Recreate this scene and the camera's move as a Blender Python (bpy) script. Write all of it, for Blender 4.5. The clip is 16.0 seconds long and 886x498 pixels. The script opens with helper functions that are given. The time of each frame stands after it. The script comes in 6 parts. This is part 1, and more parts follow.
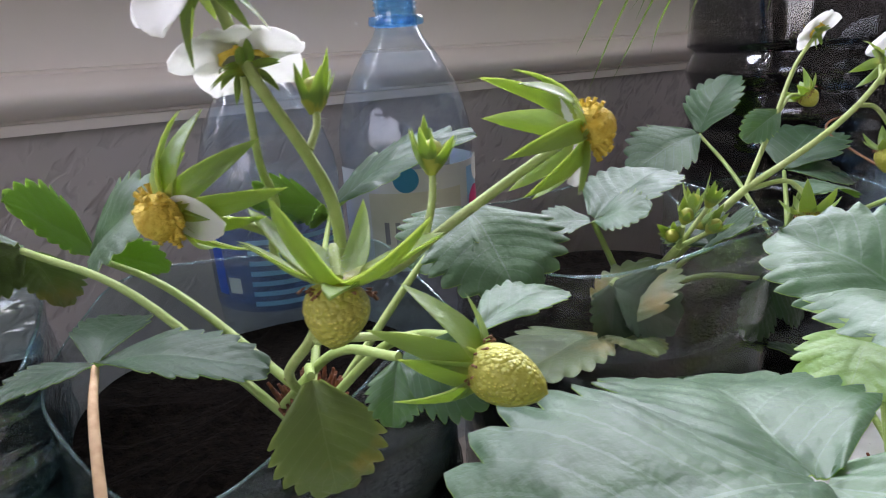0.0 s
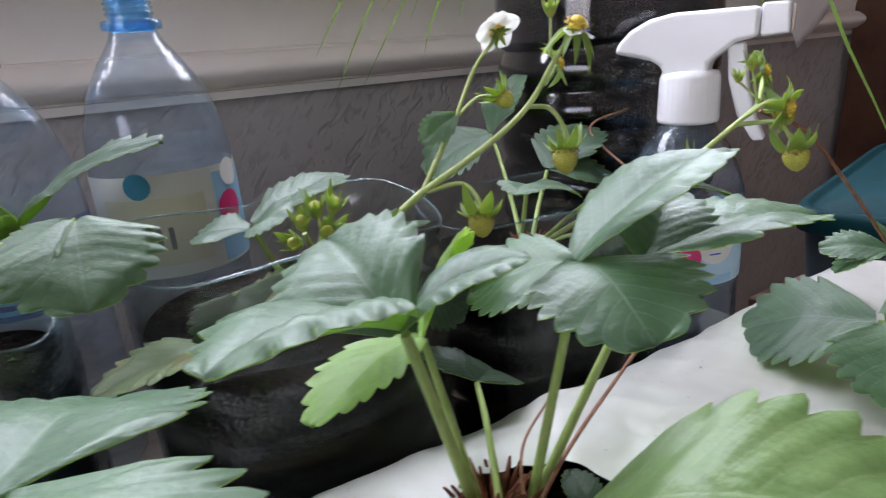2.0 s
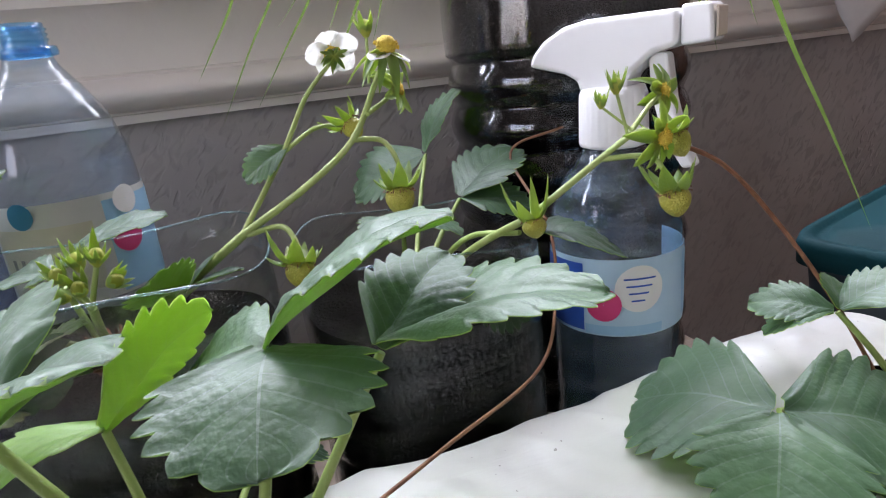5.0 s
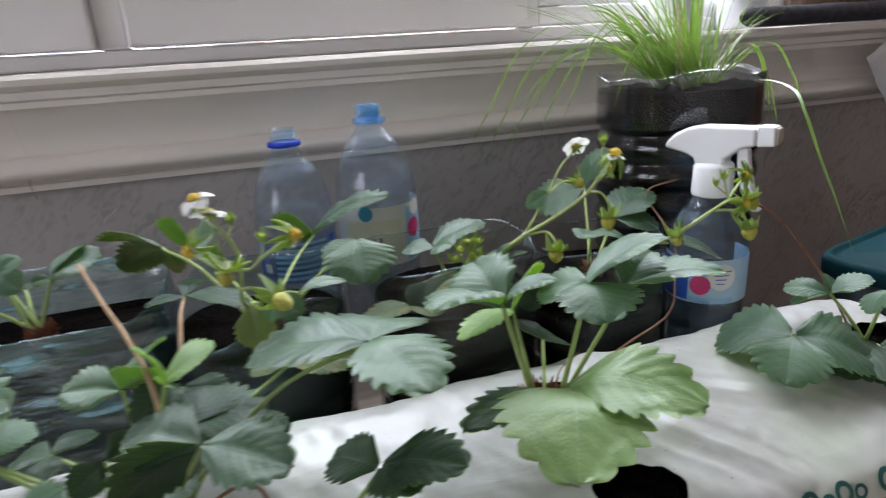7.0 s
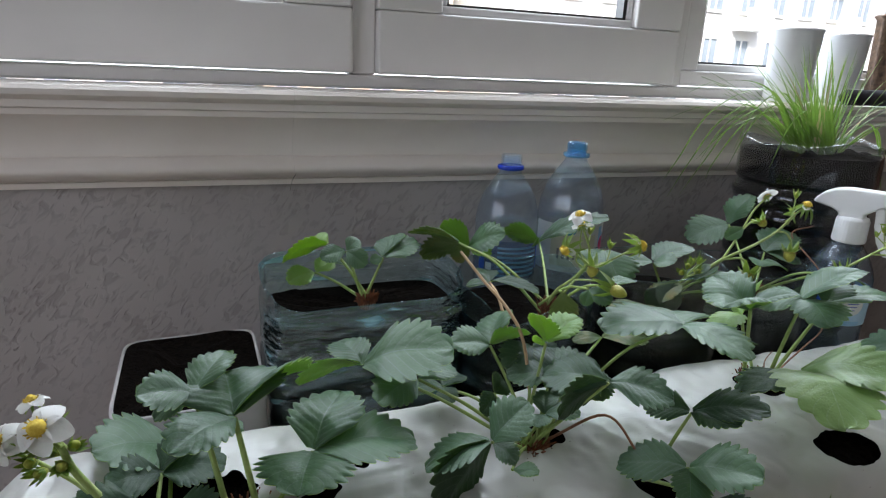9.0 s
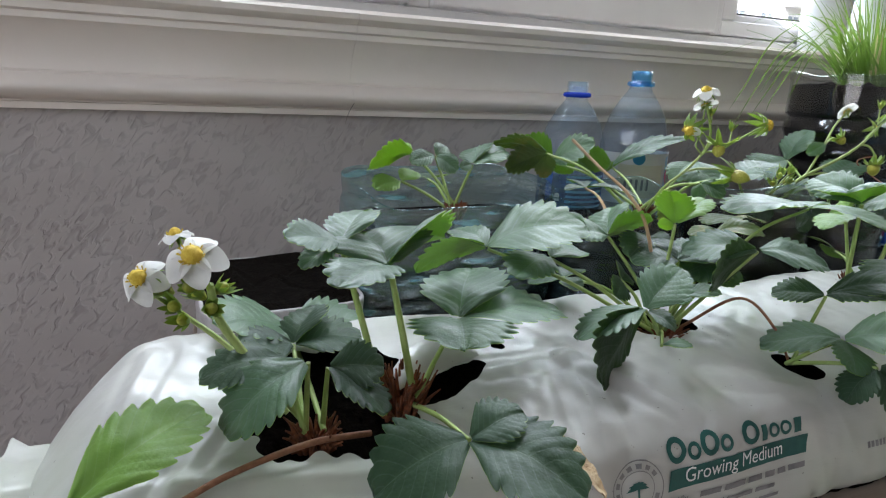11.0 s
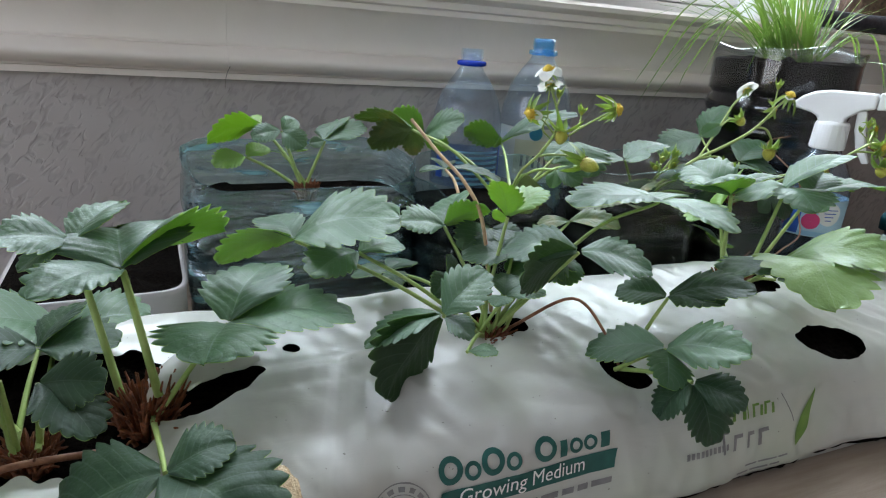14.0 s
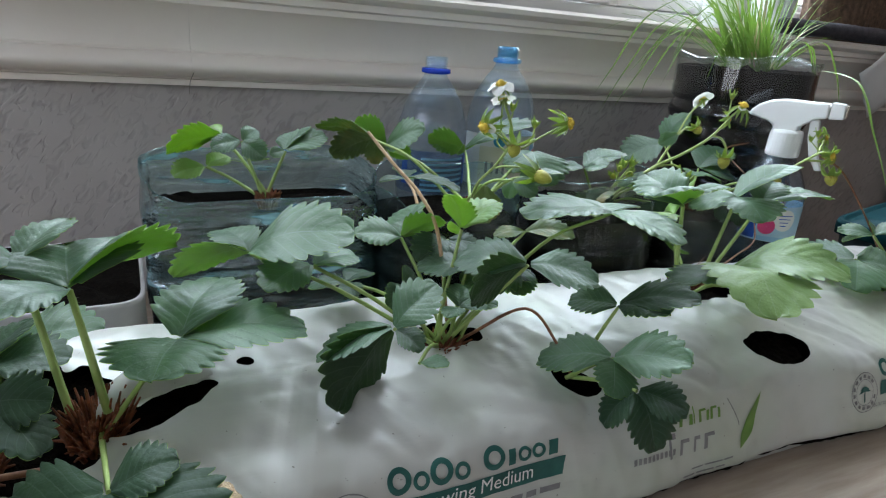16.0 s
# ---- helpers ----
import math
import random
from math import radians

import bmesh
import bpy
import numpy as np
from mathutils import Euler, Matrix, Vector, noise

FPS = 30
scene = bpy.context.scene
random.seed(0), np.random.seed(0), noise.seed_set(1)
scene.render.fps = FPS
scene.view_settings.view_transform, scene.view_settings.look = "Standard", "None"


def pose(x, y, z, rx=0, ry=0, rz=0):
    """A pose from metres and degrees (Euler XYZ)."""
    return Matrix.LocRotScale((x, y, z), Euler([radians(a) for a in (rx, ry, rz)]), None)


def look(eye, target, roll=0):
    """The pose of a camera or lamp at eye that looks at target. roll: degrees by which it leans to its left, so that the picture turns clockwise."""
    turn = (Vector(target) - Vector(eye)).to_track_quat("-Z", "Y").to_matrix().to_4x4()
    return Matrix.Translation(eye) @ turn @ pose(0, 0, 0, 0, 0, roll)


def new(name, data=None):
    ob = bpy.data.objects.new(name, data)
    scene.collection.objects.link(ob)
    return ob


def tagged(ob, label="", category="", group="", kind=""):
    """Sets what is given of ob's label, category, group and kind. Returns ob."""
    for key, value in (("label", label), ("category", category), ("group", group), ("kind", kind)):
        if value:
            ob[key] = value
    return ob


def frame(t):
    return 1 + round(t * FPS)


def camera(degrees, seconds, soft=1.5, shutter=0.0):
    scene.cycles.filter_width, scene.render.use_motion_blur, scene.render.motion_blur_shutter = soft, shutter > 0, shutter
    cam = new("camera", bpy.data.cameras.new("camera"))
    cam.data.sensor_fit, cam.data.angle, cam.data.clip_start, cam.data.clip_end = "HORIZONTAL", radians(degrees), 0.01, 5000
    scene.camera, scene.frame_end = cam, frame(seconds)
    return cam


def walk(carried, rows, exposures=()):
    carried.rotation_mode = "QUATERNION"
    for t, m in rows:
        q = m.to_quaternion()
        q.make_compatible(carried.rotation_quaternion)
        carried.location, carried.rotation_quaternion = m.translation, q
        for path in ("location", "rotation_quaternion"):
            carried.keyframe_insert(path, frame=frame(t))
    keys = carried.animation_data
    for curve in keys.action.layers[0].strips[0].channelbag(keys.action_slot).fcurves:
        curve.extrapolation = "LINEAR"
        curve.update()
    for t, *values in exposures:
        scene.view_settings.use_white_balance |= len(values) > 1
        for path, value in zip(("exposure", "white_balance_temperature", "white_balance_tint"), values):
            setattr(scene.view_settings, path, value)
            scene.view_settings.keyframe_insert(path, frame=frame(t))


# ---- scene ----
cam = camera(73.1, 16.0, soft=1.1, shutter=0.3)
METRES, EYE, TILT, LEAN, TURN = 1.36, 0.272, -18.16, 3.55, -29.58
ROWS = [
    (0.0, 0.0, 0.0, 0.0, -0.0, 0.0, -0.0),
    (0.5, 0.0138, -0.0, 0.0011, 0.03, -0.06, 0.23),
    (1.0, 0.0396, -0.0019, 0.0024, -0.21, -0.28, 0.47),
    (1.5, 0.0716, -0.0001, 0.004, -0.82, -0.31, 0.86),
    (2.0, 0.1098, 0.0009, 0.002, -1.52, -0.22, 1.22),
    (2.5, 0.1395, 0.0104, 0.0091, -1.82, -0.45, 1.31),
    (3.0, 0.1622, 0.0272, 0.0107, -1.85, -0.46, 1.37),
    (3.5, 0.1827, 0.041, 0.016, -0.31, -0.36, 1.29),
    (6.0, 0.2197, -0.015, 0.0207, 9.67, -0.74, -1.07),
    (6.5, 0.1909, -0.0924, 0.0198, 10.02, -1.22, -2.0),
    (7.0, 0.1298, -0.1742, 0.0171, 10.9, -1.15, -3.5),
    (7.5, 0.0472, -0.252, 0.0157, 11.76, -0.97, -5.2),
    (8.0, -0.0184, -0.3165, 0.0121, 11.67, -0.65, -7.5),
    (10.5, -0.0886, -0.2916, -0.0751, 4.58, 1.77, -9.03),
    (11.0, -0.1293, -0.3024, -0.1038, 5.47, 2.62, -8.08),
    (11.5, -0.1215, -0.3032, -0.107, 5.46, 1.16, -8.59),
    (12.0, -0.1118, -0.2974, -0.1025, 5.42, -0.42, -8.91),
    (12.5, -0.1009, -0.2885, -0.0897, 5.47, -1.15, -9.48),
    (13.0, -0.065, -0.2773, -0.0708, 4.46, -1.94, -9.79),
    (13.5, -0.0475, -0.2728, -0.0678, 4.43, -1.85, -9.7),
    (14.0, -0.0391, -0.2673, -0.069, 4.75, -1.49, -9.38),
    (14.5, -0.0347, -0.2695, -0.0618, 4.42, -1.92, -9.44),
    (15.0, -0.0313, -0.2712, -0.0618, 4.17, -1.95, -9.39),
    (15.5, -0.0308, -0.2682, -0.0618, 3.74, -1.7, -9.5),
    (16.0, -0.0255, -0.2718, -0.0582, 3.01, -1.56, -9.22),
]
EXPOSURES = [(0.0, 1.34, 6300, 25), (1.5, 1.33, 6200, 24), (2.8, 1.46, 6250, 25), (6.2, 1.52, 6250, 22), (7.0, 1.17, 6250, 19), (8.0, 0.63, 6100, 15), (10.3, 1.0, 6150, 13), (11.5, 1.36, 6150, 13), (12.5, 1.55, 6150, 14), (14.0, 1.29, 6050, 11), (16.0, 1.17, 5950, 9)]
walk(cam, [(t, pose(0, 0, EYE, TILT, LEAN, TURN) @ pose(METRES * x, METRES * y, METRES * z, 90 + pitch, roll, yaw)) for t, x, y, z, yaw, pitch, roll in ROWS], EXPOSURES)


# ---- world, lights ----
world = bpy.data.worlds.new("overcast_sky")
scene.world = world
world.use_nodes = True
wn = world.node_tree
sky = wn.nodes.new("ShaderNodeTexSky")
sky.sky_type, sky.sun_disc = "NISHITA", False
sky.sun_elevation, sky.sun_rotation = radians(45), radians(200)
sky.air_density, sky.dust_density = 1.0, 3.0
wn.links.new(sky.outputs[0], wn.nodes["Background"].inputs[0])
wn.nodes["Background"].inputs[1].default_value = 0.15


def lamp(name, kind, m, power, size=(1, 1), colour=(1, 1, 1)):
    d = bpy.data.lights.new(name, kind)
    d.energy, d.color = power, colour
    if kind == "AREA":
        d.shape, d.size, d.size_y = "RECTANGLE", size[0], size[1]
    ob = new(name, d)
    ob.matrix_world = m
    return ob


sun = lamp("sun", "SUN", look((-3, -7, 6), (0, 0, 0)), 5.0, colour=(1.0, 0.96, 0.9))
sun.data.angle = radians(12)
lamp("window_daylight", "AREA", look((0.1, 0.68, 1.04), (0.1, -0.6, 0.86)), 59.0, (2.4, 1.1), (0.92, 0.97, 1.0))
# added fill lamp on the room's west side, with no visible source
lamp("side_fill", "AREA", look((-2.12, -0.9, 0.75), (0.2, 0.0, 0.1)), 5.0, (1.4, 1.2), (0.97, 0.985, 1.0))


# ---- materials ----
def mat(name):
    m = bpy.data.materials.new(name)
    m.use_nodes = True
    return m, m.node_tree.nodes, m.node_tree.links, m.node_tree.nodes["Principled BSDF"]


def coords(n, l, scale, space="Object"):
    tc, mp = n.new("ShaderNodeTexCoord"), n.new("ShaderNodeMapping")
    mp.inputs["Scale"].default_value = scale if isinstance(scale, tuple) else (scale,) * 3
    l.new(tc.outputs[space], mp.inputs[0])
    return mp.outputs[0]


def noise_tex(n, l, vec, scale, detail=4.0, rough=0.55):
    t = n.new("ShaderNodeTexNoise")
    t.inputs["Scale"].default_value, t.inputs["Detail"].default_value, t.inputs["Roughness"].default_value = scale, detail, rough
    if vec:
        l.new(vec, t.inputs["Vector"])
    return t.outputs["Fac"]


def ramp(n, l, fac, stops):
    r = n.new("ShaderNodeValToRGB")
    while len(r.color_ramp.elements) < len(stops):
        r.color_ramp.elements.new(0.5)
    for e, (p, c) in zip(r.color_ramp.elements, stops):
        e.position, e.color = p, (*c, 1)
    l.new(fac, r.inputs[0])
    return r.outputs[0]


def math_node(n, l, op, a, b):
    m = n.new("ShaderNodeMath")
    m.operation = op
    for i, v in enumerate((a, b)):
        if isinstance(v, (int, float)):
            m.inputs[i].default_value = v
        else:
            l.new(v, m.inputs[i])
    return m.outputs[0]


def mix_rgb(n, l, fac, a, b, kind="MIX"):
    m = n.new("ShaderNodeMix")
    m.data_type, m.blend_type = "RGBA", kind
    for i, v in ((0, fac), (6, a), (7, b)):
        if isinstance(v, (int, float)):
            m.inputs[i].default_value = v
        elif isinstance(v, tuple):
            m.inputs[i].default_value = (*v, 1)
        else:
            l.new(v, m.inputs[i])
    return m.outputs[2]


def bump(n, l, height, strength, dist, bsdf):
    b = n.new("ShaderNodeBump")
    b.inputs["Strength"].default_value, b.inputs["Distance"].default_value = strength, dist
    l.new(height, b.inputs["Height"])
    l.new(b.outputs[0], bsdf.inputs["Normal"])


def surface(name, c1, c2, scale, rough=0.6, bump_d=0.0, bump_scale=None, metal=0.0, spec=0.5, detail=5.0):
    """A two-tone surface with fine relief; scale is per metre."""
    m, n, l, b = mat(name)
    v = coords(n, l, 1.0)
    f = noise_tex(n, l, v, scale, detail)
    l.new(ramp(n, l, f, [(0.3, c1), (0.7, c2)]), b.inputs["Base Color"])
    b.inputs["Roughness"].default_value, b.inputs["Metallic"].default_value = rough, metal
    b.inputs["Specular IOR Level"].default_value = spec
    if bump_d:
        bump(n, l, noise_tex(n, l, v, bump_scale or scale * 4, 6.0), 1.0, bump_d, b)
    return m


def leaf_mat(name, dark, light, vein, rough, glow, through_c, patch=None, gloss=1.0, heel=None):
    """Leaf blade: quilted between side veins, with light passing through."""
    m, n, l, b = mat(name)
    uv = n.new("ShaderNodeTexCoord").outputs["UV"]
    sep = n.new("ShaderNodeSeparateXYZ")
    l.new(uv, sep.inputs[0])
    au = math_node(n, l, "ABSOLUTE", sep.outputs[0], 0.0)
    ch = math_node(n, l, "SUBTRACT", sep.outputs[1], math_node(n, l, "MULTIPLY", au, 0.30))
    wob = math_node(n, l, "MULTIPLY", noise_tex(n, l, coords(n, l, 1.0), 130.0, 2.0), 1.0)
    wave = math_node(n, l, "COSINE", math_node(n, l, "ADD", math_node(n, l, "MULTIPLY", ch, 50.27), wob), 0.0)
    line = math_node(n, l, "GREATER_THAN", wave, 0.955)
    mid = math_node(n, l, "MULTIPLY", math_node(n, l, "LESS_THAN", au, 0.016), 0.7)
    veins = math_node(n, l, "MAXIMUM", math_node(n, l, "MULTIPLY", line, 0.40), mid)
    vec = coords(n, l, 1.0)
    big = noise_tex(n, l, vec, 60.0, 3.0)
    fine = noise_tex(n, l, vec, 900.0, 3.0)
    info = n.new("ShaderNodeObjectInfo")
    tone = math_node(n, l, "ADD", math_node(n, l, "MULTIPLY", big, 0.7), math_node(n, l, "MULTIPLY", info.outputs["Random"], 0.45))
    col = ramp(n, l, tone, [(0.25, dark), (0.80, light)])
    if patch:
        col = mix_rgb(n, l, ramp(n, l, noise_tex(n, l, vec, 42.0, 3.0), [(0.52, (0, 0, 0)), (0.66, (1, 1, 1))]), col, patch)
    col = mix_rgb(n, l, math_node(n, l, "MULTIPLY", fine, 0.30), col, light)
    spot = ramp(n, l, noise_tex(n, l, vec, 210.0, 2.0), [(0.735, (0, 0, 0)), (0.76, (1, 1, 1))])
    col = mix_rgb(n, l, math_node(n, l, "MULTIPLY", spot, 0.14), col, (0.20, 0.17, 0.10))
    col = mix_rgb(n, l, math_node(n, l, "MULTIPLY", veins, 0.80), col, vein)
    if heel:
        col = mix_rgb(n, l, ramp(n, l, math_node(n, l, "ADD", sep.outputs[1], math_node(n, l, "MULTIPLY", big, 0.3)), [(0.18, (1, 1, 1)), (0.62, (0, 0, 0))]), col, heel)
    l.new(col, b.inputs["Base Color"])
    b.inputs["Roughness"].default_value = rough
    b.inputs["Specular IOR Level"].default_value = 0.60 * gloss
    b.inputs["Coat Weight"].default_value = 0.14 * gloss
    b.inputs["Coat Roughness"].default_value = 0.32
    b.inputs["Sheen Weight"].default_value = 0.13 * gloss
    b.inputs["Sheen Roughness"].default_value = 0.4
    net = n.new("ShaderNodeTexVoronoi")
    net.inputs["Scale"].default_value = 420.0
    l.new(vec, net.inputs["Vector"])
    h = math_node(n, l, "ADD", math_node(n, l, "MULTIPLY", veins, -0.9), math_node(n, l, "ADD", math_node(n, l, "MULTIPLY", fine, 0.5), math_node(n, l, "MULTIPLY", net.outputs["Distance"], -0.5)))
    bump(n, l, h, 0.6, 0.0007, b)
    tr = n.new("ShaderNodeBsdfTranslucent")
    l.new(mix_rgb(n, l, math_node(n, l, "MULTIPLY", veins, 0.5), through_c, vein), tr.inputs["Color"])
    mx = n.new("ShaderNodeMixShader")
    mx.inputs[0].default_value = glow
    l.new(b.outputs[0], mx.inputs[1])
    l.new(tr.outputs[0], mx.inputs[2])
    l.new(mx.outputs[0], n["Material Output"].inputs["Surface"])
    return m


def clear_plastic(name, tint, gloss=0.10, rough=0.08, body=0.0, body_c=(0.6, 0.7, 0.75), bump_s=45.0, bump_d=0.0015, grain=(1.0, 1.0, 1.0), peaks=1.6):
    """Thin clear plastic: tinted see-through with a glossy skin, a little cloudy, with highlight streaks in its colour.
    """
    m, n, l, b = mat(name)
    n.remove(b)
    tr, gl, df = n.new("ShaderNodeBsdfTransparent"), n.new("ShaderNodeBsdfGlossy"), n.new("ShaderNodeBsdfDiffuse")
    tr.inputs["Color"].default_value = (*tint, 1)
    df.inputs["Color"].default_value = (*body_c, 1)
    gl.inputs["Roughness"].default_value = rough
    lw = n.new("ShaderNodeLayerWeight")
    lw.inputs["Blend"].default_value = 0.5
    vec = coords(n, l, 1.0)
    bp = n.new("ShaderNodeBump")
    bp.inputs["Strength"].default_value, bp.inputs["Distance"].default_value = 1.0, bump_d
    l.new(noise_tex(n, l, coords(n, l, grain), bump_s, 3.0), bp.inputs["Height"])
    l.new(bp.outputs[0], gl.inputs["Normal"])
    l.new(bp.outputs[0], lw.inputs["Normal"])
    m1, m2 = n.new("ShaderNodeMixShader"), n.new("ShaderNodeMixShader")
    # cloudiness plus pale diffuse streaks, painted in as highlights on the wrinkles
    cloud_glints = math_node(n, l, "MULTIPLY", ramp(n, l, noise_tex(n, l, coords(n, l, (0.55, 0.55, 2.6)), 30.0, 3.0, 0.5), [(0.46, (0.15,) * 3), (0.60, (0.9,) * 3), (0.72, (peaks,) * 3)]), body)
    l.new(cloud_glints, m1.inputs[0])
    l.new(tr.outputs[0], m1.inputs[1])
    l.new(df.outputs[0], m1.inputs[2])
    l.new(math_node(n, l, "ADD", math_node(n, l, "POWER", lw.outputs["Facing"], 4.6), 0.012 + gloss * 0.12), m2.inputs[0])
    l.new(m1.outputs[0], m2.inputs[1])
    l.new(gl.outputs[0], m2.inputs[2])
    l.new(m2.outputs[0], n["Material Output"].inputs["Surface"])
    return m


LEAF_TOP = leaf_mat("leaf_upper_green", (0.012, 0.046, 0.022), (0.055, 0.120, 0.058), (0.19, 0.28, 0.18), 0.46, 0.20, (0.40, 0.68, 0.18), None, 0.85)
LEAF_BACK = leaf_mat("leaf_underside_lime", (0.10, 0.20, 0.035), (0.18, 0.30, 0.065), (0.30, 0.42, 0.14), 0.55, 0.45, (0.52, 0.80, 0.12))
LIME_TOP = leaf_mat("young_leaf_lime", (0.085, 0.195, 0.030), (0.175, 0.315, 0.060), (0.34, 0.48, 0.15), 0.46, 0.34, (0.60, 0.85, 0.14))
PALE_TOP = leaf_mat("faded_leaf_pale_lime", (0.09, 0.175, 0.05), (0.19, 0.285, 0.10), (0.30, 0.40, 0.18), 0.42, 0.25, (0.60, 0.80, 0.16))
# darker copy of the leaf green, with shade from upper leaves in its colour
DARK_TOP = leaf_mat("leaf_dark_green_shaded", (0.009, 0.029, 0.015), (0.032, 0.066, 0.035), (0.12, 0.18, 0.10), 0.46, 0.12, (0.30, 0.52, 0.08), None, 0.40)
YELLOW_TOP = leaf_mat("ageing_leaf_yellow_green", (0.030, 0.068, 0.016), (0.080, 0.120, 0.030), (0.20, 0.26, 0.08), 0.55, 0.22, (0.50, 0.62, 0.12), (0.22, 0.14, 0.022))
RUST = leaf_mat("ageing_leaf_rust", (0.045, 0.095, 0.024), (0.12, 0.17, 0.045), (0.24, 0.30, 0.1), 0.5, 0.22, (0.50, 0.62, 0.12), (0.36, 0.20, 0.03))
DRY = surface("dry_leaf_tan", (0.33, 0.22, 0.11), (0.58, 0.47, 0.30), 160, 0.85, 0.001)
STEM = surface("leaf_stalk_green", (0.24, 0.35, 0.08), (0.34, 0.44, 0.14), 120, 0.5, 0.0003, 900)
STEM_PALE = surface("flower_stalk_pale_green", (0.26, 0.36, 0.08), (0.42, 0.50, 0.19), 120, 0.5, 0.0003, 900)
STEM_RED = surface("dry_runner_reddish_brown", (0.16, 0.065, 0.03), (0.30, 0.14, 0.07), 200, 0.6, 0.0004, 900)
STEM_TAN = surface("dry_stick_tan", (0.40, 0.25, 0.13), (0.60, 0.42, 0.25), 200, 0.7, 0.0004, 900)
CROWN = surface("crown_scales_rusty_brown", (0.07, 0.024, 0.010), (0.27, 0.085, 0.03), 260, 0.8, 0.001, 700)
HAIR = surface("stalk_hair_white", (0.5, 0.55, 0.4), (0.6, 0.65, 0.5), 90, 0.6)
SEPAL = leaf_mat("sepal_green", (0.075, 0.155, 0.030), (0.200, 0.310, 0.070), (0.32, 0.42, 0.13), 0.5, 0.38, (0.56, 0.72, 0.12), heel=(0.46, 0.46, 0.07))
PETAL = leaf_mat("petal_white", (0.80, 0.80, 0.79), (0.88, 0.88, 0.87), (0.84, 0.84, 0.82), 0.55, 0.50, (0.92, 0.92, 0.90))
STAMEN = surface("stamen_yellow", (0.66, 0.44, 0.03), (0.85, 0.66, 0.10), 700, 0.7, 0.0008, 1500)
SOIL = surface("dark_peat_soil", (0.0012, 0.0010, 0.0008), (0.009, 0.0068, 0.0052), 240, 0.95, 0.003, 420, spec=0.03)


def layered_soil():
    """Damp soil pressed in bands against a clear wall."""
    m, n, l, b = mat("damp_layered_soil")
    bands = noise_tex(n, l, coords(n, l, (9.0, 9.0, 95.0)), 1.0, 5.0, 0.6)
    grain = noise_tex(n, l, coords(n, l, 1.0), 260.0, 5.0)
    c = ramp(n, l, bands, [(0.42, (0.002, 0.0017, 0.0013)), (0.58, (0.014, 0.012, 0.008)), (0.74, (0.060, 0.052, 0.034))])
    c = mix_rgb(n, l, math_node(n, l, "MULTIPLY", grain, 0.6), c, (0.003, 0.0025, 0.002))
    l.new(c, b.inputs["Base Color"])
    b.inputs["Roughness"].default_value, b.inputs["Specular IOR Level"].default_value = 0.95, 0.03
    bump(n, l, grain, 0.7, 0.002, b)
    return m


SOIL_BANDS = layered_soil()


def berry_mat():
    m, n, l, b = mat("unripe_berry_yellow_green")
    v = coords(n, l, 1.0)
    vo = n.new("ShaderNodeTexVoronoi")
    vo.inputs["Scale"].default_value = 1150.0
    l.new(v, vo.inputs["Vector"])
    big = noise_tex(n, l, v, 90.0, 3.0)
    base = ramp(n, l, big, [(0.3, (0.34, 0.35, 0.04)), (0.7, (0.50, 0.47, 0.08))])
    seed = ramp(n, l, vo.outputs["Distance"], [(0.10, (0.75, 0.66, 0.22)), (0.28, (0.0, 0.0, 0.0))])
    l.new(mix_rgb(n, l, 0.55, base, seed, "ADD"), b.inputs["Base Color"])
    b.inputs["Roughness"].default_value = 0.42
    bump(n, l, vo.outputs["Distance"], 0.8, -0.0006, b)
    return m


BERRY = berry_mat()


def wallpaper_mat():
    m, n, l, b = mat("grey_embossed_wallpaper")
    v = coords(n, l, 1.0)
    w = n.new("ShaderNodeTexNoise")
    w.inputs["Scale"].default_value, w.inputs["Detail"].default_value, w.inputs["Distortion"].default_value = 88.0, 1.4, 0.9
    mp = n.new("ShaderNodeMapping")
    mp.vector_type = "TEXTURE"
    mp.inputs["Rotation"].default_value, mp.inputs["Scale"].default_value = (0, radians(-48), 0), (1.7, 1.0, 0.75)
    l.new(v, mp.inputs[0])
    l.new(mp.outputs[0], w.inputs["Vector"])
    stroke = ramp(n, l, w.outputs["Fac"], [(0.50, (0, 0, 0)), (0.66, (1, 1, 1))])
    blotch = noise_tex(n, l, v, 6.0, 3.0)
    mask = ramp(n, l, noise_tex(n, l, v, 8.0, 2.0), [(0.34, (0.35,) * 3), (0.60, (1,) * 3)])
    h = mix_rgb(n, l, 1.0, stroke, mask, "MULTIPLY")
    base = ramp(n, l, blotch, [(0.3, (0.38, 0.35, 0.335)), (0.75, (0.48, 0.455, 0.44))])
    l.new(mix_rgb(n, l, math_node(n, l, "MULTIPLY", h, 0.42), base, (0.20, 0.18, 0.17)), b.inputs["Base Color"])
    b.inputs["Roughness"].default_value = 0.55
    bump(n, l, h, 0.8, -0.0008, b)
    return m


WALLPAPER = wallpaper_mat()
PLASTER = surface("room_plaster_off_white", (0.30, 0.275, 0.25), (0.37, 0.345, 0.315), 3, 0.9, 0.0006, 120)
MOULD = surface("moulding_cream_paint", (0.80, 0.745, 0.685), (0.86, 0.81, 0.755), 7, 0.42, 0.0004, 60)
UPVC = surface("window_frame_white_plastic", (0.75, 0.735, 0.725), (0.81, 0.80, 0.79), 5, 0.35, 0.0001, 60)
GASKET = surface("window_gasket_black", (0.015, 0.015, 0.018), (0.03, 0.03, 0.032), 50, 0.5)
CRACK = surface("joint_crack_dark", (0.16, 0.145, 0.13), (0.26, 0.24, 0.22), 200, 0.9)
GLASS = clear_plastic("window_glass", (0.97, 0.985, 0.98), 0.02, 0.01, 0.0, bump_d=0.0)
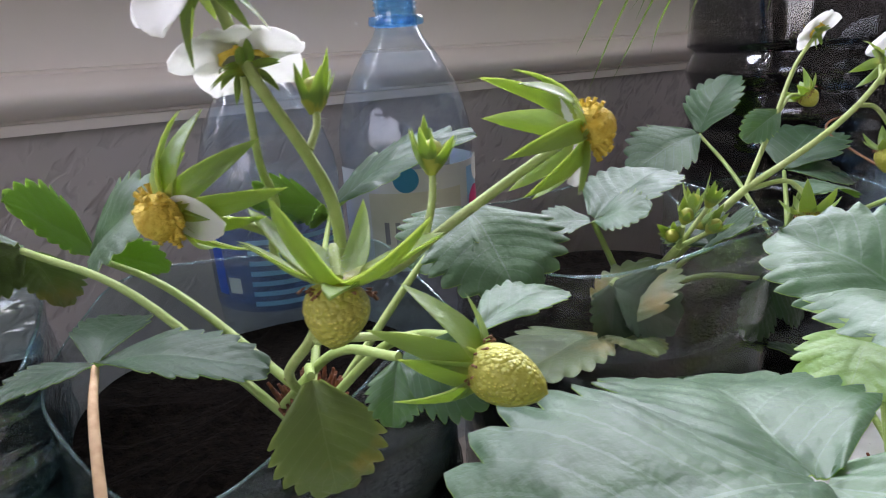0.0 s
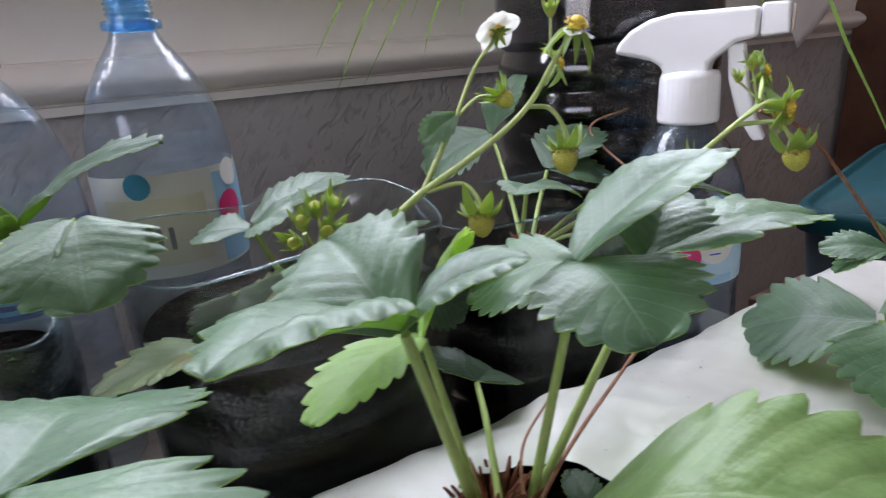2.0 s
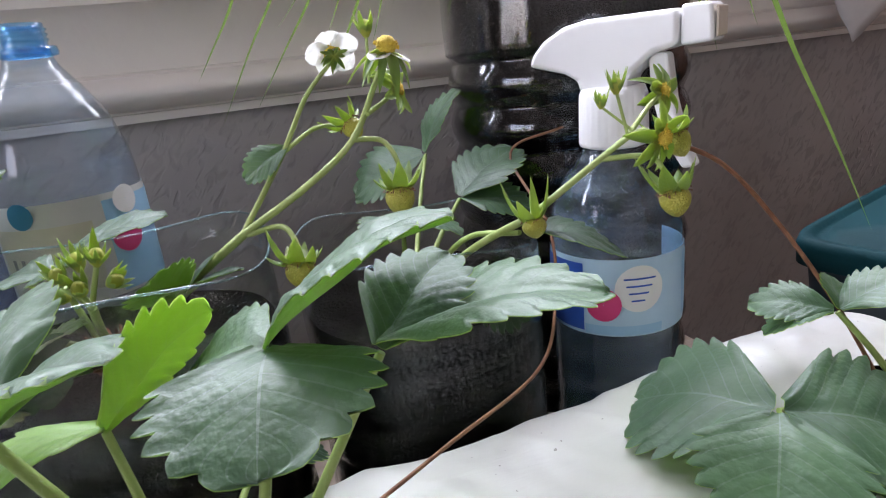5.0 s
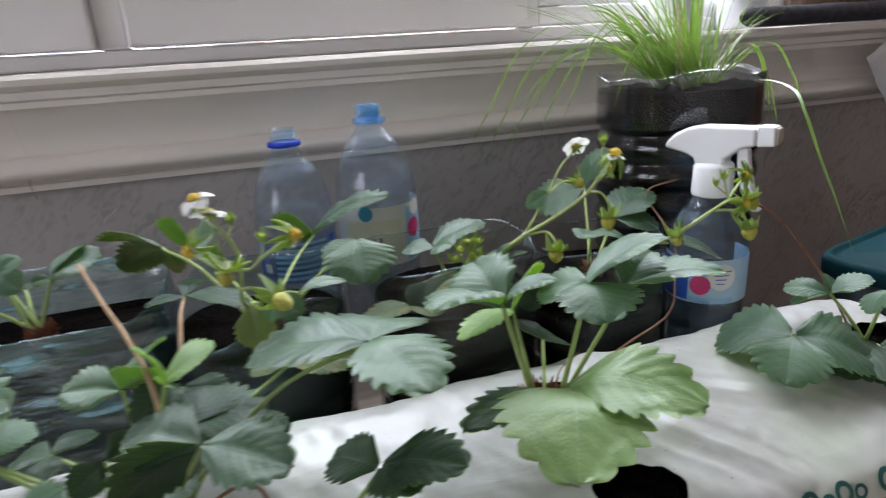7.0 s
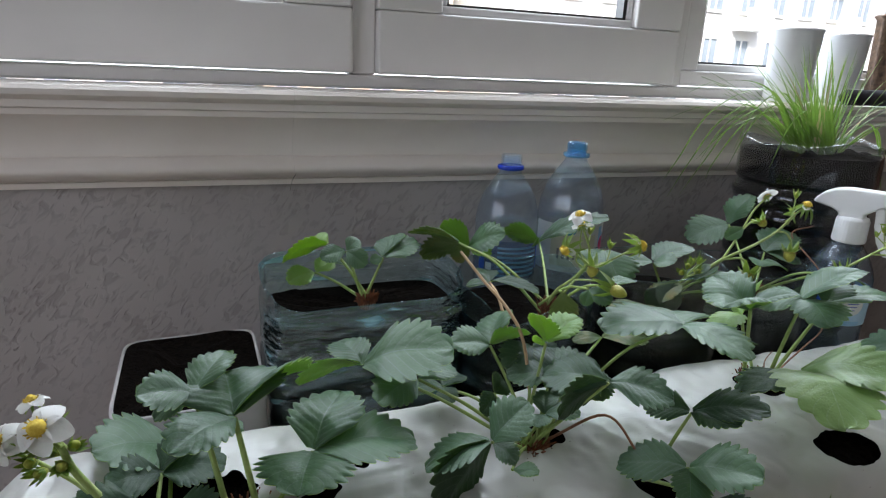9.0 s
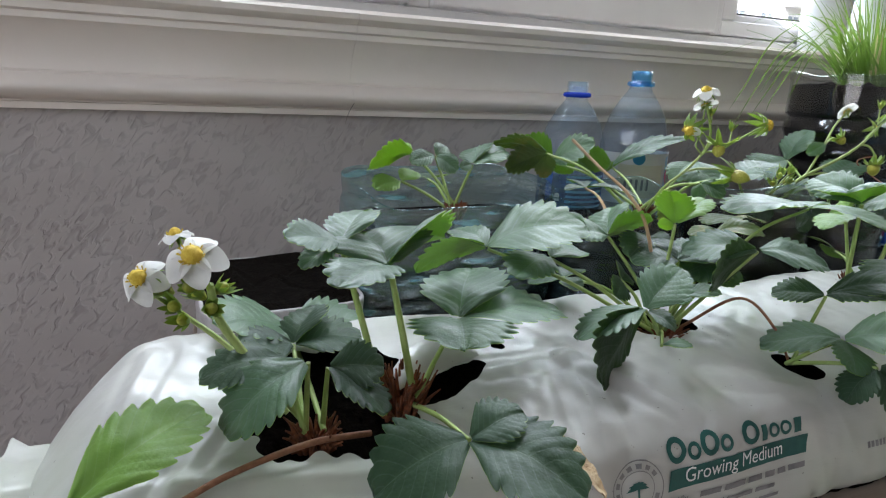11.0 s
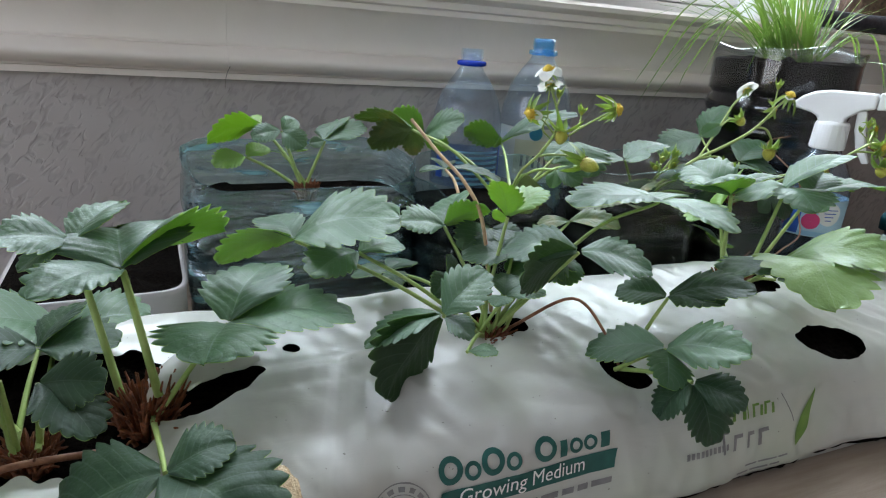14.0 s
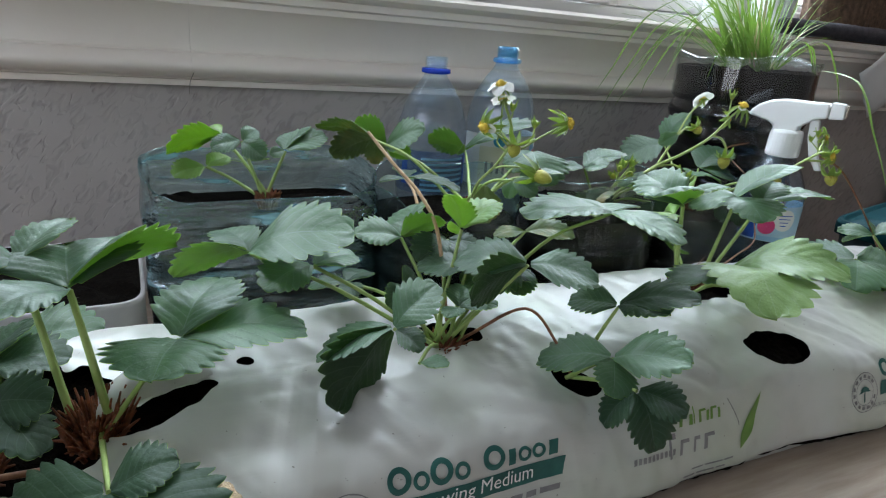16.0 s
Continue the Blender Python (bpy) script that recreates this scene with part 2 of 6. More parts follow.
PET_BLUE = clear_plastic("pet_pale_blue", (0.89, 0.945, 0.995), 0.45, 0.05, 0.13, (0.55, 0.76, 0.96))
PET_GREEN = clear_plastic("pet_blue_green_cut_jug", (0.86, 0.955, 0.965), 0.90, 0.10, 0.085, (0.45, 0.76, 0.84), 22.0, 0.016, (0.5, 0.5, 2.2), 7.0)
PET_POT = clear_plastic("pet_dark_cut_bottle", (0.86, 0.93, 0.94), 0.22, 0.09, 0.018, (0.40, 0.66, 0.72), 26.0, 0.006, (0.6, 0.6, 1.8), 5.0)
PET_JUG = clear_plastic("pet_clear_jug", (0.93, 0.935, 0.95), 0.35, 0.07, 0.006, (0.40, 0.41, 0.48), 14.0, 0.0012)
PET_CLEAR = clear_plastic("pet_clear_cut_bottle", (0.94, 0.955, 0.95), 0.16, 0.12, 0.035, (0.6, 0.62, 0.58), 22.0, 0.0015)
PET_RIM = clear_plastic("pet_cut_edge", (0.80, 0.93, 0.95), 0.5, 0.15, 0.16, (0.50, 0.80, 0.84), 60.0, 0.001)
RING_BLUE = clear_plastic("neck_ring_bright_blue", (0.60, 0.86, 1.0), 0.8, 0.10, 0.30, (0.10, 0.52, 0.98))
RING_NAVY = clear_plastic("neck_ring_royal_blue", (0.06, 0.16, 0.75), 0.2, 0.15, 0.6, (0.02, 0.07, 0.62))
WHITE_PP = surface("sprayer_white_plastic", (0.80, 0.81, 0.82), (0.86, 0.86, 0.87), 12, 0.32, 0.0001, 90)
PLANTER = surface("planter_grey_white_plastic", (0.34, 0.325, 0.32), (0.44, 0.42, 0.41), 20, 0.5)
NOZZLE = surface("nozzle_beige_plastic", (0.60, 0.52, 0.43), (0.68, 0.60, 0.51), 30, 0.45)
WATER = clear_plastic("water_in_sprayer", (0.80, 0.86, 0.89), 0.05, 0.05, 0.04, (0.30, 0.38, 0.42), 8.0, 0.0)
TEAL = surface("teal_plastic_lid", (0.0018, 0.030, 0.038), (0.0035, 0.045, 0.054), 9, 0.65, 0.0004, 200, spec=0.12)
WOOD = surface("cabinet_dark_brown_wood", (0.055, 0.022, 0.012), (0.14, 0.06, 0.032), 14, 0.4, 0.0005, 90)
LABEL_PALE = surface("bottle_label_pale", (0.60, 0.63, 0.62), (0.70, 0.71, 0.68), 30, 0.5)
LABEL_CREAM = surface("bottle_label_cream", (0.55, 0.55, 0.42), (0.66, 0.65, 0.52), 30, 0.5)
LABEL_BLUE = surface("bottle_label_sky_blue", (0.25, 0.50, 0.72), (0.36, 0.60, 0.80), 30, 0.45)
LABEL_SKY = surface("sprayer_label_sky_blue", (0.40, 0.60, 0.76), (0.50, 0.69, 0.83), 30, 0.45)
LABEL_NAVY = surface("bottle_label_deep_blue", (0.02, 0.08, 0.42), (0.04, 0.13, 0.55), 30, 0.45)
LABEL_FILM = clear_plastic("bottle_label_blue_film", (0.62, 0.72, 0.93), 0.2, 0.2, 0.22, (0.05, 0.14, 0.45))
LABEL_TEAL = surface("bottle_label_teal", (0.02, 0.20, 0.36), (0.04, 0.27, 0.44), 30, 0.45)
LABEL_PINK = surface("label_spot_magenta", (0.62, 0.03, 0.16), (0.72, 0.06, 0.22), 40, 0.45)
INK_GREEN = surface("print_dark_green", (0.008, 0.075, 0.065), (0.018, 0.11, 0.095), 90, 0.5)
INK_GREY = surface("print_grey", (0.16, 0.16, 0.16), (0.26, 0.25, 0.25), 90, 0.6)
INK_LEAF = surface("print_leaf_green", (0.10, 0.20, 0.03), (0.17, 0.30, 0.05), 60, 0.5)
INK_WHITE = surface("print_white", (0.78, 0.78, 0.76), (0.84, 0.84, 0.82), 60, 0.5)
PAPER = surface("paper_tag_white", (0.62, 0.61, 0.60), (0.70, 0.69, 0.68), 20, 0.8)
CUP = surface("white_plastic_cup", (0.72, 0.74, 0.76), (0.80, 0.81, 0.82), 16, 0.4)
BASKET = surface("brown_basket_weave", (0.05, 0.03, 0.02), (0.14, 0.085, 0.05), 120, 0.8, 0.002, 150)
RENDERING = surface("building_render_white", (0.72, 0.71, 0.68), (0.80, 0.79, 0.77), 0.6, 0.9)
RENDERING_TAN = surface("building_render_sand", (0.55, 0.46, 0.34), (0.63, 0.54, 0.42), 0.6, 0.9)
FAR_GLASS = surface("building_window_grey_blue", (0.20, 0.24, 0.28), (0.32, 0.36, 0.40), 0.5, 0.2)
ASPHALT = surface("street_ground", (0.16, 0.16, 0.16), (0.26, 0.25, 0.24), 0.4, 0.9)


def bag_mat():
    m, n, l, b = mat("white_polythene_bag")
    v = coords(n, l, 1.0)
    base = ramp(n, l, noise_tex(n, l, v, 9.0, 3.0), [(0.3, (0.435, 0.437, 0.408)), (0.7, (0.525, 0.53, 0.50))])
    dirt = ramp(n, l, noise_tex(n, l, v, 34.0, 6.0, 0.65), [(0.66, (0, 0, 0)), (0.80, (1, 1, 1))])
    green = ramp(n, l, noise_tex(n, l, v, 8.0, 3.0), [(0.46, (0, 0, 0)), (0.72, (1, 1, 1))])
    c = mix_rgb(n, l, math_node(n, l, "MULTIPLY", dirt, 0.16), base, (0.36, 0.31, 0.25))
    c = mix_rgb(n, l, math_node(n, l, "MULTIPLY", green, 0.60), c, (0.40, 0.46, 0.33))
    specks = ramp(n, l, noise_tex(n, l, v, 330.0, 2.0), [(0.745, (0, 0, 0)), (0.76, (1, 1, 1))])
    c = mix_rgb(n, l, math_node(n, l, "MULTIPLY", specks, 0.6), c, (0.06, 0.045, 0.03))
    l.new(c, b.inputs["Base Color"])
    b.inputs["Roughness"].default_value = 0.36
    b.inputs["Coat Weight"].default_value = 0.10
    b.inputs["Coat Roughness"].default_value = 0.14
    w = n.new("ShaderNodeTexNoise")
    w.inputs["Scale"].default_value, w.inputs["Detail"].default_value, w.inputs["Distortion"].default_value = 26.0, 4.0, 1.4
    l.new(coords(n, l, (0.45, 1.9, 1.5)), w.inputs["Vector"])
    bump(n, l, w.outputs["Fac"], 0.3, 0.0018, b)
    return m


def floor_mat(name="beige_streaked_laminate"):
    m, n, l, b = mat(name)
    v = coords(n, l, (1.0, 9.0, 1.0))
    streak = noise_tex(n, l, v, 9.0, 6.0, 0.6)
    fine = noise_tex(n, l, coords(n, l, (1.0, 22.0, 1.0)), 40.0, 5.0)
    c = ramp(n, l, streak, [(0.3, (0.26, 0.20, 0.15)), (0.55, (0.38, 0.31, 0.25)), (0.75, (0.46, 0.39, 0.32))])
    c = mix_rgb(n, l, math_node(n, l, "MULTIPLY", fine, 0.4), c, (0.30, 0.23, 0.17))
    l.new(c, b.inputs["Base Color"])
    b.inputs["Roughness"].default_value = 0.38
    bump(n, l, fine, 0.6, 0.0004, b)
    return m


BAG, FLOOR = bag_mat(), floor_mat()
FLOOR_WOOD = surface("room_floor_brown_laminate", (0.16, 0.10, 0.06), (0.26, 0.17, 0.11), 12, 0.45, 0.0004, 60)


# ---- mesh helpers ----
class Build:
    """Gathers vertices and faces for one mesh."""

    def __init__(self):
        self.v, self.f, self.m, self.uv = [], [], [], {}

    def add(self, pts, faces, slot=0, uvs=None):
        o = len(self.v)
        self.v += [tuple(p) for p in pts]
        for f in faces:
            self.f.append(tuple(i + o for i in f))
            self.m.append(slot)
        if uvs:
            for i, u in enumerate(uvs):
                self.uv[o + i] = u
        return self

    def grid(self, rows, slot=0, close=False, uvs=None, flip=False):
        """rows: lists of points of one length; quads between them."""
        nr, nc = len(rows), len(rows[0])
        faces = []
        for i in range(nr - 1):
            for j in range(nc if close else nc - 1):
                k = (j + 1) % nc
                q = (i * nc + j, i * nc + k, (i + 1) * nc + k, (i + 1) * nc + j)
                faces.append((q[0], q[3], q[2], q[1]) if flip else q)
        return self.add([p for r in rows for p in r], faces, slot, [u for r in uvs for u in r] if uvs else None)

    def lathe(self, prof, n=32, at=(0, 0, 0), slot=0, shape=None):
        rows = []
        for r, z in prof:
            row = []
            for k in range(n):
                a = 2 * math.pi * k / n
                s = shape(a, z) if shape else 1.0
                row.append((at[0] + r * s * math.cos(a), at[1] + r * s * math.sin(a), at[2] + z))
            rows.append(row)
        return self.grid(rows, slot, close=True)

    def tube(self, pts, radii, n=7, slot=0, steps=7):
        path = spline(pts, steps)
        rs = [radii[0] + (radii[-1] - radii[0]) * i / (len(path) - 1) for i in range(len(path))]
        rows, up = [], Vector((0.31, 0.2, 0.93))
        for i, p in enumerate(path):
            d = (path[min(i + 1, len(path) - 1)] - path[max(i - 1, 0)]).normalized()
            s = d.cross(up)
            s = s.normalized() if s.length > 1e-4 else d.orthogonal().normalized()
            u = s.cross(d)
            up = u
            rows.append([p + (s * math.cos(2 * math.pi * k / n) + u * math.sin(2 * math.pi * k / n)) * rs[i] for k in range(n)])
        self.grid(rows, slot, close=True)
        for row, back in ((rows[0], True), (rows[-1], False)):
            self.add(row, [tuple(range(n))[::-1] if back else tuple(range(n))], slot)
        return path

    def box(self, x0, x1, y0, y1, z0, z1, slot=0):
        p = [(x, y, z) for z in (z0, z1) for y in (y0, y1) for x in (x0, x1)]
        return self.add(p, [(0, 2, 3, 1), (4, 5, 7, 6), (0, 1, 5, 4), (2, 6, 7, 3), (0, 4, 6, 2), (1, 3, 7, 5)], slot)

    def mesh(self, name, mats, smooth=True):
        me = bpy.data.meshes.new(name)
        me.from_pydata(self.v, [], self.f)
        for m in mats:
            me.materials.append(m)
        me.polygons.foreach_set("material_index", self.m)
        me.polygons.foreach_set("use_smooth", [smooth] * len(self.f))
        if self.uv:
            layer = me.uv_layers.new(name="UVMap")
            flat = []
            for lp in me.loops:
                flat += self.uv.get(lp.vertex_index, (0.0, 0.0))
            layer.data.foreach_set("uv", flat)
        me.update()
        return me


def spline(pts, steps=7):
    """Catmull-Rom through the points."""
    p = [Vector(q) for q in pts]
    if len(p) == 2:
        return [p[0].lerp(p[1], i / steps) for i in range(steps + 1)]
    p = [p[0] * 2 - p[1]] + p + [p[-1] * 2 - p[-2]]
    out = []
    for i in range(1, len(p) - 2):
        a, b, c, d = p[i - 1:i + 3]
        for k in range(steps):
            t = k / steps
            out.append(0.5 * ((2 * b) + (c - a) * t + (2 * a - 5 * b + 4 * c - d) * t * t + (3 * b - a - 3 * c + d) * t ** 3))
    out.append(p[-2])
    return out


def thing(name, label, category, group="", kind=""):
    ob = new(name)
    ob.empty_display_size = 0.02
    return tagged(ob, label, category, group, kind)


def part(name, build, mats, parent, label="", smooth=True):
    ob = new(name, build.mesh(name, mats if isinstance(mats, (list, tuple)) else [mats], smooth))
    if parent:
        ob.parent = parent
    return tagged(ob, label)


def solo(name, build, mats, label, category, group="", kind="", smooth=True):
    return tagged(part(name, build, mats, None, "", smooth), label, category, group, kind)


def bevel(ob, width, segments=2, angle=35):
    mod = ob.modifiers.new("worn_edges", "BEVEL")
    mod.width, mod.segments, mod.limit_method, mod.angle_limit = width, segments, "ANGLE", radians(angle)
    return ob


# ---- the room ----
def structure(name, build, mats, label, smooth=False):
    return tagged(part(name, build, mats, None, "", smooth), label, "structure", "", "structure")


WALL_Y = 0.492
structure("floor", Build().box(-2.2, 2.4, -2.4, 0.9, -0.80, -0.75), FLOOR_WOOD, "brown laminate floor of the room")
structure("ceiling", Build().box(-2.2, 2.4, -2.4, 0.9, 1.85, 1.9), PLASTER, "off-white plaster ceiling")
structure("wall_south", Build().box(-2.2, 2.4, -2.45, -2.4, -0.75, 1.85), PLASTER, "off-white plaster wall")
structure("wall_east", Build().box(2.35, 2.4, -2.4, 0.9, -0.75, 1.85), PLASTER, "off-white plaster wall")
# unseen wall; its opening is added to go with the side fill lamp
west = Build().box(-2.25, -2.2, -2.4, -1.7, -0.75, 1.85).box(-2.25, -2.2, -0.1, 0.9, -0.75, 1.85)
west.box(-2.25, -2.2, -1.7, -0.1, -0.75, 0.1).box(-2.25, -2.2, -1.7, -0.1, 1.4, 1.85)
structure("wall_west", west, PLASTER, "unseen off-white plaster wall with an opening for side light")
structure("wall_north", Build().box(-2.2, 2.4, WALL_Y, 0.62, -0.75, 0.355), WALLPAPER, "grey embossed wallpaper wall below the window")
structure("wall_north_top", Build().box(-2.2, 2.4, WALL_Y, 0.62, 1.70, 1.85), PLASTER, "plaster wall above the window")
structure("wall_north_east", Build().box(1.35, 2.4, WALL_Y, 0.62, 0.355, 1.64), PLASTER, "plaster wall beside the window")

table = thing("table", "beige streaked wood-look table under the window", "table")
bevel(part("tabletop", Build().box(-0.385, 0.632, -0.42, 0.432, -0.028, 0.0), FLOOR, table, smooth=False), 0.003)
for lx in (-0.36, 0.575):
    for ly in (-0.40, 0.39):
        bevel(part("leg", Build().box(lx, lx + 0.045, ly, ly + 0.04, -0.75, -0.0285), FLOOR, table, smooth=False), 0.003)

# sill moulding: a ledge, two fine steps, a wide cove, a round bead and a fillet
prof = [(WALL_Y, 0.2375), (WALL_Y - 0.010, 0.2375), (WALL_Y - 0.012, 0.2445), (WALL_Y - 0.008, 0.2452), (WALL_Y - 0.008, 0.2472)]
prof += [(WALL_Y - 0.018 - 0.014 * math.sin(math.pi * k / 8), 0.248 + 0.026 * k / 8) for k in range(9)]
prof += [(WALL_Y - 0.010, 0.2752), (WALL_Y - 0.010, 0.2775)]
prof += [(WALL_Y - 0.012 - 0.026 * (k / 10) ** 1.9, 0.278 + 0.048 * k / 10) for k in range(11)]
prof += [(WALL_Y - 0.041, 0.3275), (WALL_Y - 0.041, 0.334), (WALL_Y - 0.046, 0.336), (WALL_Y - 0.046, 0.344), (WALL_Y - 0.052, 0.346),
         (WALL_Y - 0.057, 0.350), (WALL_Y - 0.058, 0.356), (WALL_Y - 0.054, 0.3605), (WALL_Y + 0.02, 0.362), (WALL_Y + 0.02, 0.3555)]
SEAM_X = -0.184
for nm, xa, xb in (("sill_moulding_1", -2.2, SEAM_X - 0.00012), ("sill_moulding_2", SEAM_X + 0.00012, 2.35)):
    b = Build()
    n_seg = 40
    rows = []
    for i in range(n_seg + 1):
        x = xa + (xb - xa) * i / n_seg
        rows.append([(x, y + 0.0006 * noise.noise((x * 3, z * 20, 1)), z + 0.0005 * noise.noise((x * 2, y * 9, 5))) for y, z in prof])
    b.grid(rows, flip=True)
    b.add([(xa, y, z) for y, z in prof], [tuple(range(len(prof)))])
    b.add([(xb, y, z) for y, z in prof], [tuple(range(len(prof)))[::-1]])
    ob = structure(nm, b, MOULD, "cream painted window sill moulding", True)
    mod = ob.modifiers.new("edges", "EDGE_SPLIT")
    mod.split_angle = radians(38)
b = Build()
b.tube([(SEAM_X, WALL_Y - 0.022, 0.262), (SEAM_X + 0.002, WALL_Y - 0.027, 0.255), (SEAM_X - 0.001, WALL_Y - 0.02, 0.247), (SEAM_X - 0.003, WALL_Y - 0.011, 0.238),
        (SEAM_X - 0.004, WALL_Y + 0.001, 0.225)], (0.0004, 0.0003), 5)
structure("moulding_crack", b, CRACK, "dark hairline crack at the moulding joint", True)


def window_unit(name, x0, x1, z0, z1, y, gx0, gx1, gz0, label):
    """A plastic sash: frame bars round one pane, with a gasket."""
    w = tagged(new(name), label, "window", "", "structure")
    w.empty_display_size = 0.02
    gz1 = z1 - 0.08

    def bar(nm, a, c, d, e, m=UPVC, ya=y, yb=y + 0.05, bw=0.004):
        bevel(part(nm, Build().box(a, c, ya, yb, d, e), m, w, smooth=False), bw, 3)

    bar("bottom_rail", x0, x1, z0, gz0)
    bar("top_rail", x0, x1, gz1, z1)
    bar("left_stile", x0, gx0, gz0 + 0.0005, gz1 - 0.0005)
    bar("right_stile", gx1, x1, gz0 + 0.0005, gz1 - 0.0005)
    s = 0.006
    for nm, a, c, d, e in (("bead", gx0, gx1, gz0, gz0 + 0.012), ("bead", gx0, gx0 + 0.010, gz0 + 0.012, gz1), ("bead", gx1 - 0.010, gx1, gz0 + 0.012, gz1)):
        bar(nm, a, c, d, e, UPVC, y + 0.012, y + 0.04, 0.003)
    for a, c, d, e in ((gx0 + 0.01, gx1 - 0.01, gz0 + 0.012, gz0 + 0.015), (gx0 + 0.01, gx0 + 0.013, gz0 + 0.015, gz1), (gx1 - 0.016, gx1 - 0.010, gz0 + 0.015, gz1)):
        part("gasket", Build().box(a, c, y + 0.016, y + 0.036, d, e), GASKET, w, smooth=False)
    p = part("pane", Build().box(gx0 + 0.008, gx1 - 0.008, y + 0.024, y + 0.028, gz0 + 0.01, gz1), GLASS, w, smooth=False)
    p.visible_shadow = False
    return w


FRAME_Y = 0.522
b = Build().box(-2.2, 1.35, FRAME_Y, 0.62, 0.3625, 0.381).box(-0.0975, -0.0645, FRAME_Y, 0.6, 0.3815, 1.64).box(0.4325, 0.4555, FRAME_Y, 0.6, 0.3815, 1.64)
b.box(-0.585, -0.5505, FRAME_Y, 0.6, 0.3815, 1.64).box(-2.2, -0.5855, FRAME_Y, 0.6, 0.3815, 1.64).box(-2.2, 1.35, FRAME_Y, 0.62, 1.64, 1.70).box(1.29, 1.35, FRAME_Y, 0.6, 0.3815, 1.64)
bevel(structure("window_frame", b, UPVC, "white plastic fixed window frame"), 0.003, 2)
window_unit("window_1", -0.55, -0.098, 0.383, 1.635, 0.508, -0.496, -0.185, 0.466, "white plastic casement window, closed")
window_unit("window_2", -0.064, 0.432, 0.383, 1.635, 0.508, 0.028, 0.345, 0.466, "white plastic casement window, closed")
window_unit("window_3", 0.456, 1.288, 0.383, 1.635, 0.526, 0.492, 1.25, 0.408, "wide white plastic fixed window pane")


# ---- outside ----
structure("ground", Build().box(-150, 150, 0.9, 220, -9.05, -9.0), ASPHALT, "grey street ground far below the window")


def apartment_block(name, x0, x1, y, storeys, bay, m, label, seed):
    house = thing(name, label, "building")
    rnd = random.Random(seed)
    top = -9 + 3 * storeys
    part("wall", Build().box(x0, x1, y, y + 12, -9, top), m, house, smooth=False)
    part("roof", Build().box(x0 - 0.4, x1 + 0.4, y - 0.4, y + 12.4, top, top + 0.4), RENDERING, house, smooth=False)
    glass = Build().box(0, bay * 0.42, -0.04, 0.0, 0, 1.5).mesh("window", [FAR_GLASS], False)
    fr = Build().box(-0.12, bay * 0.42 + 0.12, -0.12, -0.02, -0.15, 0.0).box(-0.12, 0, -0.12, -0.02, 0, 1.6).box(bay * 0.42, bay * 0.42 + 0.12, -0.12, -0.02, 0, 1.6)
    fr.box(bay * 0.19, bay * 0.22, -0.10, -0.02, 0, 1.5).box(-0.12, bay * 0.42 + 0.12, -0.12, -0.02, 1.5, 1.65)
    frm = fr.mesh("frame", [RENDERING], False)
    bal = Build().box(0, bay * 0.8, -1.1, 0, -0.15, 0.0).box(0, bay * 0.8, -1.1, -1.0, 0.85, 1.0)
    for k in range(9):
        bal.box(k * bay * 0.8 / 8 - 0.04, k * bay * 0.8 / 8 + 0.04, -1.09, -1.01, 0, 0.85)
    balm = bal.mesh("balcony", [RENDERING], False)
    nb = int((x1 - x0) / bay)
    for s in range(storeys):
        for k in range(nb):
            x = x0 + (k + 0.25) * bay
            z = -9 + 3 * s + 0.9
            for nm, me in (("window", glass), ("frame", frm)):
                o = new(nm, me)
                o.parent, o.location = house, (x, y, z)
            if (k + seed) % 3 == 0:
                o = new("balcony", balm)
                o.parent, o.location = house, (x - bay * 0.15, y, z - 0.85)
    return house


apartment_block("apartment_building", -22, -1, 30, 8, 2.3, RENDERING, "pale rendered apartment building across the street", 1)
apartment_block("apartment_building", 1.5, 12, 34, 8, 2.6, RENDERING_TAN, "sand-coloured apartment building across the street", 2)
apartment_block("apartment_building", 13, 40, 28, 8, 2.2, RENDERING, "white apartment building with balconies across the street", 3)


# ---- grow bag ----
BAG_PROFILE = [(-0.046, 0.0), (-0.060, 0.012), (-0.059, 0.030), (-0.053, 0.050), (-0.046, 0.068), (-0.032, 0.080), (-0.008, 0.088), (0.02, 0.097),
               (0.05, 0.104), (0.08, 0.110), (0.102, 0.112), (0.119, 0.104), (0.126, 0.080), (0.126, 0.040), (0.117, 0.0)]
_sp = spline([(0, y, z) for y, z in BAG_PROFILE], 8)
_len = [0.0]
for _a, _b in zip(_sp, _sp[1:]):
    _len.append(_len[-1] + (_b - _a).length)
BAG_X0, BAG_X1 = -0.462, 0.618


# long folds in the skin: ends (metres along, metres over), height and half width
FOLDS = [((-0.431, 0.119), (-0.284, 0.100), 0.0030, 0.007), ((-0.400, 0.215), (-0.425, 0.122), 0.0030, 0.008), ((-0.367, 0.145), (-0.392, 0.108), 0.0022, 0.006), ((-0.200, 0.160), (-0.132, 0.168), 0.0022, 0.008),
         ((-0.132, 0.168), (-0.156, 0.080), 0.0024, 0.012), ((-0.131, 0.165), (-0.083, 0.098), 0.0022, 0.010), ((-0.040, 0.123), (0.030, 0.098), 0.0018, 0.008), ((-0.348, 0.136), (-0.440, 0.070), 0.0026, 0.008),
         ((0.100, 0.150), (0.160, 0.105), 0.0022, 0.010), ((0.300, 0.150), (0.360, 0.090), 0.0024, 0.010), ((0.320, 0.190), (0.400, 0.150), 0.0022, 0.009), ((-0.240, 0.120), (-0.190, 0.070), 0.0020, 0.009)]


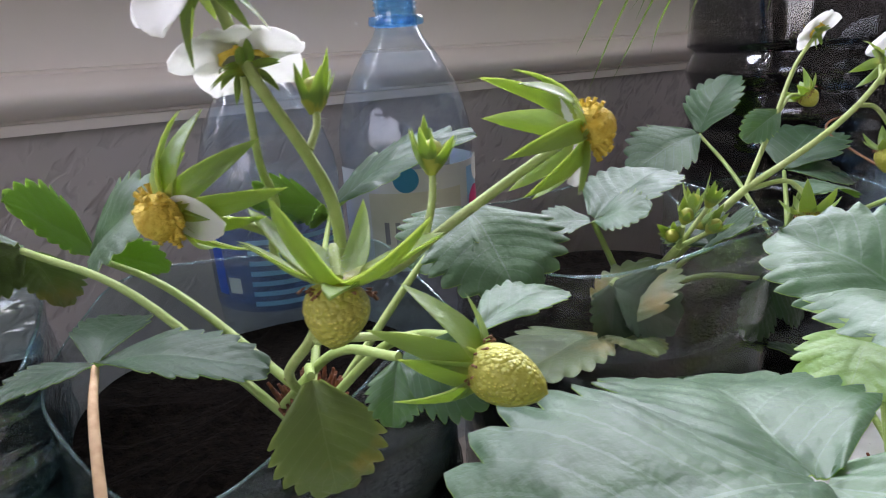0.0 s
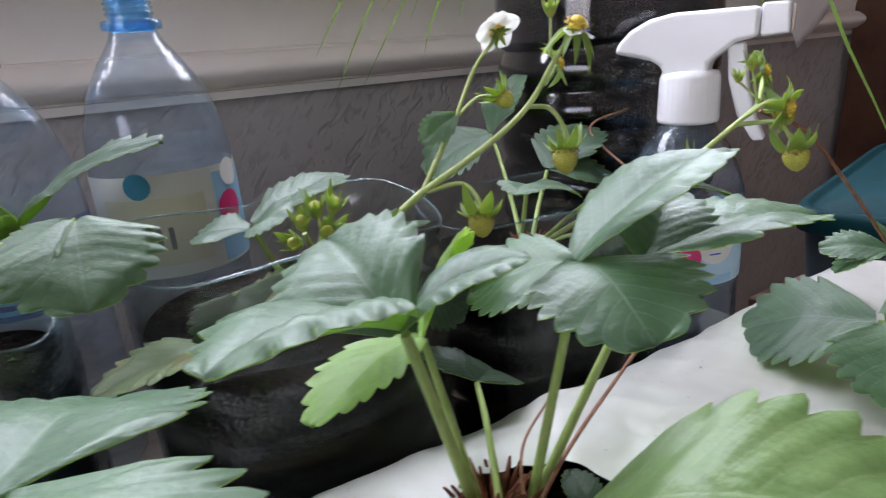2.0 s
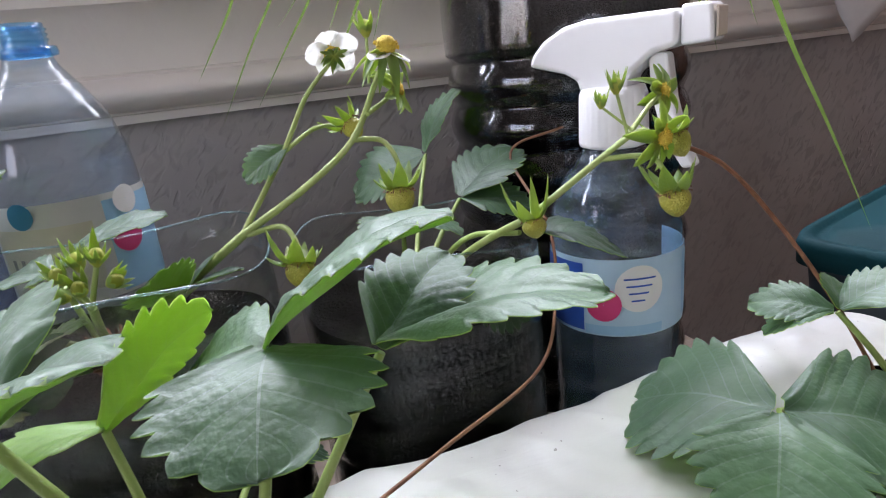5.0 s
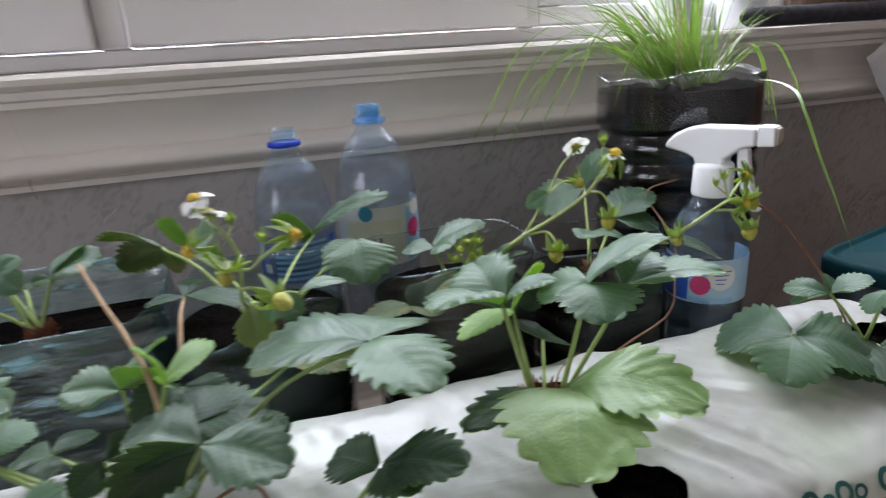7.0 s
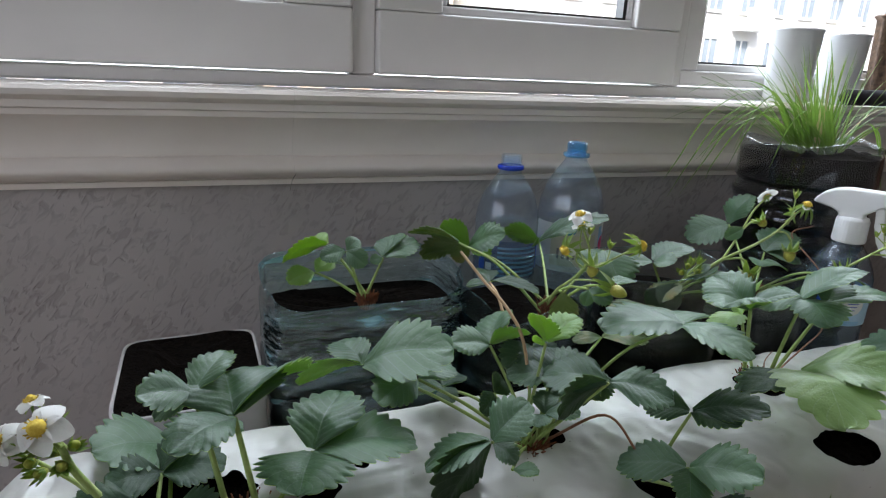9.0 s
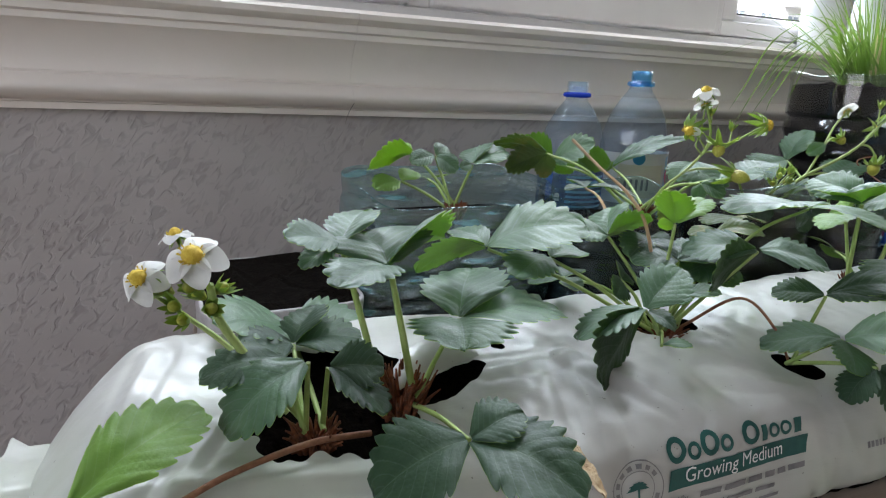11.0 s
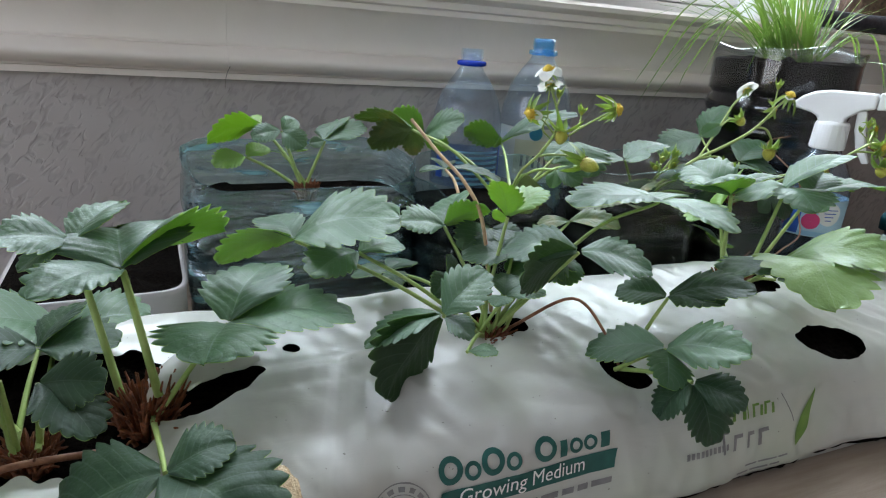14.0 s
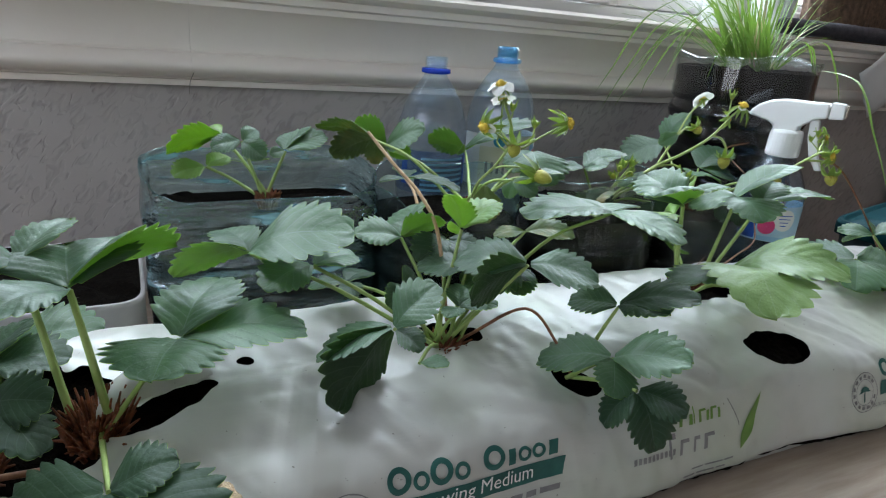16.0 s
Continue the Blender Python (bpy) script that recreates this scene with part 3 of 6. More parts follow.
def fold_height(x, q):
    out = 0.0
    for (xa, qa), (xb, qb), amp, w in FOLDS:
        dx, dq = xb - xa, qb - qa
        f = min(1.0, max(0.0, ((x - xa) * dx + (q - qa) * dq) / (dx * dx + dq * dq)))
        d = math.hypot(x - xa - f * dx, q - qa - f * dq)
        if d < 2 * w:
            out += amp * max(0.0, 1.0 - d / w) ** 1.3 * math.sin(math.pi * (0.15 + 0.7 * f)) - 0.4 * amp * max(0.0, 1.0 - abs(d - 1.4 * w) / (0.6 * w))
    return out


def bag_at(x, q, lift=0.0):
    """The bag's skin at x metres along it and q metres up and over from its front foot."""
    q = max(0.0, min(q, _len[-1]))
    i = next(k for k in range(1, len(_len)) if q <= _len[k] + 1e-9)
    f = (q - _len[i - 1]) / max(1e-9, _len[i] - _len[i - 1])
    p = _sp[i - 1].lerp(_sp[i], f)
    d = (_sp[i] - _sp[i - 1]).normalized()
    nrm = Vector((0, -d.z, d.y))
    e = min(x - BAG_X0, BAG_X1 - x)
    k = 1.0 - max(0.0, 1.0 - e / 0.058) ** 1.5 if e < 0.058 else 1.0
    side = 1.0 if p.z > 0.004 else 0.0
    z = 0.014 + (p.z - 0.014) * (0.45 + 0.55 * k) if p.z > 0.014 else p.z
    y = 0.033 + (p.y - 0.033) * (0.80 + 0.20 * k)
    lump = 0.0065 * noise.noise((x * 7.0, p.y * 9, p.z * 9)) + 0.003 * noise.noise((x * 22, p.y * 26 + 3, p.z * 26))
    crease = 0.0022 * abs(noise.noise((x * 34 + p.y * 20, p.y * 12, 7.7))) + 0.0008 * noise.noise((x * 90, p.y * 90, p.z * 90))
    return Vector((x, y, z)) + nrm * ((lump - crease + fold_height(x, q)) * side + lift)


# cuts in the skin: centre x, y, half lengths, turn in degrees
HOLES = [(-0.302, 0.026, 0.060, 0.041, 0), (-0.228, 0.022, 0.034, 0.009, 27), (-0.178, 0.056, 0.006, 0.004, 0), (-0.036, 0.050, 0.028, 0.014, -8), (0.045, -0.010, 0.019, 0.012, -45),
         (0.240, 0.066, 0.035, 0.018, -15), (0.253, -0.016, 0.030, 0.017, -12), (0.538, 0.038, 0.045, 0.028, -15)]


def in_hole(x, y):
    for hx, hy, a, c, t in HOLES:
        u, w = x - hx, y - hy
        co, si = math.cos(radians(t)), math.sin(radians(t))
        r = math.hypot((u * co + w * si) / a, (-u * si + w * co) / c)
        if r < 1.0 + 0.22 * noise.noise((x * 90, y * 90, 2.0)):
            return True
    return False


NX, NQ = 860, 190
rows = [[bag_at(BAG_X0 + (BAG_X1 - BAG_X0) * i / NX, _len[-1] * j / NQ) for j in range(NQ + 1)] for i in range(NX + 1)]
skin = Build()
skin.v = [tuple(p) for r in rows for p in r]
for i in range(NX):
    for j in range(NQ):
        c = (rows[i][j] + rows[i + 1][j + 1]) / 2
        if c.z > 0.05 and c.y > -0.035 and in_hole(c.x, c.y):
            continue
        w = NQ + 1
        skin.f.append((i * w + j, (i + 1) * w + j, (i + 1) * w + j + 1, i * w + j + 1))
        skin.m.append(0)
# round off the cut edges
_edge = {}
for f in skin.f:
    for p, q in zip(f, f[1:] + f[:1]):
        k = (min(p, q), max(p, q))
        _edge[k] = _edge.get(k, 0) + 1
_near = {}
for (p, q), c in _edge.items():
    if c == 1:
        _near.setdefault(p, []).append(q)
        _near.setdefault(q, []).append(p)
_rim = [k for k, v in _near.items() if len(v) == 2 and 0 < k // (NQ + 1) < NX and 0 < k % (NQ + 1) < NQ]
for _ in range(5):
    moved = {k: (Vector(skin.v[k]) * 2 + Vector(skin.v[_near[k][0]]) + Vector(skin.v[_near[k][1]])) / 4 for k in _rim}
    for k, p in moved.items():
        skin.v[k] = tuple(p)
grow_bag = thing("grow_bag", "long white plastic grow bag with ragged planting holes", "grow bag")
part("bag_skin", skin, BAG, grow_bag)
# heat-sealed flaps at both ends
for x, s in ((BAG_X0, -1), (BAG_X1, 1)):
    b = Build()
    fr = []
    for j in range(NQ + 1):
        p = bag_at(x, _len[-1] * j / NQ)
        fr.append(p)
    b.grid([fr, [p + Vector((s * 0.012, 0, 0.004 * noise.noise((p.y * 40, 1, s)))) for p in fr], [p + Vector((s * 0.020, 0, 0.008 + 0.006 * noise.noise((p.y * 30, 2, s)))) for p in fr]], flip=s > 0)
    part("sealed_end", b, BAG, grow_bag)
# the growing medium inside
b = Build()
b.grid([[Vector((r[j].x, 0.033 + (r[j].y - 0.033) * 0.93, max(0.002, r[j].z - 0.010 + 0.003 * noise.noise((r[j].x * 120, r[j].y * 120, 1))))) for j in range(0, NQ + 1, 2)] for r in rows[9:-9:2]])
part("growing_medium", b, SOIL, grow_bag, "dark moist coir growing medium")

b = Build()
rows = []
for i in range(25):
    t = i / 24
    p = Vector((-0.262, 0.021, 0.0985)).lerp(Vector((-0.199, 0.043, 0.1030)), t)
    h = 0.020 * math.sin(math.pi * (0.06 + 0.9 * t)) ** 0.8
    rows.append([p + Vector((-0.10 * h * f, (0.75 * f - 0.5 * f * f) * h + 0.016 * f * f, h * (1.7 * f - 0.95 * f * f) + 0.0012 * noise.noise((t * 9, f * 4, 3)))) for f in (0.0, 0.2, 0.4, 0.6, 0.8, 1.0)])
b.grid(rows, flip=True)
b.grid([[p - Vector((0, -0.0002, 0.0004)) for p in r] for r in rows])
part("torn_flap", b, BAG, grow_bag, "torn lip of the bag standing up behind a slit")


def on_bag(name, build, m, label="", lift=0.0007):
    """Lays a flat print (x metres, y metres up the front) on the bag's skin."""
    build.v = [tuple(bag_at(x, q, lift)) for x, q, _ in build.v]
    return part(name, build, m, grow_bag, label)


def slab(x0, x1, q0, q1, skew=0.0, cuts=10):
    b = Build()
    b.grid([[(x0 + (x1 - x0) * i / cuts + skew * k, q0 + (q1 - q0) * k, 0) for k in (0, 0.5, 1)] for i in range(cuts + 1)])
    return b


def ring(cx, cq, r0, r1, a0=0.0, a1=360.0, n=40, sx=1.0):
    b = Build()
    b.grid([[(cx + sx * r * math.cos(radians(a0 + (a1 - a0) * k / n)), cq + r * math.sin(radians(a0 + (a1 - a0) * k / n)), 0) for r in (r0, r1)] for k in range(n + 1)], flip=True)
    return b


def words(text, height, x, q, shear=0.0):
    """Flat lettering in the built-in font, as a Build."""
    cu = bpy.data.curves.new("lettering", "FONT")
    cu.body, cu.size, cu.shear, cu.resolution_u = text, height, shear, 3
    ob = bpy.data.objects.new("lettering", cu)
    me = ob.to_mesh()
    b = Build()
    b.add([(x + v.co.x, q + v.co.y, 0) for v in me.vertices], [tuple(p.vertices) for p in me.polygons])
    ob.to_mesh_clear()
    bpy.data.objects.remove(ob)
    return b


def brand_block(x, q, s=1.0):
    """The printed maker's panel: mark shapes, a bar with its words, small print."""
    def sh(b):
        b.v = [(x + a * s, q + c * s, 0) for a, c, _ in b.v]
        return b

    # maker's mark: plain letter-sized shapes
    u = 0.0
    for kind, w, h in (("c", 0.0145, 0.0155), ("o", 0.0100, 0.0105), ("c", 0.0145, 0.0155), ("o", 0.0100, 0.0105), ("", 0.008, 0), ("c", 0.0155, 0.0155), ("i", 0.008, 0.0105), ("o", 0.0095, 0.0105),
                       ("o", 0.0095, 0.0105), ("i", 0.0105, 0.0105)):
        if kind:
            if kind == "i":
                shape = slab(u + 0.001, u + w * 0.80, 0.0155, 0.0155 + h, 0.0012, 3)
            else:
                shape = ring(u + w * 0.48, 0.0155 + h * 0.5, h * 0.27, h * 0.5, 0, 360, 22, 1.06 * w / h)
            on_bag("mark_shape", sh(shape), INK_GREEN)
        u += w + 0.0014
    on_bag("green_bar", sh(slab(-0.003, 0.124, 0.0, 0.0125, 0.003, 30)), INK_GREEN)
    t = words("Growing Medium", 0.0128, 0.010, 0.0034, 0.12)
    on_bag("lettering", sh(t), INK_WHITE, "white words on a green bar", 0.0016)
    t = words("Manufactured By", 0.0062, -0.028, -0.0092, 0.1)
    on_bag("lettering", sh(t), INK_GREY, "small grey words")
    u = 0.024
    for w in (0.017, 0.019, 0.013, 0.009, 0.008, 0.016):
        on_bag("small_print_bar", sh(slab(u, u + w, -0.0092, -0.0055, 0.001, 3)), INK_GREY)
        u += w + 0.003
    u = 0.008
    for w in (0.012, 0.021, 0.023, 0.018):
        on_bag("small_print_bar", sh(slab(u, u + w, -0.0165, -0.0138, 0.001, 3)), INK_GREY)
        u += w + 0.0025
    u = 0.012
    for w in (0.015, 0.028, 0.012, 0.018):
        on_bag("small_print_bar", sh(slab(u, u + w, -0.0225, -0.0205, 0.001, 3)), INK_GREY)
        u += w + 0.0025
    # round badge with a palm
    cx, cq = -0.024, 0.0055
    on_bag("badge_ring", sh(ring(cx, cq, 0.0171, 0.0178)), INK_GREY)
    on_bag("badge_ring", sh(ring(cx, cq, 0.0112, 0.0117)), INK_GREY)
    for k in range(13):
        a0 = 30 + k * 25
        on_bag("badge_tick", sh(ring(cx, cq, 0.0128, 0.0156, a0, a0 + 14, 4)), INK_GREY)
    for k in range(7):
        a = radians(20 + k * 24)
        d = Vector((math.cos(a), math.sin(a)))
        b = Build()
        o = Vector((cx, cq + 0.001))
        pts = []
        for t in (0.0, 0.35, 0.7, 1.0):
            c = o + d * 0.0085 * t + Vector((0, -0.004 * t * t))
            wd = 0.0015 * math.sin(math.pi * min(1, t * 0.9 + 0.1))
            pts.append([(c.x - d.y * wd, c.y + d.x * wd, 0), (c.x + d.y * wd, c.y - d.x * wd, 0)])
        b.grid(pts)
        on_bag("palm_frond", sh(b), INK_GREEN)
    on_bag("palm_trunk", sh(slab(cx - 0.0008, cx + 0.0008, cq - 0.009, cq + 0.001, 0.0, 3)), INK_GREEN)


brand_block(-0.112, 0.0525)
brand_block(0.352, 0.0500)
# second mark: letter-sized bars and a leaf sweep
u = 0.116
for w, h in ((0.013, 0.010), (0.004, 0.014), (0.011, 0.010), (0.010, 0.010)):
    on_bag("mark_shape", slab(u, u + w * 0.25, 0.064, 0.064 + h, 0.001, 2), INK_LEAF)
    if w > 0.005:
        on_bag("mark_shape", slab(u + w * 0.25, u + w * 0.75, 0.064 + h * 0.80, 0.064 + h, 0.0, 2), INK_LEAF)
        on_bag("mark_shape", slab(u + w * 0.75, u + w, 0.064, 0.064 + h * 0.8, 0.001, 2), INK_LEAF)
    u += w + 0.0016
u = 0.104
for w, h in ((0.009, 0.018), (0.012, 0.012), (0.009, 0.012), (0.015, 0.012)):
    on_bag("mark_shape", slab(u, u + w * 0.25, 0.043, 0.043 + h, 0.001, 2), INK_GREY)
    on_bag("mark_shape", slab(u + w * 0.25, u + w * 0.8, 0.043 + h * 0.76, 0.043 + h, 0.0, 2), INK_GREY)
    u += w + 0.0018
b = Build()
b.grid([[(0.180 + 0.019 * t + 0.007 * t * t + w * 0.0062 * math.sin(math.pi * t) * (1 - 0.3 * t), 0.037 + 0.040 * t ** 1.4 - w * 0.003 * (1 - t), 0) for w in (-1, 0, 1)] for t in [k / 14 for k in range(15)]], flip=True)
on_bag("printed_leaf", b, INK_LEAF)
b = Build()
b.grid([[(0.170 - 0.002 * math.cos(3.1 * t) + 0.006 * t, 0.078 - 0.024 * t, 0), (0.1709 - 0.002 * math.cos(3.1 * t) + 0.006 * t, 0.078 - 0.024 * t, 0)] for t in [k / 8 for k in range(9)]])
on_bag("printed_line", b, INK_GREY)
for k in range(3):
    u = 0.128 - 0.008 * k
    for w in (0.012, 0.018, 0.010):
        on_bag("small_print_bar", slab(u, u + w, 0.0285 - 0.0055 * k, 0.0300 - 0.0055 * k, 0, 3), INK_GREY)
        u += w + 0.002
u = 0.070
for k in range(10):
    on_bag("code_bar", slab(u, u + 0.0028, 0.0455, 0.0498, 0.0008, 2), INK_GREY)
    u += 0.0041
u = -0.33
for k in range(6):
    on_bag("mark_shape", ring(u, 0.060, 0.0045, 0.0075, 30 * k, 300 + 10 * k, 16), INK_LEAF)
    u += 0.019


# ---- plants ----
def leaflet(parent, j, tip, nrm, width=0.8, top=LEAF_TOP, back=LEAF_BACK, arch=0.10, fold=0.18, curl=0.0, seed=0, twist=0.0, name="leaflet", label=""):
    """A toothed oval blade from j to tip that faces along nrm, thin but two-sided."""
    j, tip = Vector(j), Vector(tip)
    ax = tip - j
    ln = ax.length
    a = ax / ln
    n0 = Vector(nrm)
    n0 = (n0 - a * n0.dot(a)).normalized()
    if twist:
        n0.rotate(Matrix.Rotation(radians(twist), 3, a))
    s0 = n0.cross(a)
    rnd = random.Random(seed)
    teeth = 8
    ns, nw = teeth * 5, 9
    ph = rnd.random() * 9
    o = Matrix((s0, a, n0)).transposed()
    lop = rnd.uniform(-0.06, 0.06)
    top_rows, low_rows, uvs = [], [], []
    for i in range(ns + 1):
        t = i / ns
        # narrow wedge at the base, broad rounded shoulder, blunt tip
        half = width * ln * 0.57 * math.sin(math.pi * min(1.0, 0.05 + 0.95 * t ** 0.98)) ** 0.60 if t < 1 else 0.0
        half = half * (0.50 + 0.50 * min(1.0, t / 0.28)) if t < 0.28 else half
        tooth = (t * teeth) % 1.0
        saw = ((tooth / 0.66) ** 0.6 if tooth < 0.66 else ((1 - tooth) / 0.34) ** 0.8) if t > 0.20 else 0.5
        big = min(1.0, max(0.0, (t - 0.14) / 0.16))
        row_t, row_l, row_u = [], [], []
        for k in range(-nw, nw + 1):
            w = k / nw
            w = math.copysign(abs(w) ** 0.9, w)
            aw = abs(w)
            hw = half * (1.0 + lop * (1 if w > 0 else -1)) * w
            push = 0.0
            if aw > 0.80:
                e = (aw - 0.80) / 0.20
                hw *= 1.0 + e * big * 0.20 * (saw - 0.55)
                push = e * big * 0.055 * ln * (saw - 0.35)
            y = ln * t + push + 0.055 * ln * (aw ** 1.6) * math.sin(math.pi * t)
            pleat = abs(((t - 0.30 * aw + 4.0) * teeth + 0.5) % 1.0 - 0.5) * 2.0
            quilt = 0.015 * ln * (pleat ** 0.8 - 0.5) * min(1, aw * 3.5) * (1 - 0.55 * aw ** 3) * min(1, (1.02 - t) * 4) * min(1, t * 5)
            z = arch * ln * math.sin(math.pi * (0.12 + 0.88 * t)) - curl * ln * t * t + fold * abs(hw) * (1.0 - 0.55 * aw) - 0.28 * fold * half * aw ** 3
            z += 0.034 * ln * noise.noise((t * 2.6 + ph, w * 1.4, ph)) + 0.022 * ln * noise.noise((t * 6 + ph, w * 3, ph + 4)) * aw + quilt
            z -= 0.012 * ln * max(0.0, 1 - aw * 7)
            p = o @ Vector((hw, y, z)) + j
            row_t.append(p)
            row_l.append(p - n0 * 0.00035)
            row_u.append((w, t))
        top_rows.append(row_t)
        low_rows.append(row_l)
        uvs.append(row_u)
    b = Build()
    b.grid(top_rows, 0, uvs=uvs, flip=True)
    b.grid(low_rows, 1, uvs=uvs)
    return part(name, b, [top, back], parent, label)


COUNT = [0]


def leaf(plant, foot, j, tips, width=0.82, top=LEAF_TOP, back=LEAF_BACK, stem=STEM, arch=0.10, fold=0.18, curl=0.06, up=None, thick=0.0014, hairy=0, bow=0.25, lean=0.0, label=""):
    """A leaf: a stalk from foot to j, and a blade from j to each tip."""
    COUNT[0] += 1
    sd = COUNT[0] * 17
    foot, j = Vector(foot), Vector(j)
    shift = random.Random(sd + 5)
    foot += Vector((shift.uniform(-0.007, 0.007), shift.uniform(-0.005, 0.005), -0.002))
    tips = [Vector(t) for t in tips]
    if up is None:
        n0 = Vector((0, 0, 0))
        for p, q in zip(tips, tips[1:] + tips[:1]):
            c = (p - j).cross(q - j)
            n0 += c if c.z > 0 else -c
        n0 = n0.normalized() + Vector((0, lean * 1.3, 0.5))
    else:
        n0 = Vector(up)
    b = Build()
    mid = foot.lerp(j, 0.55) + Vector((0, 0, bow * (j - foot).length * 0.5)) * (1 if abs(j.z - foot.z) < 0.8 * (j - foot).length else 0.25)
    path = b.tube([foot, mid, j], (thick * 1.15, thick * 0.85), 7)
    rnd = random.Random(sd)
    for k in range(hairy):
        i = rnd.randrange(1, len(path) - 1)
        d = Vector((rnd.gauss(0, 1), rnd.gauss(0, 1), rnd.gauss(0, 1))).normalized()
        p = path[i].lerp(path[i + 1], rnd.random()) + d * thick * 0.8
        s = d.orthogonal().normalized() * 0.00005
        b.add([p - s, p + s, p + d * 0.0017], [(0, 1, 2)], 1)
    stalk = part("leaf", b, [stem, HAIR], plant, label)
    for i, t in enumerate(tips):
        d = (t - j).normalized()
        leaflet(stalk, j + d * 0.001, t, n0, width * (1.0 if i else 1.04), top, back, arch, fold, curl, sd + i)
    return stalk


def blades(plant, foot, j, parts, top=LEAF_TOP, back=LEAF_BACK, stem=STEM, thick=0.0015, hairy=24, bow=0.08, fold=0.20, arch=0.09, curl=0.07, label=""):
    """A leaf whose blades each have a tip, a facing and a width of their own."""
    stalk = leaf(plant, foot, j, [], stem=stem, thick=thick, hairy=hairy, bow=bow, label=label)
    j = Vector(j)
    for i, (tip, nrm, width) in enumerate(parts):
        d = (Vector(tip) - j).normalized()
        leaflet(stalk, j + d * 0.0015, tip, nrm, width * 1.15, top, back, arch, fold, curl, COUNT[0] * 17 + i)
    return stalk


def crown(plant, at, r=0.010, h=0.022):
    b = Build()
    rnd = random.Random(int(at[0] * 9999))
    for k in range(150):
        a = rnd.random() * 6.28
        p = Vector(at) + Vector((math.cos(a), math.sin(a), 0)) * r * rnd.random()
        q = p + Vector((math.cos(a) * r * 0.8 + rnd.gauss(0, r * 0.25), math.sin(a) * r * 0.8 + rnd.gauss(0, r * 0.25), h * (0.35 + 0.75 * rnd.random())))
        b.tube([p, p.lerp(q, 0.5) + Vector((0, 0, 0.003)), q], (0.0019, 0.0005), 5, steps=3)
    return part("crown", b, CROWN, plant, "rusty brown scaly crown")


def frame_of(nrm):
    n0 = Vector(nrm).normalized()
    return n0.to_track_quat("Z", "Y").to_matrix()


def sepals(b, at, m, r, n, back, wide, slot, seed, lift=0.0):
    rnd = random.Random(seed)
    for k in range(n):
        a = 2 * math.pi * (k + 0.15 * rnd.random()) / n
        ln = r * (0.85 + 0.3 * rnd.random())
        rows, uv = [], []
        bend, side = rnd.uniform(-0.45, 0.45), rnd.uniform(-0.30, 0.30)
        fat, cup, tip = rnd.uniform(0.85, 1.2), rnd.uniform(0.15, 0.6), rnd.uniform(-0.15, 0.35)
        for i in range(9):
            t = i / 8
            w = wide * fat * ln * max(0.0, math.sin(math.pi * (0.20 + 0.80 * t ** 1.25))) ** 0.75
            h = -(back + bend) * ln * t * t + lift * ln * t + 0.0003 * (k % 2)
            row = []
            for s in (-1, -0.5, 0, 0.5, 1):
                sw = s * w + side * ln * t * t
                c = Vector((ln * t * math.cos(a) - sw * math.sin(a), ln * t * math.sin(a) + sw * math.cos(a), h - tip * ln * t ** 4 + cup * w * s * s))
                row.append(Vector(at) + m @ c)
            rows.append(row)
            uv.append([(s, t) for s in (-1, -0.5, 0, 0.5, 1)])
        b.grid(rows, slot, uvs=uv)
        b.grid([[p - (m @ Vector((0, 0, 0.0004))) for p in r2] for r2 in rows], slot, uvs=uv, flip=True)


def flower(stalk, at, nrm, r=0.010, petals=5, seed=1, wilt=0.0, core=1.0, green=0.66):
    """White petals round a yellow heart, with green sepals behind."""
    m, at = frame_of(nrm), Vector(at)
    b = Build()
    rnd = random.Random(seed)
    for k in range(petals):
        a = 2 * math.pi * (k + 0.1 * rnd.random()) / 5
        ln = r * (0.92 + 0.16 * rnd.random())
        rows = []
        for i in range(13):
            t = i / 12
            w = 0.50 * ln * math.sin(math.pi * min(1, 0.07 + 0.90 * t ** 1.15)) ** 0.62
            row = []
            for s in (-1, -0.75, -0.5, -0.25, 0, 0.25, 0.5, 0.75, 1):
                h = 0.10 * ln * math.sin(math.pi * t) - wilt * ln * t * t + 0.05 * ln * s * s + 0.04 * ln * noise.noise((k, t * 3, s))
                row.append(at + m @ Vector((ln * t * math.cos(a) - s * w * math.sin(a), ln * t * math.sin(a) + s * w * math.cos(a), h + 0.0004 * (k % 2))))
            rows.append(row)
        b.grid(rows, 0)
        b.grid([[p - m @ Vector((0, 0, 0.0003)) for p in q] for q in rows], 0, flip=True)
    prof = [(0.0, 0.50), (0.12, 0.47), (0.24, 0.36), (0.32, 0.21), (0.34, 0.06), (0.28, -0.02)]
    rows = [[at + m @ Vector((pr * core * r * math.cos(2 * math.pi * k / 14) * (1 + 0.1 * ((k + i) % 2)), pr * core * r * math.sin(2 * math.pi * k / 14) * (1 + 0.1 * ((k + i) % 2)), pz * core * r)) for k in range(14)] for i, (pr, pz) in enumerate(prof)]
    b.grid(rows, 1, close=True)
    for k in range(18):
        a = rnd.random() * 6.28
        p = at + m @ Vector((0.30 * r * core * math.cos(a), 0.30 * r * core * math.sin(a), 0.05 * r))
        q = at + m @ Vector((0.46 * r * core * math.cos(a), 0.46 * r * core * math.sin(a), (0.14 + 0.16 * rnd.random()) * r * core))
        b.tube([p, q], (0.0002, 0.00045), 4, 1, steps=1)
    part("flower", b, [PETAL, STAMEN], stalk, "white petals around a yellow heart")
    c = Build()
    sepals(c, at - m @ Vector((0, 0, 0.0010)), m, r * green, 10, 0.25 + wilt, 0.15, 0, seed)
    part("calyx", c, SEPAL, stalk)


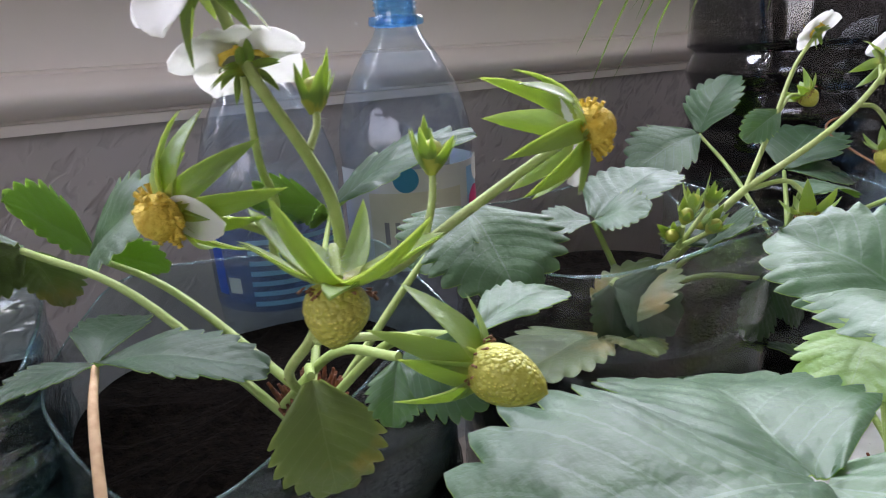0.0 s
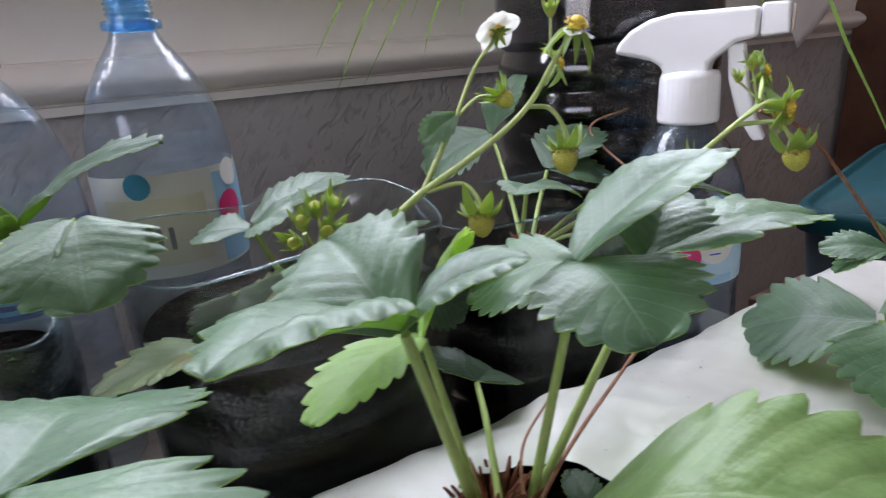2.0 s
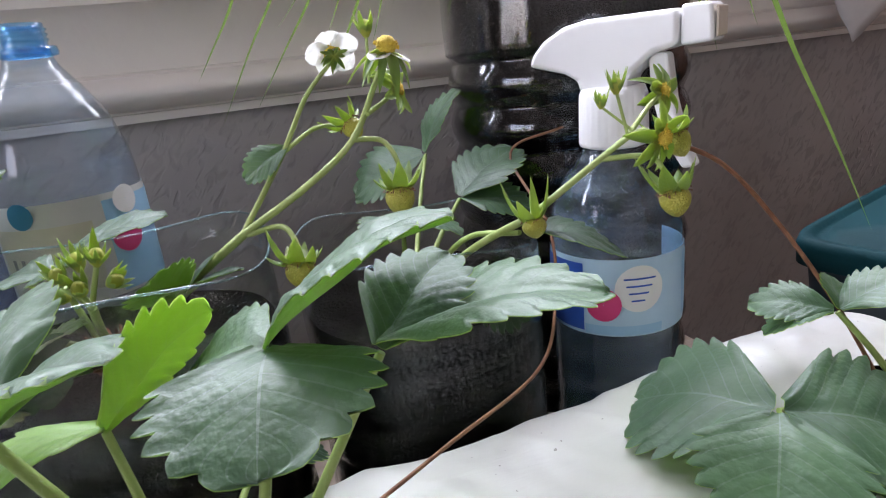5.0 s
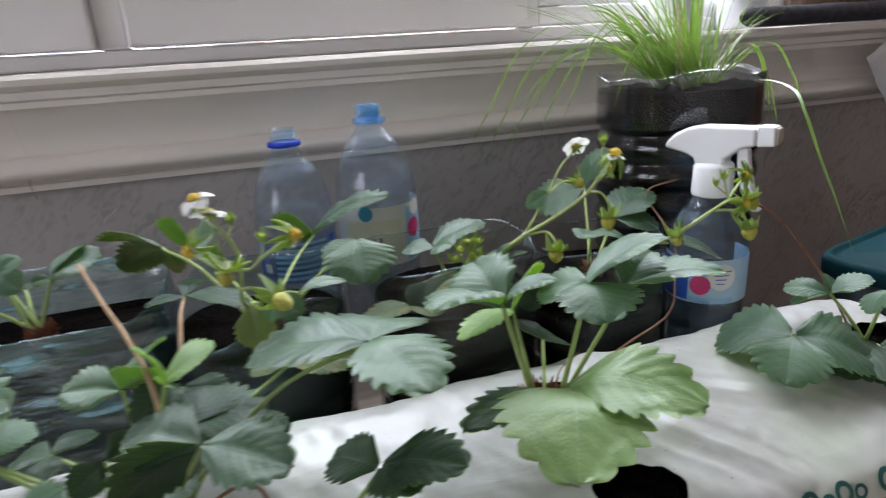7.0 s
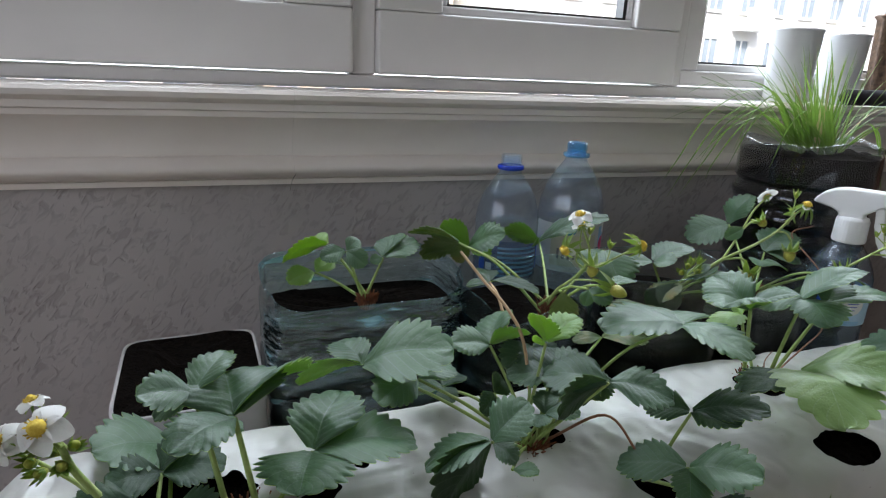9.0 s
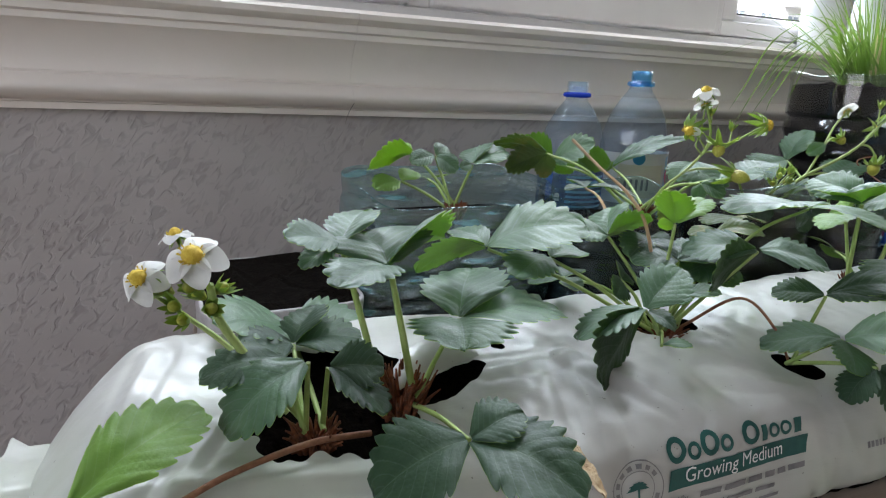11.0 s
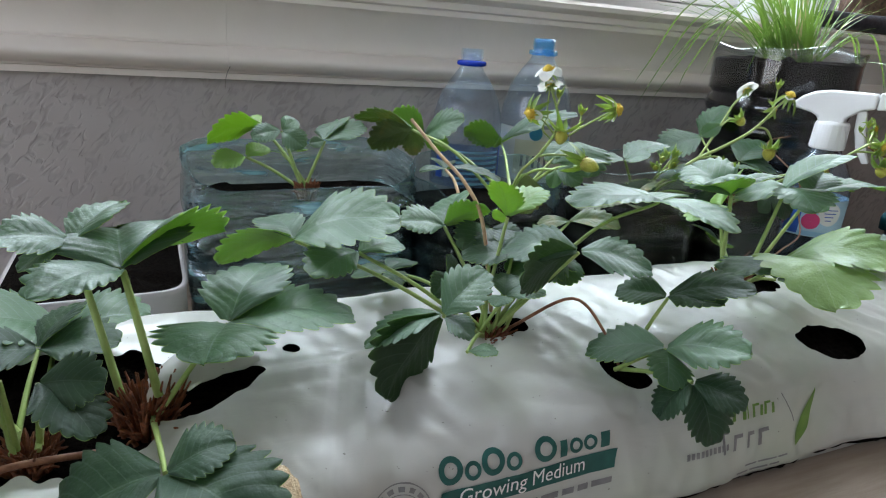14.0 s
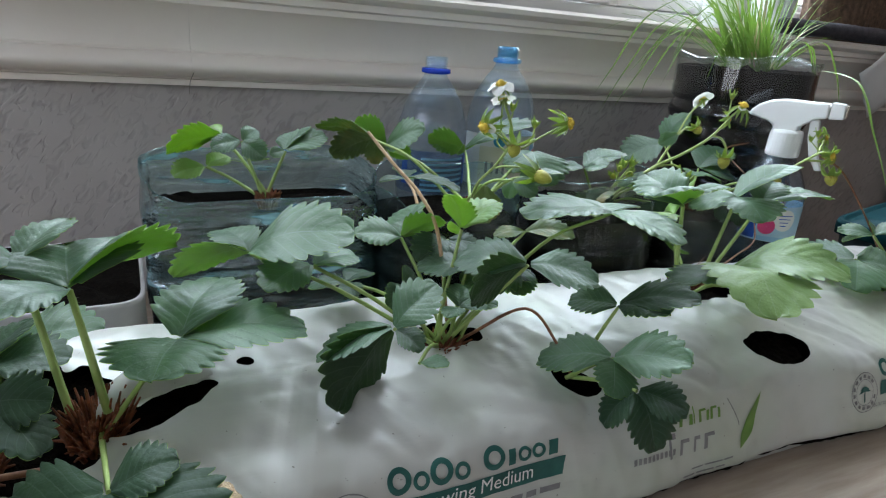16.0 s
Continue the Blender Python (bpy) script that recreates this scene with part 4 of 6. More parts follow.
def spent_flower(stalk, at, nrm, r=0.008, seed=1, white=1, cone=1.0, droop=0.85):
    """A faded flower: yellow cone, ragged stamens, upright sepals and a left petal or two."""
    m, at = frame_of(nrm), Vector(at)
    b = Build()
    rnd = random.Random(seed)
    prof = [(pr * cone, pz * cone) for pr, pz in ((0.0, 0.72), (0.20, 0.68), (0.36, 0.52), (0.43, 0.28), (0.38, 0.05), (0.2, -0.05))]
    rows = [[at + m @ Vector((pr * r * (1 + 0.12 * ((k + i) % 2)) * math.cos(2 * math.pi * k / 14), pr * r * (1 + 0.12 * ((k + i) % 2)) * math.sin(2 * math.pi * k / 14), pz * r)) for k in range(14)] for i, (pr, pz) in enumerate(prof)]
    b.grid(rows, 1, close=True)
    for k in range(90):
        a, e = rnd.random() * 6.28, rnd.random() ** 0.8
        d = m @ Vector((math.cos(a) * math.sin(1.6 * e), math.sin(a) * math.sin(1.6 * e), 0.25 + 0.5 * math.cos(1.6 * e)))
        p = at + d * 0.40 * r * cone + m @ Vector((0, 0, 0.10 * r * cone))
        q = p + d * r * cone * rnd.uniform(0.10, 0.26) + Vector((rnd.gauss(0, 1), rnd.gauss(0, 1), rnd.gauss(0, 1))) * 0.05 * r
        b.tube([p, q], (0.00020, 0.00042), 4, 1, steps=1)
    for k in range(white):
        a = 2.2 * k + seed
        rows = []
        for i in range(6):
            t = i / 5
            w = 0.5 * r * math.sin(math.pi * (0.12 + 0.8 * t)) ** 0.6
            rows.append([at + m @ Vector((1.1 * r * t * math.cos(a) - s * w * math.sin(a), 1.1 * r * t * math.sin(a) + s * w * math.cos(a), -0.3 * r * t + 0.1 * r * s * s)) for s in (-1, 0, 1)])
        b.grid(rows, 0)
        b.grid([[p - m @ Vector((0, 0, 0.0003)) for p in q] for q in rows], 0, flip=True)
    part("flower", b, [PETAL, STAMEN], stalk, "faded flower with a yellow cone")
    c = Build()
    sepals(c, at, m, r * 1.45, 9, droop, 0.17, 0, seed)
    part("calyx", c, SEPAL, stalk)


def berry(stalk, at, axis, ln=0.013, r=0.0062, seed=1, back=0.2, cap=True):
    """An unripe berry that points along axis, with its leafy cap."""
    m, at = frame_of(axis), Vector(at)
    b = Build()
    n = 20
    rows = []
    for i in range(13):
        t = i / 12
        rr = r * math.sin(math.pi * min(1.0, 0.13 + 0.87 * t ** 0.85)) ** 0.62
        rows.append([at + m @ Vector((rr * math.cos(2 * math.pi * (k + 0.5 * (i % 2)) / n), rr * math.sin(2 * math.pi * (k + 0.5 * (i % 2)) / n), ln * t)) for k in range(n)])
    b.grid(rows, 0, close=True)
    part("berry", b, BERRY, stalk, "unripe yellow-green berry")
    rnd, f = random.Random(seed), Build()
    for k in range(22):
        a, rr = rnd.random() * 6.28, r * rnd.uniform(0.80, 1.0)
        p = Vector((rr * math.cos(a), rr * math.sin(a), ln * rnd.uniform(0.04, 0.16)))
        q = Vector((rr * 1.22 * math.cos(a), rr * 1.22 * math.sin(a), p.z + ln * rnd.uniform(-0.02, 0.12)))
        f.tube([at + m @ p, at + m @ q], (0.00012, 0.00030), 4, 0, steps=1)
    part("withered_stamens", f, STEM_RED, stalk, "withered brown stamens")
    if not cap:
        return
    c = Build()
    sepals(c, at + m @ Vector((0, 0, ln * 0.10)), m, r * 2.0, 8, back + 0.45, 0.24, 0, seed, 0.0)
    part("calyx", c, SEPAL, stalk)


def bud(stalk, at, nrm, r=0.004, seed=1):
    m, at = frame_of(nrm), Vector(at)
    c = Build()
    sepals(c, at - m @ Vector((0, 0, r)), m, r * 1.35, 9, -2.0, 0.28, 0, seed)
    rows = [[at + m @ Vector((pr * r * math.cos(2 * math.pi * k / 10), pr * r * math.sin(2 * math.pi * k / 10), pz * r)) for k in range(10)] for pr, pz in ((0.3, -1.2), (0.75, -0.5), (0.8, 0.2), (0.5, 0.8), (0.05, 1.0))]
    c.grid(rows, 0, close=True)
    part("bud", c, SEPAL, stalk)


def truss(plant, lines, m=STEM_PALE, hairy=40, label="branching flower stalk"):
    """Branching flower stalk from lines of (points, start radius, end radius)."""
    b = Build()
    rnd = random.Random(len(lines) * 7 + int(lines[0][0][0][0] * 1000))
    for pts, r0, r1 in lines:
        path = b.tube(pts, (r0, r1), 7)
        for k in range(hairy):
            i = rnd.randrange(0, len(path) - 1)
            d = Vector((rnd.gauss(0, 1), rnd.gauss(0, 1), rnd.gauss(0, 1))).normalized()
            p = path[i].lerp(path[i + 1], rnd.random()) + d * r1 * 0.8
            s = d.orthogonal().normalized() * 0.00005
            b.add([p - s, p + s, p + d * 0.0014], [(0, 1, 2)], 1)
    return part("flower_stalk", b, [m, HAIR], plant, label)


def plant_thing(label):
    return thing("strawberry_plant", label, "plant", "strawberry plants")


# -- far left in the bag: flowering plant with an old browned leaf
pl = plant_thing("dark green strawberry plant with white flowers growing from the bag")
ft = (-0.318, 0.008, 0.092)
crown(pl, (-0.316, 0.006, 0.076), 0.009, 0.018)
blades(pl, ft, (-0.3158, 0.1096, 0.1077), [((-0.3638, 0.0877, 0.1314), (0.44, 0.01, 0.90), 0.90), ((-0.2627, 0.1119, 0.1117), (-0.06, -0.21, 0.98), 0.80)])
blades(pl, ft, (-0.3187, 0.0650, 0.1160), [((-0.3527, 0.0565, 0.1215), (0.20, -0.20, 0.96), 0.85), ((-0.2763, 0.0591, 0.1216), (-0.14, -0.09, 0.99), 0.80), ((-0.2994, 0.0911, 0.1338), (-0.57, -0.14, 0.81), 0.80)], DARK_TOP)
blades(pl, ft, (-0.3080, 0.0100, 0.1250), [((-0.2778, 0.0030, 0.1261), (-0.16, -0.54, 0.83), 0.80), ((-0.2804, -0.0173, 0.1096), (0.38, -0.13, 0.92), 0.70)], DARK_TOP)
blades(pl, ft, (-0.3205, -0.0003, 0.1347), [((-0.3666, -0.0131, 0.1141), (-0.36, -0.17, 0.92), 0.75)], fold=0.3, curl=0.15)
blades(pl, ft, (-0.3295, 0.0245, 0.1267), [((-0.3747, 0.0249, 0.1230), (-0.08, -0.10, 0.99), 0.75)], DARK_TOP, fold=0.3)
st = truss(pl, [([(-0.322, 0.014, 0.095), (-0.345, 0.030, 0.122), (-0.362, 0.034, 0.150), (-0.366, 0.030, 0.172)], 0.0028, 0.0022),
                ([(-0.330, 0.012, 0.1), (-0.356, 0.036, 0.13), (-0.380, 0.042, 0.152), (-0.394, 0.040, 0.166)], 0.0017, 0.0013),
                ([(-0.366, 0.030, 0.170), (-0.371, 0.027, 0.180), (-0.373, 0.025, 0.186)], 0.0016, 0.0012),
                ([(-0.364, 0.032, 0.168), (-0.376, 0.040, 0.182), (-0.380, 0.042, 0.190)], 0.0014, 0.0010)])
flower(st, (-0.373, 0.022, 0.190), (-0.25, -0.65, 0.7), 0.0155, seed=3, wilt=0.60, core=0.95)
flower(st, (-0.399, 0.036, 0.176), (-0.5, -0.6, 0.6), 0.0135, seed=4, wilt=0.65, core=0.95)
flower(st, (-0.381, 0.044, 0.196), (-0.2, 0.1, 1.0), 0.009, seed=6, wilt=0.3)
for k, (a, c) in enumerate((((-0.372, 0.034, 0.166), (-0.6, -0.2, 0.6)), ((-0.384, 0.034, 0.160), (-0.3, -0.6, 0.4)), ((-0.378, 0.036, 0.178), (0.1, -0.4, 0.8)), ((-0.366, 0.026, 0.160), (0.2, -0.8, 0.3)), ((-0.388, 0.038, 0.168), (-0.7, -0.4, 0.5)), ((-0.376, 0.028, 0.172), (-0.2, -0.8, 0.5)), ((-0.370, 0.040, 0.184), (0.4, 0.0, 0.9)), ((-0.360, 0.034, 0.168), (0.6, -0.4, 0.5)), ((-0.380, 0.034, 0.152), (-0.4, -0.7, 0.2)))):
    bud(st, a, c, 0.0042, k)

# -- bag: tall plant on the rusty crown
pl = plant_thing("strawberry plant with grey-green leaves on a rusty crown in the bag")
crown(pl, (-0.263, 0.018, 0.080), 0.012, 0.030)
blades(pl, (-0.271, 0.024, 0.105), (-0.2919, 0.0492, 0.1847), [((-0.2711, 0.0789, 0.2005), (-0.37, -0.22, 0.90), 0.70), ((-0.3246, 0.0430, 0.1942), (0.31, -0.25, 0.91), 0.80), ((-0.3174, 0.0429, 0.1751), (-0.31, -0.18, 0.93), 0.70)], thick=0.0020, hairy=40)
blades(pl, (-0.262, 0.018, 0.105), (-0.2673, 0.0295, 0.1741), [((-0.2726, 0.0716, 0.1883), (0.00, -0.30, 0.95), 1.25), ((-0.2166, 0.0785, 0.1827), (-0.20, 0.62, 0.75), 0.62), ((-0.3040, 0.0003, 0.1779), (0.09, 0.02, 1.00), 0.75)], thick=0.0021, hairy=50, fold=0.35)
blades(pl, (-0.256, 0.014, 0.100), (-0.2169, 0.0389, 0.1326), [((-0.1908, 0.0813, 0.1556), (-0.39, -0.24, 0.89), 0.85), ((-0.1424, 0.0328, 0.1372), (-0.06, -0.03, 1.00), 0.60), ((-0.2311, -0.0035, 0.1344), (-0.05, -0.20, 0.97), 1.15)], fold=0.22)
blades(pl, (-0.262, 0.008, 0.096), (-0.2503, -0.0546, 0.1077), [((-0.3010, -0.0538, 0.0913), (-0.31, -0.17, 0.94), 0.85), ((-0.2214, -0.0549, 0.1210), (-0.41, -0.24, 0.88), 0.75), ((-0.2092, -0.0995, 0.1027), (0.00, -0.11, 0.99), 0.75)], DARK_TOP, label="dark leaf with a dried brown edge", curl=0.12)
b = Build()
rows = []
for i in range(26):
    t = i / 25
    p = Vector((-0.240, -0.052, 0.107)).lerp(Vector((-0.196, -0.096, 0.090)), t) + Vector((0.012, 0.004, 0.003)) * math.sin(math.pi * t)
    w = 0.0150 * math.sin(math.pi * (0.1 + 0.85 * t)) * (1 + 0.35 * noise.noise((t * 13, 1, 1)))
    rows.append([p + Vector((0.5 * s * w, 0.55 * s * w, 0.0022 * abs(s) + 0.003 * noise.noise((t * 15, s * 3, 0)))) for s in (-1, -0.5, 0, 0.5, 1)])
b.grid(rows)
b.grid([[p - Vector((0, 0, 0.0005)) for p in r] for r in rows], flip=True)
part("dried_edge", b, DRY, pl, "crumpled dry tan leaf edge")

# lime leaf lying on the bag's end
pl = plant_thing("lime green old strawberry leaf lying on the white bag")
leaf(pl, (-0.436, -0.052, 0.082), (-0.425, -0.040, 0.100), [(-0.372, -0.002, 0.116)], 0.52, LIME_TOP, fold=0.28, curl=-0.02, arch=0.16, up=(-0.2, -0.45, 0.8))

# -- bag: plant of the middle hole
pl = plant_thing("strawberry plant with light green leaves in the middle of the bag")
ft = (-0.040, 0.046, 0.098)
crown(pl, (-0.038, 0.046, 0.088), 0.010, 0.016)
blades(pl, ft, (-0.0911, 0.0092, 0.1366), [((-0.0638, 0.0115, 0.1656), (-0.68, -0.30, 0.67), 0.75), ((-0.1406, 0.0167, 0.1215), (-0.26, 0.18, 0.95), 0.70), ((-0.1337, -0.0027, 0.0940), (-0.34, 0.94, 0.08), 0.75), ((-0.0777, -0.0072, 0.1290), (0.13, -0.32, 0.94), 0.80)], back=DARK_TOP)
blades(pl, ft, (-0.1674, 0.1022, 0.1600), [((-0.1026, 0.0715, 0.1863), (-0.43, -0.14, 0.89), 0.70), ((-0.1812, 0.1388, 0.1696), (0.02, -0.25, 0.97), 0.70), ((-0.2180, 0.1243, 0.1428), (0.03, 0.66, 0.75), 0.60)], fold=0.14, arch=0.14)
blades(pl, ft, (-0.1290, 0.0750, 0.1580), [((-0.1652, 0.0613, 0.1526), (-0.08, -0.18, 0.98), 0.85), ((-0.0957, 0.0872, 0.1618), (-0.05, -0.17, 0.98), 0.75)])
blades(pl, ft, (-0.0520, 0.1083, 0.1626), [((-0.0882, 0.1116, 0.1690), (0.13, -0.36, 0.93), 0.75), ((-0.0288, 0.1389, 0.1827), (-0.68, 0.03, 0.73), 0.75), ((-0.0247, 0.0916, 0.1833), (0.00, 0.78, 0.62), 0.75)], fold=0.3)
blades(pl, ft, (-0.0194, 0.0684, 0.1800), [((-0.0293, 0.0682, 0.2086), (0.87, 0.39, 0.31), 0.85), ((0.0103, 0.0701, 0.2013), (-0.58, -0.07, 0.81), 0.80), ((-0.0240, 0.0816, 0.1773), (0.73, 0.37, 0.58), 0.80)], LIME_TOP, fold=0.35)
blades(pl, ft, (0.0029, 0.0081, 0.1727), [((0.0453, -0.0167, 0.1707), (-0.12, -0.29, 0.95), 0.65), ((-0.0369, 0.0406, 0.1723), (-0.20, -0.23, 0.95), 0.65), ((-0.0417, 0.0090, 0.1546), (-0.12, 0.93, 0.35), 0.75)], back=DARK_TOP, fold=0.10, curl=0.12)
leaf(pl, (-0.03, 0.05, 0.1), (0.0986, 0.046, 0.193), [(0.030, 0.064, 0.194), (0.124, 0.098, 0.185), (0.122, -0.010, 0.188)], 0.90, fold=0.14, curl=0.05)
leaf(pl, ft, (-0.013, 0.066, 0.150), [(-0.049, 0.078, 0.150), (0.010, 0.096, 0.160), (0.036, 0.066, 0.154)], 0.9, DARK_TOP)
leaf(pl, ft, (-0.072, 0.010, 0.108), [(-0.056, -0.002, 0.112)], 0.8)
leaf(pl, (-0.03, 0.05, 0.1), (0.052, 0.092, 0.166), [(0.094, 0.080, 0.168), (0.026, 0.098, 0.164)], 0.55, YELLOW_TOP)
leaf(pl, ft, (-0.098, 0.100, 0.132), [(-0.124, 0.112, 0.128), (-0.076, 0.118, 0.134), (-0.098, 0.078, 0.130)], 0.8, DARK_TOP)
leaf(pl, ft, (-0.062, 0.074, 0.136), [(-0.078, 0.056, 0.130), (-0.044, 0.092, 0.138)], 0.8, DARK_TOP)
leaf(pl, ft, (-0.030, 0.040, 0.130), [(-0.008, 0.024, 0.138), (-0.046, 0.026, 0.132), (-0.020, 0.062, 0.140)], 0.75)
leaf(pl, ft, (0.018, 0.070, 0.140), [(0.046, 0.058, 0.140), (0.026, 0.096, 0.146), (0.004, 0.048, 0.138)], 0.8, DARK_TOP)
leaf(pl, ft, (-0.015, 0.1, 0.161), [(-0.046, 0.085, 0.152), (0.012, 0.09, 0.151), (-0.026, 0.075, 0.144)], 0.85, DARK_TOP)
leaf(pl, ft, (0.037, 0.07, 0.144), [(-0.016, 0.06, 0.141), (0.023, 0.045, 0.133)], 0.85)
st = truss(pl, [([(-0.02, 0.048, 0.1), (0.02, 0.03, 0.128), (0.036, 0.006, 0.108), (0.047, 0.0, 0.085)], 0.0013, 0.001)], STEM_RED, 0, "thin reddish runner")

# -- bag: front plant over the print
pl = plant_thing("small dark green strawberry plant hanging over the bag's front")
ft = (0.046, -0.002, 0.085)
blades(pl, ft, (0.0559, -0.0314, 0.1134), [((0.0859, -0.0698, 0.1306), (-0.44, 0.06, 0.90), 0.70), ((0.0203, 0.0069, 0.1017), (-0.25, 0.06, 0.97), 0.70), ((0.0395, -0.0556, 0.1022), (0.04, -0.44, 0.90), 0.80)])
blades(pl, ft, (0.0934, 0.0125, 0.1284), [((0.0681, 0.0414, 0.1260), (-0.27, -0.16, 0.95), 0.75), ((0.1325, -0.0263, 0.1508), (-0.39, 0.14, 0.91), 0.55), ((0.1065, -0.0254, 0.1413), (-0.29, 0.22, 0.93), 0.75)], DARK_TOP)
blades(pl, ft, (0.0560, -0.0580, 0.1040), [((0.0339, -0.0540, 0.0816), (-0.67, 0.23, 0.70), 0.80), ((0.0579, -0.0839, 0.0749), (0.02, -0.75, 0.66), 0.80), ((0.0763, -0.0845, 0.1021), (-0.24, -0.25, 0.94), 0.75)], DARK_TOP, back=DARK_TOP)

# -- bag: right-hand plant with long stalks
pl = plant_thing("strawberry plant with long hairy stalks and pale leaves in the bag")
ft = (0.230, 0.078, 0.104)
crown(pl, (0.230, 0.078, 0.094), 0.010, 0.02)
stk = leaf(pl, ft, (0.196, 0.066, 0.190), [], hairy=260, thick=0.0020, bow=0.03)
leaflet(stk, (0.196, 0.066, 0.190), (0.141, 0.046, 0.206), (0.30, 0.35, 0.90), 0.78, arch=0.10, fold=0.75, seed=311)
leaflet(stk, (0.196, 0.066, 0.190), (0.227, 0.048, 0.210), (-0.40, 0.40, 0.85), 0.85, arch=0.10, fold=0.70, seed=312)
leaflet(stk, (0.196, 0.066, 0.190), (0.194, 0.116, 0.207), (-0.5, -0.2, 1.0), 0.80, arch=0.10, fold=0.55, seed=313)
stk = leaf(pl, ft, (0.214, 0.090, 0.172), [], hairy=140, thick=0.0016, bow=0.03)
leaflet(stk, (0.214, 0.090, 0.172), (0.249, 0.111, 0.194), (-0.35, 0.65, 0.55), 0.82, LIME_TOP, arch=0.08, fold=0.40, seed=314)
leaflet(stk, (0.214, 0.090, 0.172), (0.168, 0.076, 0.166), (0.0, 0.15, 1.0), 0.60, LIME_TOP, arch=0.12, fold=0.15, seed=315)
stk = leaf(pl, (0.236, 0.074, 0.104), (0.2625, 0.067, 0.193), [], hairy=140, thick=0.0018, bow=0.03)
leaflet(stk, (0.2625, 0.067, 0.194), (0.252, 0.026, 0.187), (-0.1, -0.2, 1.0), 1.15, seed=301, fold=-0.12, arch=0.14, curl=0.08)
leaflet(stk, (0.2625, 0.067, 0.194), (0.240, 0.100, 0.180), (-0.2, -0.35, 1.0), 0.80, seed=302, fold=0.15)
leaflet(stk, (0.2625, 0.067, 0.194), (0.313, 0.050, 0.226), (-0.45, 0.35, 0.85), 0.80, seed=303, fold=0.55, arch=0.10)
stk = leaf(pl, (0.240, 0.072, 0.104), (0.292, 0.064, 0.186), [], hairy=140, thick=0.0017, bow=0.03)
leaflet(stk, (0.292, 0.064, 0.187), (0.3545, 0.040, 0.197), (-0.1, 0.10, 1.0), 0.66, seed=304, fold=0.30, arch=0.12)
leaflet(stk, (0.292, 0.064, 0.187), (0.322, 0.078, 0.206), (-0.3, -0.3, 0.9), 0.85, seed=305, fold=0.30)
blades(pl, (0.234, 0.070, 0.104), (0.2228, 0.0215, 0.1376), [((0.1867, -0.0520, 0.1364), (-0.10, -0.25, 0.95), 0.82), ((0.2720, -0.0456, 0.1590), (-0.41, -0.01, 0.91), 0.48)], PALE_TOP, fold=-0.12, arch=0.27, curl=0.0)
blades(pl, (0.234, 0.070, 0.104), (0.2228, 0.0215, 0.1376), [((0.1461, 0.0151, 0.1435), (0.07, 0.04, 1.00), 0.42)], DARK_TOP)
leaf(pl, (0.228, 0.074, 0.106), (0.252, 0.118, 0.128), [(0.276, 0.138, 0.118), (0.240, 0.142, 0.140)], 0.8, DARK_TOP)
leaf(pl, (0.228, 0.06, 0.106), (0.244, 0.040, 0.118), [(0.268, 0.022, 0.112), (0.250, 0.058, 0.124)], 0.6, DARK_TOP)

# -- bag: far right plant
pl = plant_thing("strawberry plant with broad dark leaves at the end of the bag")
ft = (0.520, 0.045, 0.095)
blades(pl, ft, (0.434, 0.045, 0.127), [((0.4100, 0.1010, 0.113), (-0.30, -0.05, 0.95), 0.85), ((0.4860, 0.0130, 0.112), (-0.05, -0.30, 0.95), 0.80), ((0.3980, 0.0150, 0.110), (-0.20, -0.25, 0.95), 0.88)], fold=0.10)
blades(pl, ft, (0.4987, 0.0697, 0.1409), [((0.4774, 0.0978, 0.1429), (-0.24, -0.25, 0.94), 0.60), ((0.5235, 0.0550, 0.1578), (-0.49, 0.17, 0.86), 0.70), ((0.4758, 0.0883, 0.1312), (-0.15, 0.30, 0.94), 0.70), ((0.5094, 0.0815, 0.1525), (0.17, -0.77, 0.62), 0.80)])
blades(pl, ft, (0.4995, 0.0235, 0.1620), [((0.5248, 0.0153, 0.1757), (-0.44, 0.14, 0.89), 0.90), ((0.4795, 0.0217, 0.1475), (-0.57, 0.36, 0.74), 0.90), ((0.5116, -0.0069, 0.1562), (-0.07, -0.21, 0.97), 0.85)])
leaf(pl, ft, (0.509, 0.028, 0.108), [(0.482, -0.014, 0.098), (0.550, 0.000, 0.104), (0.452, 0.018, 0.104)], 0.85, DARK_TOP)


# ---- cut bottles behind the bag ----
def wavy_rim(b, outline, n, z0, rim, slot=0, inner=0.0010, levels=52):
    """A thin open vessel: outline(angle, z) gives a point, rim(angle) its height."""
    rows = []
    for i in range(levels + 1):
        t = i / levels
        row = []
        for k in range(n):
            a = 2 * math.pi * k / n
            z = z0 + (rim(a) - z0) * t
            row.append(Vector(outline(a, z)))
        rows.append(row)
    b.grid(rows, slot, close=True)
    c = sum((Vector(p) for p in rows[0]), Vector()) / n
    b.grid([[p + (Vector((c.x, c.y, p.z)) - p).normalized() * inner for p in r] for r in rows], slot, close=True, flip=True)
    b.add(rows[0], [tuple(range(n))[::-1]], slot)


